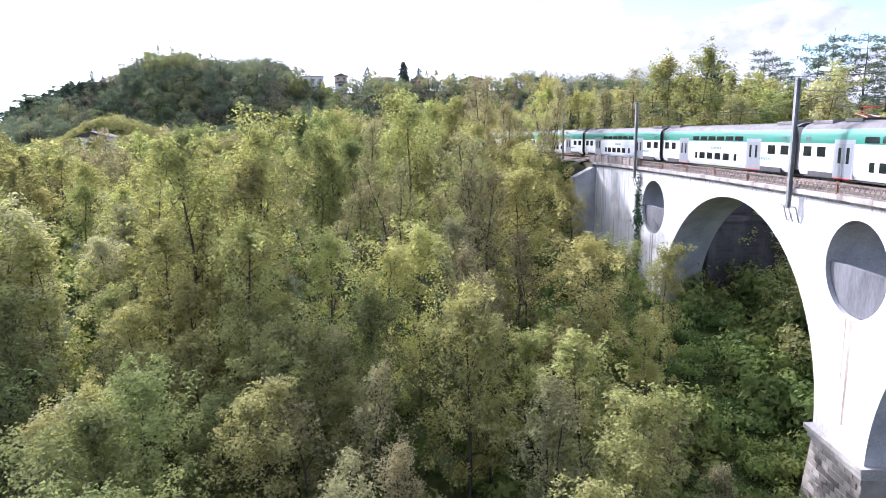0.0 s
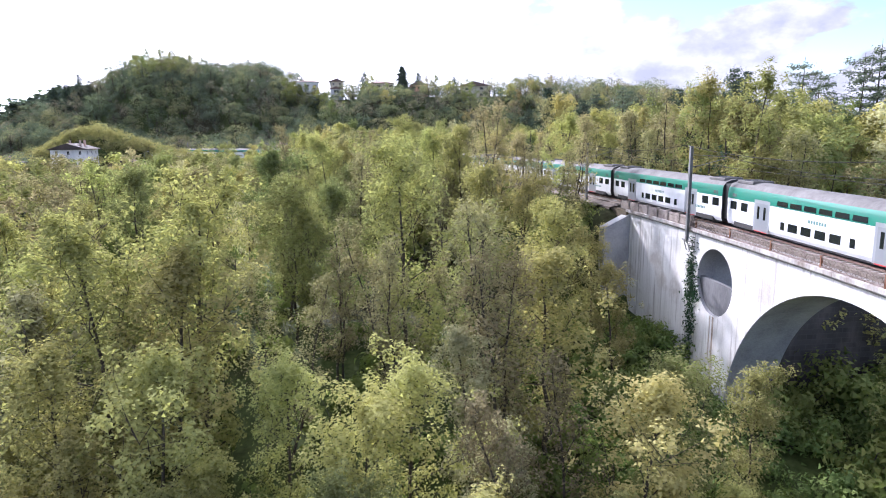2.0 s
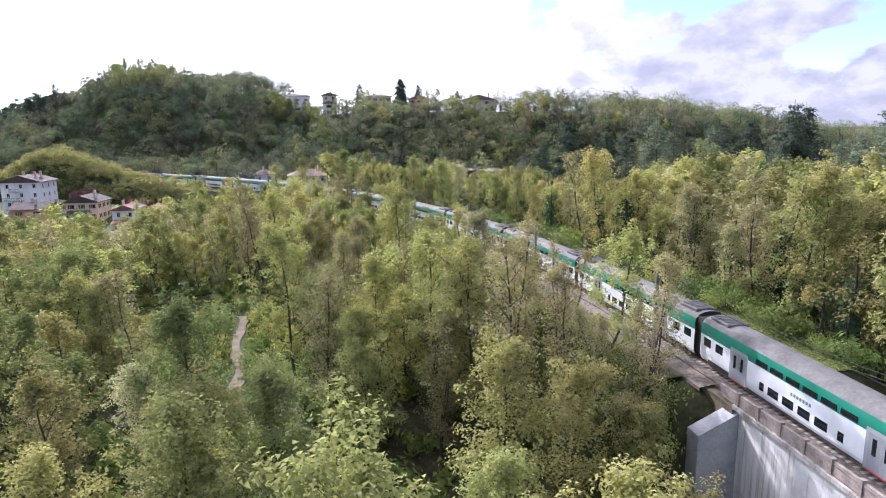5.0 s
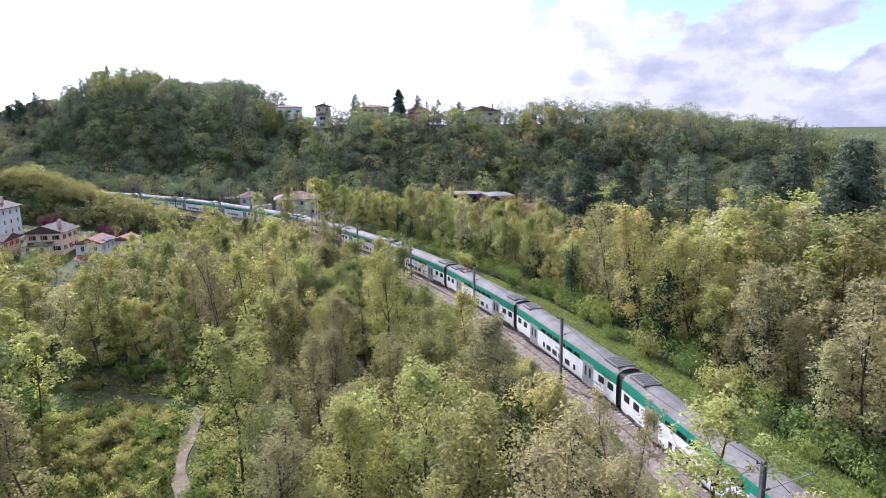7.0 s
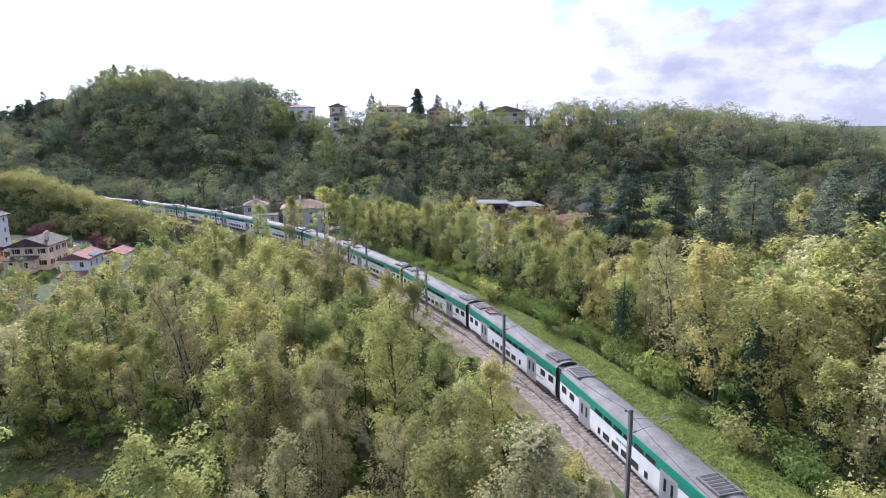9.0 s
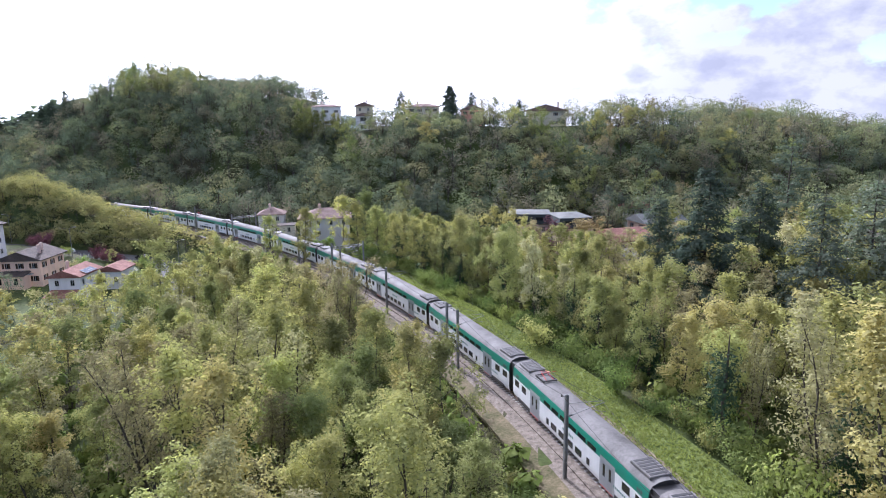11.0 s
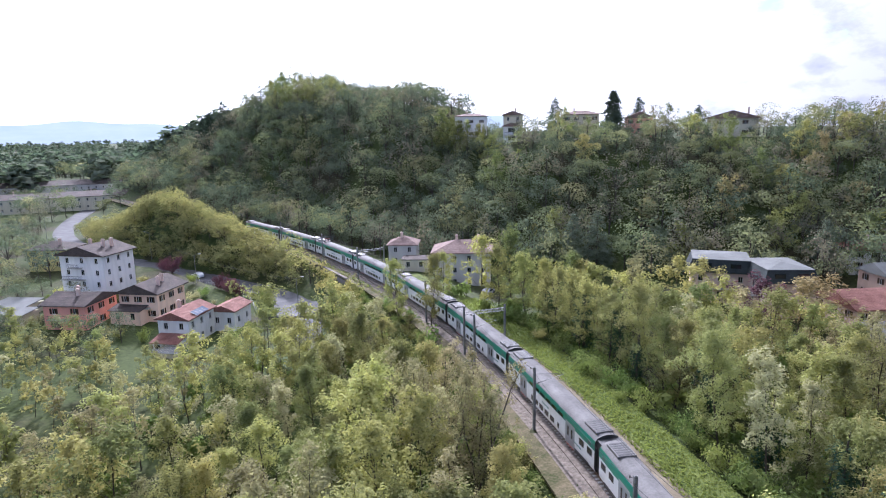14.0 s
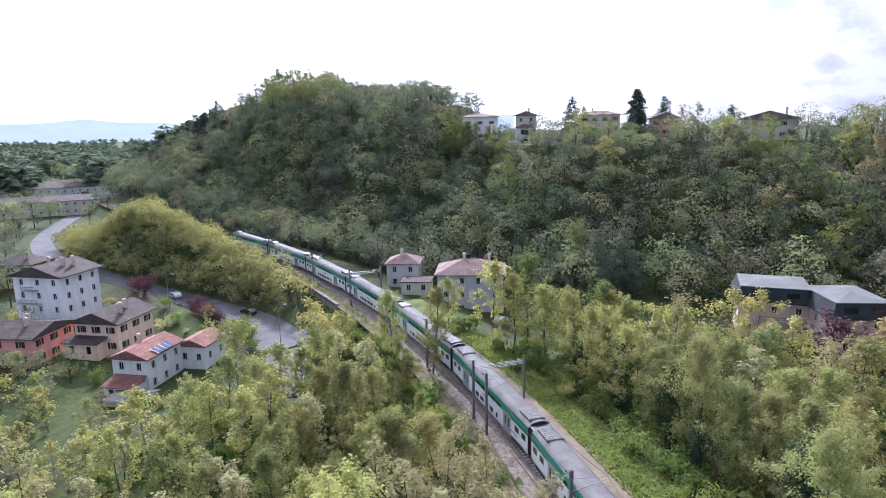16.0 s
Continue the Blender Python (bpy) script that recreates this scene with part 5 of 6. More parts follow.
stand("firs", [(34, 215, 23.5), (47, 226, 20), (29, 226, 17), (-44, 390, 46.2), (-12.6, 392, 45.2), (8.1, 385, 41.3), (42.7, 395, 36.7), (-225, 428, 48), (-238, 440, 53), (-264.6, 455, 46), (-246, 438, 47),
               (79, 189, 26), (84, 193, 25.5), (77, 204, 23), (70, 206, 22)], FIR, LEAF["conifer"], "fir_tree", "tall dark green fir with drooping boughs", 20.0)
stand("spruces", [(53, 202, 22.6), (59, 207, 20), (45, 200, 20.5), (66, 199, 21), (82, 196, 20), (90, 203, 18), (98, 194, 19), (85, 219, 17), (62, 190, 17), (104, 210, 17), (112, 198, 18),
                  (-26.2, 302, 12.7), (-20.1, 304, 13.2), (34.6, 312.7, 11.1)], SPRUCE, LEAF["pine"], "spruce_tree", "full grey-green spruce with hanging boughs", 19.0)
stand("pines", [(79, 156, 24), (92, 156, 24.5), (96, 157, 27.5), (97, 146, 25.5), (97, 138, 24), (88, 165, 22), (78, 285, 27)], PINE, LEAF["pine"], "pine_tree", "grey-green pine with loose layered boughs", 19.0)
stand("crest spruce", [(-21.3, 377, 47.2)], [conifer(571, 19.0, 5.6, 24000, 0.30, 0.66)], LEAF["conifer"], "spruce_tree", "dark dense pointed spruce on the hill crest", 19.0)
stand("plain conifers", [(-262, 424, 20), (-270, 428, 24), (-279, 432, 22), (-292, 462, 18), (-330, 500, 20), (-338, 505, 22)], [CYPRESS], LEAF["conifer"], "cypress_tree", "dark cypress behind the road bend", 15.0)


def shrub(seed, wide, tall, count, size, stems=9):
    rng = np.random.default_rng(seed)
    wood, tips = [], []
    for k in range(stems):
        a, r = rng.uniform(0, 6.28), wide * rng.uniform(0.4, 1.0)
        e = np.array([math.cos(a) * r, math.sin(a) * r, tall * rng.uniform(0.45, 1.0)])
        wood.append(tube_arrays(np.stack([e * 0.02, e * 0.55 + [0, 0, 0.15 * tall], e]), np.array([0.035, 0.022, 0.008]), 3))
        tips += [e, e * 0.75 + [0, 0, 0.1], e * 0.5]
    return join(wood), leaves(rng, np.array(tips), np.array([0.36, 0.36, 0.26]) * wide * 0.62, count, size)


SHRUB = [shrub(600 + i, 1.5, 1.9, 1300, 0.105) for i in range(3)]
SCRUB = {("bush", j): shrub(640 + j, 1.5, 1.8, 420, 0.17, 5) for j in range(3)}
SHRUB_LOW = {("bush", j): shrub(620 + j, 1.6, 1.9, 120, 0.31, 2) for j in range(3)}


def build_shrubs():
    rng = np.random.default_rng(77)
    first = {}

    def put(x, y, size, kind="bush", label="dense green shrub at the wood's edge", name="shrub"):
        key = (kind, int(rng.integers(0, 3)))
        m = Matrix.Translation((x, y, float(height(x, y)) - 0.1)) @ Matrix.Rotation(rng.uniform(0, 6.28), 4, "Z") @ Matrix.Diagonal((size, size, size * rng.uniform(0.8, 1.25), 1))
        if key in first:
            copy_at(first[key], m)
        else:
            first[key] = put_tree(name, SHRUB[key[1]], LEAF[kind], Matrix(), label, "shrub", "shrubs")
            first[key].matrix_world = m
    for s in np.arange(52, 215, 2.4):               # hedge along the verge
        p = track(s, 12.4 + rng.normal(0, 0.8))
        put(p.x, p.y, rng.uniform(0.8, 2.0), "bush" if rng.random() < 0.8 else "maple")
    for s in np.arange(50, 240, 3.0):               # embankment foot on the other side
        p = track(s, -7.3 + rng.normal(0, 0.9))
        put(p.x, p.y, rng.uniform(0.6, 1.2), "bush" if rng.random() < 0.6 else "maple")
    for s in np.arange(46.5, 60, 1.5):
        p = track(s, -7.0 - 5 * rng.random())
        put(p.x, p.y, rng.uniform(1.2, 2.0))
    for x, y, size in ((-93, 262, 1.2), (-97, 266, 1.3), (-100, 268, 1.0), (-89, 257, 1.2)):
        put(x, y, size)
    for x, y, size in ((-104, 266, 1.5), (-107, 267.5, 1.7), (-109.5, 268.2, 1.8), (-112.5, 268.8, 1.6), (-131, 273, 1.8), (-134, 274, 1.5)):
        put(x, y, size, "plum", "dark red flowering garden shrub", "red_shrub")
    for k in range(75):                              # gardens of the village
        x, y = rng.uniform(-160, -82), rng.uniform(226, 270)
        if near_line(np.array(x), np.array(y), ROAD)[0] < 4.8 or any(math.hypot(x - hx, y - hy) < 7.5 for hx, hy in ((-140.5, 258), (-117, 250.8), (-98.2, 240), (-94.3, 249.3), (-128.6, 241.5), (-97, 234), (-117, 244))):
            continue
        put(x, y, rng.uniform(0.35, 1.25), ("bush", "maple", "blossom", "robinia")[int(rng.integers(0, 4))], "garden shrub among the village houses")
    rough, bright = [], []

    def scrub(x, y, size):
        rough.append((Matrix.Translation((x, y, float(height(x, y)) - 0.1)) @ Matrix.Rotation(rng.uniform(0, 6.28), 4, "Z") @ Matrix.Diagonal((size, size, size * rng.uniform(0.7, 1.2), 1)), "bush", int(rng.integers(0, 3))))
    for k in range(760):                              # thicket under and beside the arch
        x, y = rng.uniform(2, 48), rng.uniform(14, 84)
        s, d = to_sd(x, y)
        if -3.4 < d < 2.4 and not -5 < s < 23 or 4 < d < 17 and 24 < s < 40 or s > 44:
            continue
        scrub(x, y, rng.uniform(1.0, 2.2) if d > 0 else rng.uniform(0.8, 1.5))
    for k in range(120):                               # rough growth round the clearing
        a = rng.uniform(0, 1)
        x, y = -20 - 16 * a + rng.normal(0, 5), 98 + 52 * a + rng.normal(0, 4.5)
        if near_line(np.array(x), np.array(y), CLEARING)[0] > 1.9:
            scrub(x, y, rng.uniform(0.5, 1.2))
    for k in range(280):
        x, y = -39 + rng.normal(0, 9.5), 138 + rng.normal(0, 9)
        if near_line(np.array(x), np.array(y), CLEARING)[0] > 2.2:
            scrub(x, y, rng.uniform(0.35, 1.0))
            bright.append(rough.pop())
    merge("scrub", "rough green scrub under the arch and round the clearing", rough, SCRUB, LEAF["bush"])
    merge("clearing_scrub", "low yellow-green scrub on the open clearing", bright, SCRUB, LEAF["maple"])
    # undergrowth through the woods
    low = []
    for x0, x1, y0, y1, step in ((-75, 75, 22, 262, 4.7), (75, 120, 60, 260, 7.5)):
        X, Y, r2 = scatter(x0, x1, y0, y1, step, 41)
        for x, y, z in zip(X, Y, height(X, Y)):
            g = r2.uniform(0.8, 1.9)
            low.append((Matrix.Translation((x, y, z - 0.1)) @ Matrix.Rotation(r2.uniform(0, 6.28), 4, "Z") @ Matrix.Diagonal((g, g, g, 1)), "bush", int(r2.integers(0, 3))))
    X, Y, r2 = scatter(-330, 190, 295, 470, 5.6, 43)
    Q = (Y - hill_foot(X)) / np.where(X < -60, 1.1, 1.0)
    slope = []
    grown = (Q > 0) & (Q < np.where((X < -70) & (X > -210), 105, 75))
    for x, y, z in zip(X[grown], Y[grown], height(X, Y)[grown]):
        g = r2.uniform(1.6, 3.0)
        slope.append((Matrix.Translation((x, y, z - 0.1)) @ Matrix.Diagonal((g, g, g, 1)), "bush", int(r2.integers(0, 3))))
    merge("undergrowth", "tangled green undergrowth beneath the trees", low, SHRUB_LOW, LEAF["bush"])
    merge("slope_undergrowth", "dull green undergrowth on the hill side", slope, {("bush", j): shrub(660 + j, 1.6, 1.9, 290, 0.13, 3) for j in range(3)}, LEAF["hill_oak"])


build_shrubs()


def ivy_column(seed, tall, r):
    rng = np.random.default_rng(seed)
    t = rng.uniform(0, 1, 60)
    c = np.stack([rng.normal(0, r, 60), rng.normal(0, r, 60), t * tall], 1)
    hs = np.linspace(0, tall * 1.2, 4)
    wood = tube_arrays(np.c_[rng.normal(0, 0.08, 4), rng.normal(0, 0.08, 4), hs], np.array([0.2, 0.17, 0.12, 0.04]), 5)
    return wood, leaves(rng, c, np.array([r, r, 0.5]), 1500, 0.16, 0.5)


def build_ivy():
    cols = [ivy_column(700 + i, 7.5, 0.42) for i in range(2)]
    first = {}
    rng = np.random.default_rng(9)
    for n, s in enumerate(np.arange(58, 205, 8.5)):
        p = track(s + rng.normal(0, 2), 15.5 + rng.uniform(0, 4))
        g = rng.uniform(1.0, 1.6)
        m = Matrix.Translation((p.x, p.y, float(height(p.x, p.y)) - 0.2)) @ Matrix.Rotation(rng.uniform(0, 6), 4, "Z") @ Matrix.Diagonal((g, g, g, 1))
        if n % 2 in first:
            copy_at(first[n % 2], m)
        else:
            first[n % 2] = put_tree("ivy_clad_trunk", cols[n % 2], LEAF["ivy"], Matrix(), "dead trunk thickly clad in dark ivy", "tree", "ivy-clad trunks")
            first[n % 2].matrix_world = m
    # the curtain on the viaduct below its mast
    c = np.array([track(30.5 + rng.normal(0, 0.45), DF - 0.12, z) for z in rng.uniform(-12.5, -1.9, 70)])
    lv, lf = leaves(rng, c, np.array([0.08, 0.4, 0.5]), 1500, 0.15, 0.6)
    ob = thing("ivy_curtain", Matrix(), "dark ivy hanging down the viaduct wall", "ivy")
    part("foliage", mesh_arrays("foliage", lv, lf, LEAF["ivy"]), LEAF["ivy"], ob)


build_ivy()


def build_grass():
    rng = np.random.default_rng(55)
    n = 44000
    s, d = rng.uniform(50, 225, n), rng.uniform(6.2, 11.6, n)
    s2, d2 = rng.uniform(48, 300, 26000), -4.2 - 5.3 * rng.uniform(0, 1, 26000) ** 0.7
    a = np.r_[s, s2] / RAD
    d = np.r_[d, d2]
    x, y = CX + (RAD + d) * np.cos(a), CY + (RAD + d) * np.sin(a)
    p = np.stack([x, y, np.maximum(height(x, y), -9) + 0.12], 1)
    p[:n, 2] = -0.25
    v, f = leaves(rng, p, np.array([0.05, 0.05, 0.05]), len(p), 0.14, -0.6)
    gx, gy = -38 + rng.normal(0, 10, 20000), 137 + rng.normal(0, 9, 20000)
    gx, gy = (q[near_line(gx, gy, CLEARING)[0] > 1.1] for q in (gx, gy))
    v2, f2 = leaves(rng, np.stack([gx, gy, height(gx, gy) + 0.15], 1), np.array([0.08, 0.08, 0.08]), len(gx), 0.3, -0.6)
    v, f = join([(v, f), (v2, f2)])
    ob = thing("grass", Matrix(), "rank green grass on the railway verge", "grass", kind="stuff")
    part("blades", mesh_arrays("blades", v, f, LEAF["grass"]), LEAF["grass"], ob)


build_grass()


def build_far_country():
    """Low-detail woods on the plain, and the hazy hills beyond."""
    rng = np.random.default_rng(91)
    low = {("oak", j): broadleaf(900 + j, 11.0, 5.0, 70, 1.5, 4, 0, 0.15, 1.5, 3, 1, True) for j in range(3)}
    n = 3400
    r, a = 420 + 2200 * rng.uniform(0, 1, n) ** 1.6, rng.uniform(0.2, 1.2, n)
    x, y = -13 - np.sin(a) * r, 158 + np.cos(a) * r
    q = (y - hill_foot(x)) / 1.1
    keep = ((q > 100) | (x < -260)) & ~blocked(x, y) & (np.hypot(x + 320, y - 405) > 62) & (wavy(x, y, 120, 0.3) + 0.6 * wavy(x, y, 47, 1.9) > -0.55)
    placed = []
    for px, py, pz in zip(x[keep], y[keep], height(x, y)[keep]):
        g = rng.uniform(0.9, 1.8)
        placed.append((Matrix.Translation((px, py, pz - 0.3)) @ Matrix.Rotation(rng.uniform(0, 6), 4, "Z") @ Matrix.Diagonal((g * 1.6, g * 1.6, g, 1)), "oak", int(rng.integers(0, 3))))
    # the grey-green needle colour stands in for haze on these crowns
    merge("plain_woods", "distant woods on the plain", placed, low, LEAF["pine"])
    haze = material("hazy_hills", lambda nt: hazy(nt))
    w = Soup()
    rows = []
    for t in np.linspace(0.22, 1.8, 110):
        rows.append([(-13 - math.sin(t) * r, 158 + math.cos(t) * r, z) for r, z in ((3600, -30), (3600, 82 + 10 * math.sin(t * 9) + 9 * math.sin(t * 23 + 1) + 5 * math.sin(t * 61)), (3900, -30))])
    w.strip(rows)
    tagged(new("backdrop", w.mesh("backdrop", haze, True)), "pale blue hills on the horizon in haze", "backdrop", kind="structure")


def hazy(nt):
    # self-glowing backdrop, with the blue of distance haze painted into its colour
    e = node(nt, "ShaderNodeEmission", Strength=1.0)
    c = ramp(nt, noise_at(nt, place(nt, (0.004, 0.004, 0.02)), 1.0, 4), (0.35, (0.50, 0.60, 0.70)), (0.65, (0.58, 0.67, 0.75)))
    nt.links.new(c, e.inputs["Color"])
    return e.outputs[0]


build_far_country()

# ---------------------------------------------------------------- houses


def wall_paint(name, colour):
    def build(nt):
        p, tall = place(nt), place(nt, (1, 1, 0.2))
        a, b = noise_at(nt, tall, 0.7, 5), noise_at(nt, p, 5.0, 4)
        c = mix_colour(nt, ramp(nt, a, (0.45, 0.0), (0.75, 0.45)), colour, tuple(0.55 * v for v in colour))
        return surface(nt, c, 0.9, 0, b, 0.15, 0.02)
    return material(name, build)


def tiles(name, dark, light):
    """Clay roof tiles: courses along the slope, old and new tiles mixed."""
    def build(nt):
        p = place(nt)
        a, b = noise_at(nt, p, 0.5, 4), noise_at(nt, p, 4.5, 2)
        geo = nt.nodes.new("ShaderNodeTexCoord")
        wave = node(nt, "ShaderNodeTexWave", Scale=1.6, Distortion=0.4)
        wave.bands_direction = "X"
        nt.links.new(geo.outputs["Object"], wave.inputs["Vector"])
        course = node(nt, "ShaderNodeTexWave", Scale=1.1, Distortion=0.2)
        course.bands_direction = "Z"
        nt.links.new(geo.outputs["Object"], course.inputs["Vector"])
        f = math_node(nt, "ADD", math_node(nt, "MULTIPLY", a, 0.5), math_node(nt, "MULTIPLY", b, 0.5))
        c = ramp(nt, f, (0.36, dark), (0.64, light))
        h = math_node(nt, "ADD", wave.outputs["Fac"], course.outputs["Fac"])
        return surface(nt, c, 0.85, 0, h, 0.5, 0.06)
    return material(name, build)


W_WHITE, W_GREY = wall_paint("wall_white", (0.80, 0.78, 0.75)), wall_paint("wall_grey", (0.54, 0.515, 0.47))
W_PEACH, W_PINK = wall_paint("wall_peach", (0.84, 0.60, 0.44)), wall_paint("wall_pink", (0.78, 0.36, 0.29))
W_ROSE, W_CREAM = wall_paint("wall_rose", (0.62, 0.47, 0.40)), wall_paint("wall_cream", (0.64, 0.58, 0.44))
W_YELLOW = wall_paint("wall_yellow", (0.60, 0.50, 0.20))
T_RED, T_BROWN = tiles("roof_red", (0.16, 0.07, 0.055), (0.33, 0.17, 0.135)), tiles("roof_brown", (0.05, 0.043, 0.039), (0.125, 0.098, 0.085))
T_PINK, T_SLATE = tiles("roof_faded", (0.15, 0.10, 0.085), (0.31, 0.22, 0.185)), mottled("roof_slate", (0.022, 0.028, 0.029), (0.055, 0.064, 0.062), 0.4, 5, 0.9)
T_PALE = mottled("roof_pale_metal", (0.12, 0.124, 0.116), (0.20, 0.205, 0.194), 0.3, 5, 0.85)
SHUTTER, FRAME = wall_paint("shutter_brown", (0.07, 0.045, 0.03)), wall_paint("frame_white", (0.6, 0.58, 0.55))
SOLAR = material("solar_glass", lambda nt: surface(nt, (0.03, 0.05, 0.10), 0.72))


def rect(w, d, z):
    return [(-w / 2, -d / 2, z), (w / 2, -d / 2, z), (w / 2, d / 2, z), (-w / 2, d / 2, z)]


def house(m, w, d, h, floors, cols, wall, roof, style="hip", rise=2.2, over=0.6, label="", name="house", shutters=True, chimneys=1, balcony=(), aerial=False, win=(0.95, 1.25)):
    ob = thing(name, m, label, "house")
    fh = h / floors
    for side in range(4):
        width, depth = (w, d) if side % 2 == 0 else (d, w)
        t = Matrix.Rotation(side * math.pi / 2, 4, "Z") @ Matrix.Translation((0, -depth / 2, 0))
        n = cols[side % 2]
        holes = [((-width / 2) + width * (i + 0.5) / n, k * fh + fh * 0.58) for i in range(n) for k in range(floors)]
        us = sorted({-width / 2, width / 2, *[u + e * win[0] / 2 for u, _ in holes for e in (-1, 1)]})
        vs = sorted({-1.2, h, *[v + e * win[1] / 2 for _, v in holes for e in (-1, 1)]})
        s = Soup()
        for a, b in zip(us, us[1:]):
            for c, e in zip(vs, vs[1:]):
                mu, mv = (a + b) / 2, (c + e) / 2
                if not any(abs(mu - u) < win[0] / 2 and abs(mv - v) < win[1] / 2 for u, v in holes):
                    s.poly((a, 0, c), (b, 0, c), (b, 0, e), (a, 0, e))
        for u, v in holes:
            q = [(u - win[0] / 2, v - win[1] / 2), (u + win[0] / 2, v - win[1] / 2), (u + win[0] / 2, v + win[1] / 2), (u - win[0] / 2, v + win[1] / 2)]
            s.strip([[(x, 0, z) for x, z in q], [(x, 0.24, z) for x, z in q]], True)
        gable_here = (style == "gable_x" and side % 2 == 1) or (style == "gable_y" and side % 2 == 0)
        if gable_here:
            s.poly((-width / 2, 0, h), (width / 2, 0, h), (0, 0, h + rise * 0.98))
        part("wall", s, wall, ob, m=t)
        for u, v in holes:
            a, b = win[0] / 2, win[1] / 2
            pane = part("window", Soup().box((u - a, 0.18, v - b), (u + a, 0.22, v + b)), GLASS, ob, m=t)
            s = Soup()
            s.box((u - a, 0.12, v - b), (u - a + 0.07, 0.18, v + b)).box((u + a - 0.07, 0.12, v - b), (u + a, 0.18, v + b)).box((u - 0.03, 0.12, v - b), (u + 0.03, 0.18, v + b)).box((u - a - 0.08, -0.08, v - b - 0.07), (u + a + 0.08, 0.2, v - b))
            part("frame", s, FRAME, pane)
            if shutters:
                for e in (-1, 1):
                    part("shutter", Soup().box((u + e * (a + 0.24) - 0.23, -0.05, v - b), (u + e * (a + 0.24) + 0.23, -0.005, v + b)), SHUTTER, pane)
    # roof: a slab at the eaves and the slopes above it
    W, D = w + 2 * over, d + 2 * over
    s = Soup()
    lo, hi = rect(W, D, h - 0.04), rect(W, D, h + 0.16)
    s.strip([lo, hi], True).poly(*lo[::-1])
    top = h + 0.16 + rise
    if style == "hip":
        if W >= D:
            r0, r1 = (-(W - D) / 2 - 0.01, 0, top), ((W - D) / 2 + 0.01, 0, top)
            s.poly(hi[0], hi[1], r1, r0).poly(hi[1], hi[2], r1).poly(hi[2], hi[3], r0, r1).poly(hi[3], hi[0], r0)
        else:
            r0, r1 = (0, -(D - W) / 2, top), (0, (D - W) / 2, top)
            s.poly(hi[0], hi[1], r0).poly(hi[1], hi[2], r1, r0).poly(hi[2], hi[3], r1).poly(hi[3], hi[0], r0, r1)
    elif style == "gable_x":
        r0, r1 = (-W / 2, 0, top), (W / 2, 0, top)
        s.poly(hi[0], hi[1], r1, r0).poly(hi[2], hi[3], r0, r1).poly(hi[1], hi[2], r1).poly(hi[3], hi[0], r0)
    elif style == "gable_y":
        r0, r1 = (0, -D / 2, top), (0, D / 2, top)
        s.poly(hi[1], hi[2], r1, r0).poly(hi[3], hi[0], r0, r1).poly(hi[0], hi[1], r0).poly(hi[2], hi[3], r1)
    elif style == "mansard":
        mid = rect(W - 2.0, D - 2.0, h + 2.7)
        s.strip([hi, mid], True)
        crown = Soup()
        eave = rect(W - 1.8, D - 1.8, h + 2.75)
        lip = rect(W - 1.8, D - 1.8, h + 2.62)
        peak = ((W - D) / 2, 0, h + 2.75 + rise) if W > D else (0, (D - W) / 2, h + 2.75 + rise)
        back = tuple(-c for c in peak[:2]) + (peak[2],)
        crown.strip([lip, eave], True)
        crown.poly(eave[0], eave[1], peak, back).poly(eave[1], eave[2], peak).poly(eave[2], eave[3], back, peak).poly(eave[3], eave[0], back)
        part("upper_roof", crown, T_PALE, ob, "pale metal upper roof")
        for k in (-1, 1):
            dormer = Soup()
            dormer.box((k * w * 0.24 - 1.0, -D / 2 + 0.35, h + 0.6), (k * w * 0.24 + 1.0, -D / 2 + 1.6, h + 1.9))
            part("dormer_window", dormer, GLASS, ob)
    elif style == "flat":
        s.poly(*hi)
    body = part("roof", s, roof, ob)
    rng = np.random.default_rng(int(w * 100 + d * 10))
    for k in range(chimneys):
        x, y = rng.uniform(-0.3, 0.3) * w, rng.uniform(-0.25, 0.25) * d
        c = Soup()
        z0 = h + 0.2
        c.box((x - 0.3, y - 0.3, z0), (x + 0.3, y + 0.3, top + 0.75)).box((x - 0.4, y - 0.4, top + 0.75), (x + 0.4, y + 0.4, top + 0.88)).box((x - 0.25, y - 0.25, top + 0.88), (x + 0.25, y + 0.25, top + 1.1))
        part("chimney", c, W_ROSE, body)
    if aerial:
        c = Soup()
        c.tube([(0, 0, top - 0.3), (0, 0, top + 2.2)], 0.03, 5)
        for k in range(4):
            c.tube([(-0.5, 0, top + 1.4 + 0.2 * k), (0.5, 0, top + 1.4 + 0.2 * k)], 0.015, 4)
        part("aerial", c, STEEL, body)
    for side, floor, x, wide in balcony:
        depth = d if side % 2 == 0 else w
        t = Matrix.Rotation(side * math.pi / 2, 4, "Z") @ Matrix.Translation((0, -depth / 2, 0))
        b = part("balcony", Soup().box((x - wide / 2, -1.2, floor * fh - 0.16), (x + wide / 2, 0, floor * fh)), CONCRETE, ob, m=t)
        c = Soup()
        c.box((x - wide / 2, -1.2, floor * fh + 0.9), (x + wide / 2, -1.14, floor * fh + 0.96))
        for u in np.arange(x - wide / 2, x + wide / 2 + 0.01, 0.22):
            c.box((u - 0.012, -1.18, floor * fh), (u + 0.012, -1.155, floor * fh + 0.92))
        part("balustrade", c, DARK, b)
    return ob


def at(x, y, z, turn):
    return pose(x, y, z, 0, 0, turn)


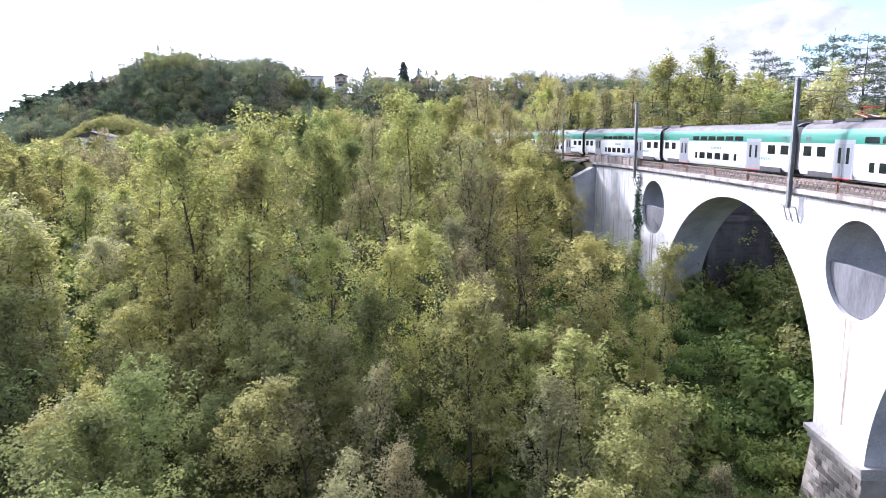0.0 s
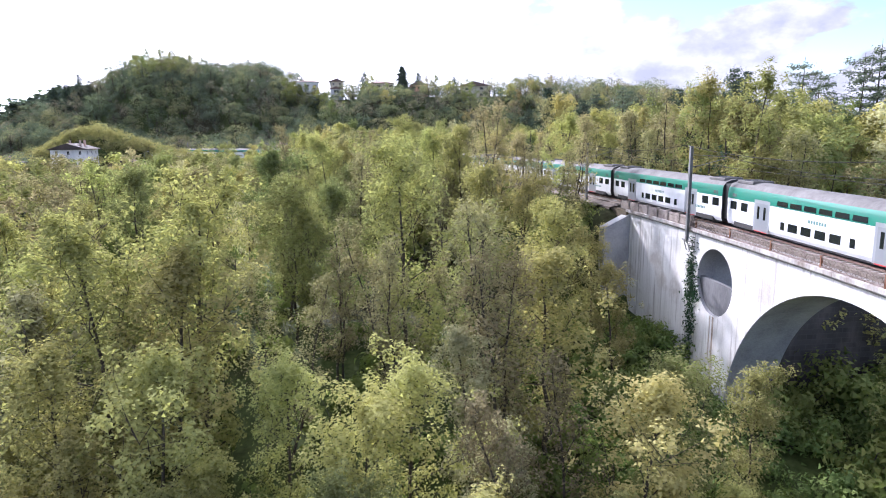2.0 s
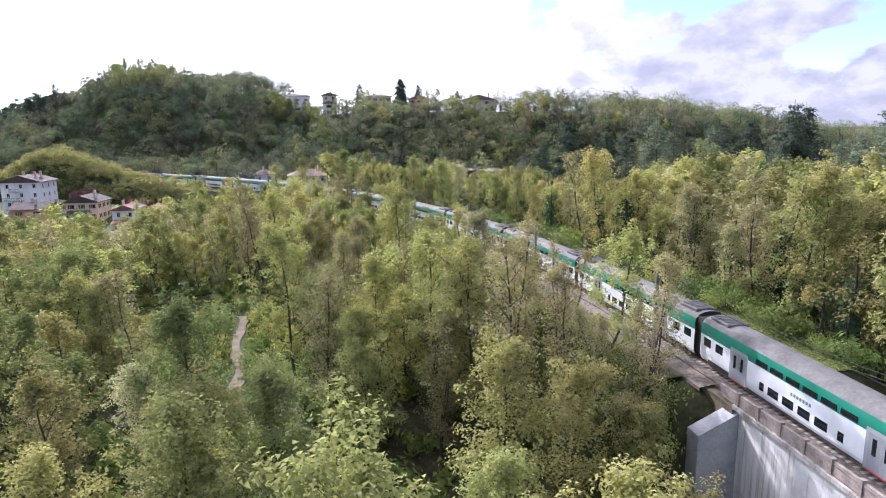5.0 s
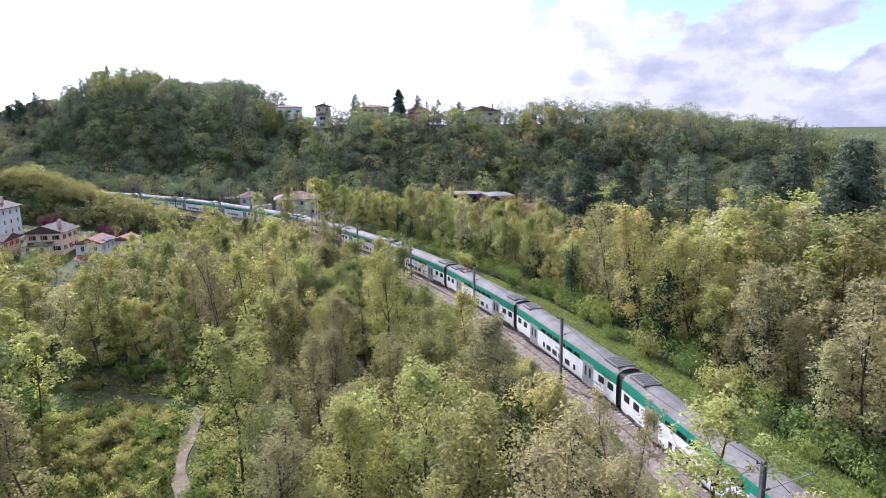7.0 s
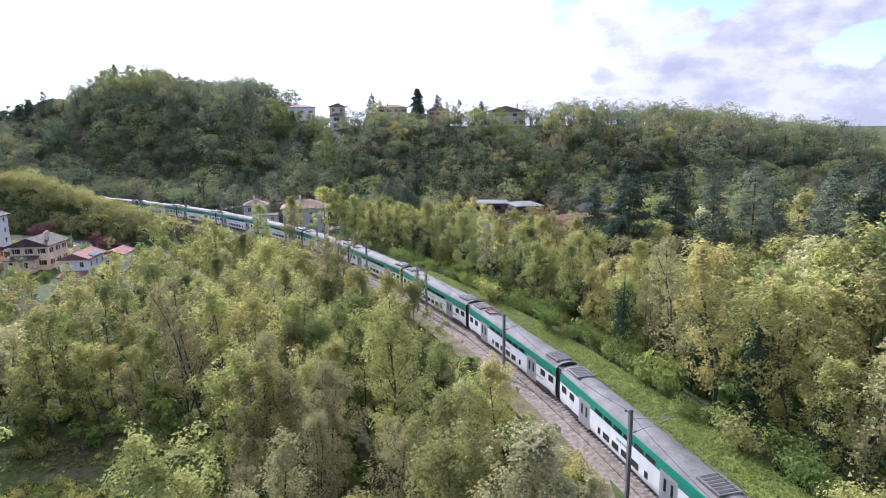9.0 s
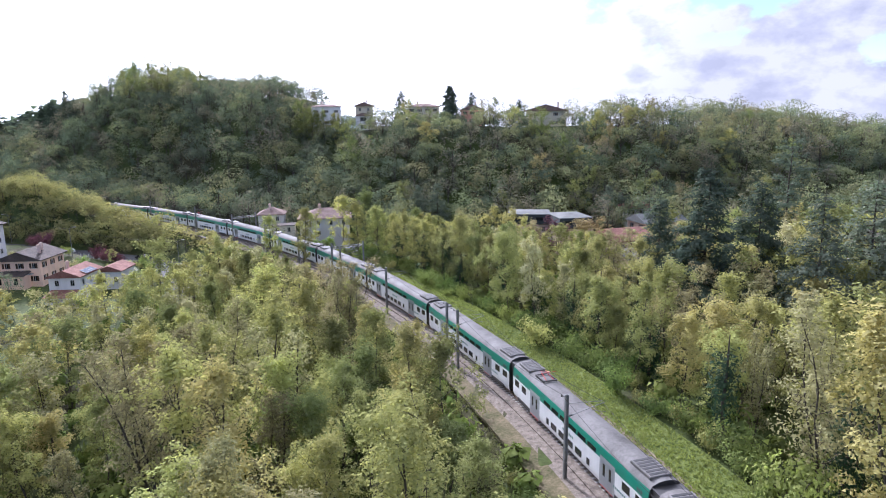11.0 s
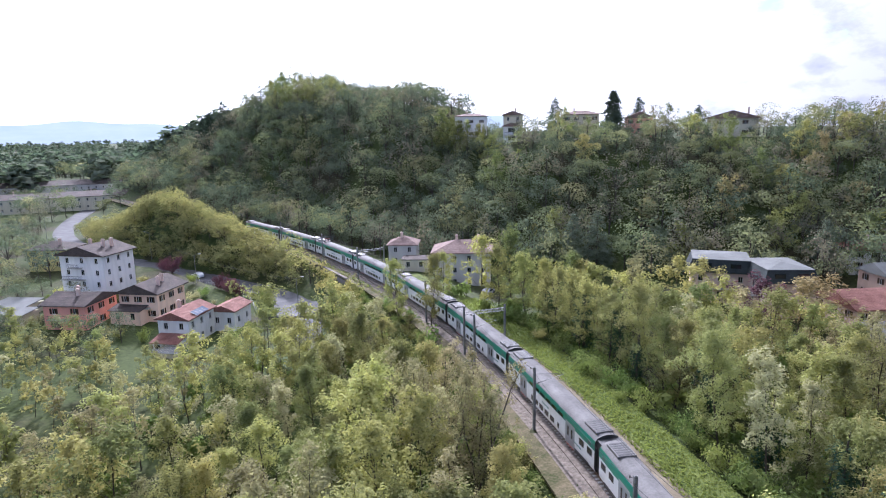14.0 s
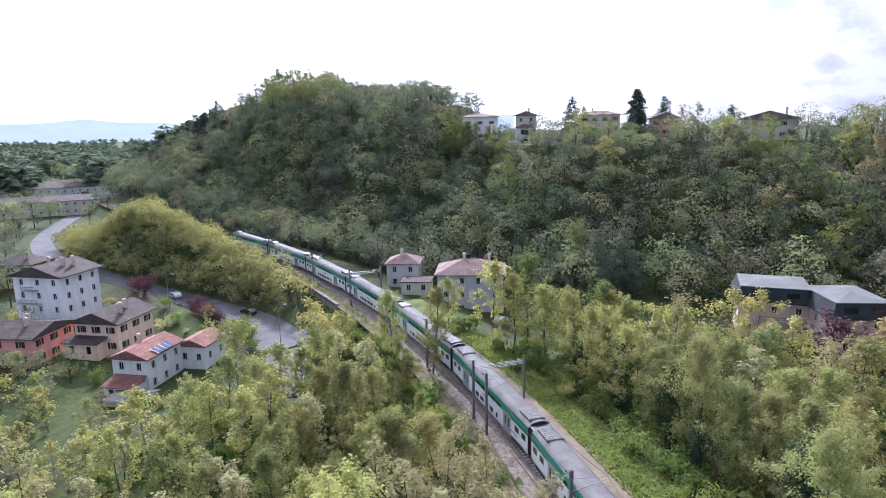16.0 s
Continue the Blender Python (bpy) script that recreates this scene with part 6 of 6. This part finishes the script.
house(at(-52.4, 288.5, -5.0, 14), 14.2, 11.0, 9.0, 3, (4, 3), W_GREY, T_PINK, "hip", 2.4, 0.7, "grey three-storey house with a faded tiled hip roof beside the line", aerial=True, chimneys=2, shutters=False)
house(at(-69.8, 291.5, -4.2, 14), 7.4, 7.0, 8.6, 3, (2, 2), W_GREY, T_PINK, "hip", 1.9, 0.5, "small grey house with a pyramid tile roof beside the line", aerial=True, shutters=False)
house(at(-63.5, 283.5, -3.2, 14), 6.5, 5.0, 5.4, 2, (2, 1), W_CREAM, T_BROWN, "flat", 0.1, 0.2, "low plain outbuilding with a flat roof", "outbuilding", False, 0)
house(at(-140.5, 258.0, -3.4, 6), 12.6, 10.6, 8.9, 3, (3, 3), W_WHITE, T_BROWN, "gable_y", 2.2, 0.8, "white three-storey house with a brown tiled roof and balconies", chimneys=3, shutters=False, balcony=((0, 1, -2.5, 6.5), (0, 2, -1.5, 3.5)))
house(at(-117.0, 250.8, -7.0, 8), 9.6, 10.5, 6.3, 2, (3, 3), W_PEACH, T_BROWN, "gable_y", 2.1, 0.8, "peach-coloured house with a dark tiled gable roof", chimneys=2, shutters=True, balcony=((0, 1, 0, 6.0),))
house(at(-98.2, 240.0, -8.4, 8), 6.8, 9.6, 6.2, 2, (2, 3), W_WHITE, T_RED, "gable_y", 1.5, 0.5, "white house with a red roof and solar panels", chimneys=1, shutters=False)
house(at(-94.3, 249.3, -8.0, 8), 5.6, 7.2, 4.8, 1, (2, 2), W_WHITE, T_RED, "gable_y", 1.2, 0.4, "small white annexe with a red tiled roof and panels", "annexe", False, 0)
house(at(-128.6, 241.5, -7.5, 12), 9.8, 11.0, 5.8, 2, (2, 3), W_PINK, T_BROWN, "gable_x", 1.7, 0.7, "salmon-pink house with a brown tiled roof", chimneys=2, balcony=((0, 1, -1.0, 5.0),))
house(at(-186.0, 284.0, -6.4, 15), 12.0, 10.0, 6.2, 2, (3, 2), W_YELLOW, T_BROWN, "hip", 2.0, 0.7, "yellow house with a brown hip roof", chimneys=2)
house(at(8.0, 287.5, -4.4, -2), 12.0, 10.5, 7.0, 2, (3, 2), W_ROSE, T_SLATE, "mansard", 0.45, 0.8, "rose-coloured house with a dark slate mansard roof", chimneys=1, aerial=True, shutters=False, balcony=((0, 1, 0.0, 6.0),))
house(at(18.6, 281.0, -4.4, 14), 9.4, 12.0, 7.0, 2, (2, 3), W_ROSE, T_SLATE, "mansard", 0.7, 0.8, "rose-coloured house wing with a dark mansard roof and dormers", chimneys=2, shutters=False, balcony=((3, 1, 0.0, 5.0),))
house(at(32.3, 271.2, -4.6, 22), 13.0, 12.2, 5.6, 2, (4, 3), W_ROSE, T_RED, "gable_x", 2.3, 0.5, "pink rendered house with a red tiled gable roof", chimneys=0)
house(at(46.0, 320.0, -2.7, 5), 11.0, 9.0, 5.2, 2, (3, 2), W_WHITE, T_RED, "hip", 1.8, 0.6, "white house with a red roof at the foot of the hill", shutters=True)
house(at(46.2, 296.3, -4.8, 22), 14.0, 9.0, 6.3, 2, (4, 2), wall_paint("wall_orange", (0.46, 0.33, 0.26)), T_PALE, "gable_x", 2.2, 0.5, "orange-brown building with a pale gable roof", chimneys=0)
house(at(88.5, 262.0, -4.4, -12), 8.5, 9.0, 6.0, 2, (2, 2), W_WHITE, T_BROWN, "gable_y", 2.2, 0.6, "white house with a brown gable half hidden among the pines")
house(at(100.5, 263.0, -4.4, -12), 11.0, 9.0, 6.0, 2, (3, 2), W_WHITE, T_BROWN, "hip", 2.0, 0.6, "white villa half hidden among the pines")
# along the crest
house(at(20.5, 393.0, 29.0, -8), 17.0, 11.0, 6.9, 2, (2, 3), W_CREAM, T_PINK, "gable_y", 2.6, 0.9, "cream house with a broad gable on the hill crest", shutters=True)
house(at(-58.6, 379.5, 25.6, 10), 7.2, 7.0, 13.2, 4, (2, 1), W_CREAM, T_PINK, "gable_y", 1.5, 0.7, "tall narrow cream tower house on the crest", chimneys=1, shutters=False, aerial=True)
house(at(-58.2, 374.8, 25.2, 10), 6.2, 3.0, 9.4, 3, (1, 1), W_WHITE, T_PINK, "gable_y", 1.3, 0.6, "lower front wing of the tower house with a long balcony", "house_wing", shutters=False, chimneys=0, win=(2.6, 1.5), balcony=((0, 2, 0.0, 5.6), (0, 1, 0.0, 5.6)))
house(at(-75.0, 378.0, 29.5, 14), 12.4, 8.0, 9.2, 2, (3, 2), W_WHITE, T_PINK, "hip", 1.0, 0.6, "grey house with a low tiled roof on the crest", win=(0.8, 1.0))
house(at(-35.0, 396.0, 28.0, 10), 14.0, 9.0, 10.6, 3, (4, 2), W_CREAM, T_PINK, "hip", 1.4, 0.6, "cream house behind trees on the crest")
house(at(-12.5, 388.5, 27.5, 6), 9.5, 9.0, 9.2, 3, (3, 2), W_PINK, T_PINK, "gable_y", 2.2, 0.6, "rose house with a tiled roof on the crest")
# works beside the road bend
house(at(-322, 402, -6.2, 42), 96, 24, 7.5, 2, (24, 6), W_CREAM, T_BROWN, "hip", 2.2, 0.4, "long low factory shed with a brown roof", "factory", False, 3)
house(at(-370, 452, -6.2, 42), 100, 26, 9.5, 2, (24, 6), W_GREY, T_BROWN, "gable_x", 2.6, 0.4, "long factory hall with a gabled roof", "factory", False, 3)
house(at(-335, 478, -6.2, 35), 16, 12, 8.0, 2, (4, 3), W_PEACH, T_RED, "gable_y", 2.4, 0.5, "brick-coloured house beside the far road", chimneys=1)


def build_panels():
    ob = thing("solar_panels", at(-95.1, 240.4, -1.55, 8) @ pose(0, 0, 0, 0, 22, 0), "blue glass solar panels on the red roof", "solar panel")
    for k in range(4):
        p = part("panel", Soup().box((-0.85, -2.3 + 1.16 * k, 0.0), (0.85, -1.2 + 1.16 * k, 0.05)), SOLAR, ob)
        s = Soup()
        s.box((-0.9, -2.34 + 1.16 * k, 0.045), (0.9, -2.28 + 1.16 * k, 0.07))
        part("frame", s, STEEL, p)
    shed = thing("garden_shed", at(-93.5, 231.0, -8.6, 8), "low shed with a pale corrugated roof", "shed")
    part("wall", Soup().box((-3.2, -2.4, -0.6), (3.2, 2.4, 2.2)), W_CREAM, shed)
    s = Soup()
    s.strip([[(-3.6 + 0.15 * k, y, 2.23 + 0.04 * math.sin(k * 1.6)) for k in range(49)] for y in (-2.8, 2.8)])
    part("roof", s, T_PALE, shed, "pale corrugated roof")


build_panels()

# ---------------------------------------------------------------- road and street things
ASPHALT = mottled("worn_asphalt", (0.07, 0.07, 0.073), (0.15, 0.147, 0.147), 0.3, 8, 0.85, strength=0.3, depth=0.01)


def build_road():
    s = Soup()
    rows = []
    pts = []
    for (ax, ay, az), (bx, by, bz) in zip(ROAD, ROAD[1:]):
        for t in np.linspace(0, 1, 6, endpoint=False):
            pts.append(Vector((ax + (bx - ax) * t, ay + (by - ay) * t, az + (bz - az) * t)))
    for _ in range(6):
        pts = [pts[0]] + [(a + b * 2 + c) / 4 for a, b, c in zip(pts, pts[1:], pts[2:])] + [pts[-1]]
    for i, p in enumerate(pts):
        t = pts[min(i + 1, len(pts) - 1)] - pts[max(i - 1, 0)]
        n = Vector((t.y, -t.x, 0)).normalized()
        z = Vector((0, 0, 0.06))
        rows.append([p - n * 3.9 - z * 4, p - n * 3.9 + z, p + n * 3.9 + z, p + n * 3.9 - z * 4])
    s.strip(rows)
    tagged(new("road", s.mesh("road", ASPHALT)), "grey asphalt road curving round the knoll", "road", kind="structure")
    s = Soup()
    for a in np.arange(256, 286, 2.0):
        s.box((-0.35, 0, -8.2), (0.25, 2.0, -0.35), on_track(a, -5.4))
    tagged(new("retaining_wall", s.mesh("retaining_wall", STONE)), "grey stone retaining wall below the railway", "wall", kind="structure")
    s = Soup()
    rim = [(-88 + 8.5 * math.cos(a) * (1 + 0.12 * math.sin(3 * a)), 264 + 8.0 * math.sin(a)) for a in np.linspace(0, 2 * math.pi, 28, endpoint=False)]
    s.poly(*[(x, y, -7.02) for x, y in rim])
    s.strip([[(x, y, -7.4) for x, y in rim], [(x, y, -7.02) for x, y in rim]], True)
    tagged(new("road_junction", s.mesh("road_junction", ASPHALT)), "wide grey asphalt junction", "road", kind="structure")


build_road()


def street_lamp(x, y, top, turn):
    z = float(height(x, y))
    ob = thing("street_lamp", at(x, y, z, turn), "slim grey street lamp with a single arm", "street lamp", "street lamps")
    h = top - z
    part("pole", Soup().tube([(0, 0, -0.2), (0, 0, h * 0.6), (0, 0, h)], [0.09, 0.07, 0.05], 8), STEEL, ob)
    part("arm", Soup().tube([(0, 0, h - 0.1), (0.5, 0, h + 0.25), (1.2, 0, h + 0.35)], 0.035, 6), STEEL, ob)
    part("lamp_head", Soup().box((1.0, -0.14, h + 0.28), (1.75, 0.14, h + 0.42)), FRAME, ob, bevel=0.03)


street_lamp(-82.4, 257.5, 2.0, 20)
street_lamp(-118.2, 267.1, 3.7, 20)
street_lamp(-9.7, 280, 2.5, 190)
street_lamp(-205, 322, 3.0, 20)
street_lamp(-232, 318, 3.0, 30)


def parked_car(x, y, turn, paint, label):
    ob = thing("parked_car", at(x, y, float(height(x, y)) + 0.12, turn), label, "car", "cars by the road")
    s = Soup()
    side = [(-2.1, 0.35), (2.1, 0.35), (2.15, 0.75), (1.25, 0.9), (0.65, 1.4), (-1.3, 1.45), (-2.05, 0.95)]
    s.strip([[(x0, -0.85, z) for x0, z in side], [(x0, 0.85, z) for x0, z in side]], True)
    s.poly(*[(x0, -0.85, z) for x0, z in side]).poly(*[(x0, 0.85, z) for x0, z in side[::-1]])
    part("body", s, paint, ob, bevel=0.04)
    for y0 in (-0.862, 0.862):
        part("side_window", Soup().box((-1.2, y0 - 0.01, 0.95), (0.75, y0 + 0.01, 1.33)), GLASS, ob)
    part("windscreen", Soup().poly((1.22, -0.7, 0.95), (1.22, 0.7, 0.95), (0.72, 0.65, 1.37), (0.72, -0.65, 1.37)), GLASS, ob)
    for wx in (-1.3, 1.3):
        for wy in (-0.86, 0.7):
            tyre = part("wheel", Soup().tube([(wx, wy, 0.32), (wx, wy + 0.16, 0.32)], 0.32, 14), DARK, ob)


parked_car(-103, 275.3, 162, painted("car_black", (0.02, 0.022, 0.025), 0.2), "black car on the road by the junction")
parked_car(-130, 281.5, 158, painted("car_white", (0.7, 0.7, 0.7), 0.2), "white car on the road below the knoll")
parked_car(-43.0, 278.0, 80, painted("car_silver", (0.5, 0.5, 0.52), 0.2), "silver car parked beside the grey house")


TRODDEN = mottled("trodden_earth", (0.12, 0.10, 0.065), (0.26, 0.215, 0.155), 0.6, 5, 0.95)


def build_dirt_track():
    s = Soup()
    rows = []
    pts = []
    for (ax, ay, _), (bx, by, _) in zip(CLEARING[1:-3], CLEARING[2:-2]):
        for t in np.linspace(0, 1, 8, endpoint=False):
            pts.append(Vector((ax + (bx - ax) * t, ay + (by - ay) * t, 0)))
    for i, p in enumerate(pts):
        t = pts[min(i + 1, len(pts) - 1)] - pts[max(i - 1, 0)]
        n = Vector((t.y, -t.x, 0)).normalized() * (0.75 + 0.22 * math.sin(i * 0.9))
        p = p + n * 0.9 * math.sin(i * 0.37)
        a, b = p - n, p + n
        rows.append([Vector((q.x, q.y, float(height(q.x, q.y)) + dz)) for q, dz in ((a, -0.2), (a, 0.12), (b, 0.12), (b, -0.2))])
    s.strip(rows)
    tagged(new("dirt_track", s.mesh("dirt_track", TRODDEN)), "bare brown dirt track through the clearing", "path", kind="structure")


build_dirt_track()


def lean_to(m, w, d, h, rise, roof, wall, label, name="lean_to"):
    """A low single-slope annexe against a house."""
    ob = thing(name, m, label, "annexe")
    s = Soup()
    s.box((-w / 2, -d / 2, -0.8), (w / 2, d / 2, h))
    part("wall", s, wall, ob)
    s = Soup()
    lo = [(-w / 2 - 0.3, -d / 2 - 0.4, h), (w / 2 + 0.3, -d / 2 - 0.4, h), (w / 2 + 0.3, d / 2, h + rise), (-w / 2 - 0.3, d / 2, h + rise)]
    hi = [(x, y, z + 0.14) for x, y, z in lo]
    s.strip([lo, hi], True).poly(*hi).poly(*lo[::-1])
    part("roof", s, roof, ob)
    for k in (-1, 1):
        part("window", Soup().box((k * w * 0.25 - 0.45, -d / 2 - 0.03, h * 0.4), (k * w * 0.25 + 0.45, -d / 2 + 0.02, h * 0.85)), GLASS, ob)


lean_to(at(-148, 241, -6.6, 12), 9.0, 6.0, 2.6, 0.6, T_PALE, W_CREAM, "low garden store with a pale sheet roof", "garden_store")
lean_to(at(-143, 236.5, -6.8, 12), 8.0, 5.0, 2.4, 0.5, T_PALE, W_CREAM, "low garden store with a pale sheet roof", "garden_store")
lean_to(at(31.5, 257.5, -4.8, 22), 7.0, 6.0, 3.2, 1.5, T_PALE, W_ROSE, "low pink annexe with a grey sloping roof", "annexe")
lean_to(at(-97.3, 233.6, -8.4, 8), 5.6, 3.4, 2.4, 0.9, T_RED, W_WHITE, "low annexe with a red-brown roof against the white house")
lean_to(at(-117.6, 244.2, -7.2, 8), 7.5, 3.4, 3.2, 0.7, T_BROWN, W_PEACH, "dark-roofed porch against the peach house", "porch")
lean_to(at(-135.5, 246.5, -6.2, 6), 8.0, 4.0, 2.6, 0.5, T_PALE, W_CREAM, "low garage with a pale flat roof", "garage")


def garden_fence(points, label):
    ob = thing("garden_fence", Matrix(), label, "fence")
    for (ax, ay), (bx, by) in zip(points, points[1:]):
        n = max(1, int(math.hypot(bx - ax, by - ay) / 2.0))
        for k in range(n):
            p = [(ax + (bx - ax) * t, ay + (by - ay) * t) for t in (k / n, (k + 1) / n)]
            a, b = [Vector((x, y, float(height(x, y)))) for x, y in p]
            part("post", Soup().bar(a - Vector((0, 0, 0.2)), a + Vector((0, 0, 1.2)), 0.09), CONCRETE, ob)
            s = Soup()
            for z in (0.35, 0.7, 1.05):
                s.bar(a + Vector((0, 0, z)), b + Vector((0, 0, z)), 0.03)
            part("rails", s, DARK, ob)


garden_fence([(-94, 258), (-101, 265), (-112, 269), (-128, 275)], "low post-and-wire fence along the road")


def overhead_wire(points, sag, label):
    """A thin cable hanging between poles."""
    s = Soup()
    for a, b in zip(points, points[1:]):
        a, b = Vector(a), Vector(b)
        s.tube([a.lerp(b, t) - Vector((0, 0, 4 * sag * t * (1 - t))) for t in np.linspace(0, 1, 13)], 0.022, 4)
    tagged(new("overhead_wire", s.mesh("overhead_wire", DARK)), label, "cable")


overhead_wire([(-205, 322, 3.0), (-161, 297, 3.2), (-118.2, 267.1, 3.6), (-82.4, 257.5, 1.9)], 0.9, "sagging cable slung between the street lamps")
overhead_wire([(-82.4, 257.5, 1.9), (-66, 272, 3.2)], 0.5, "sagging cable from the street lamp to the railway")
street_lamp(-161, 297, 3.2, 200)
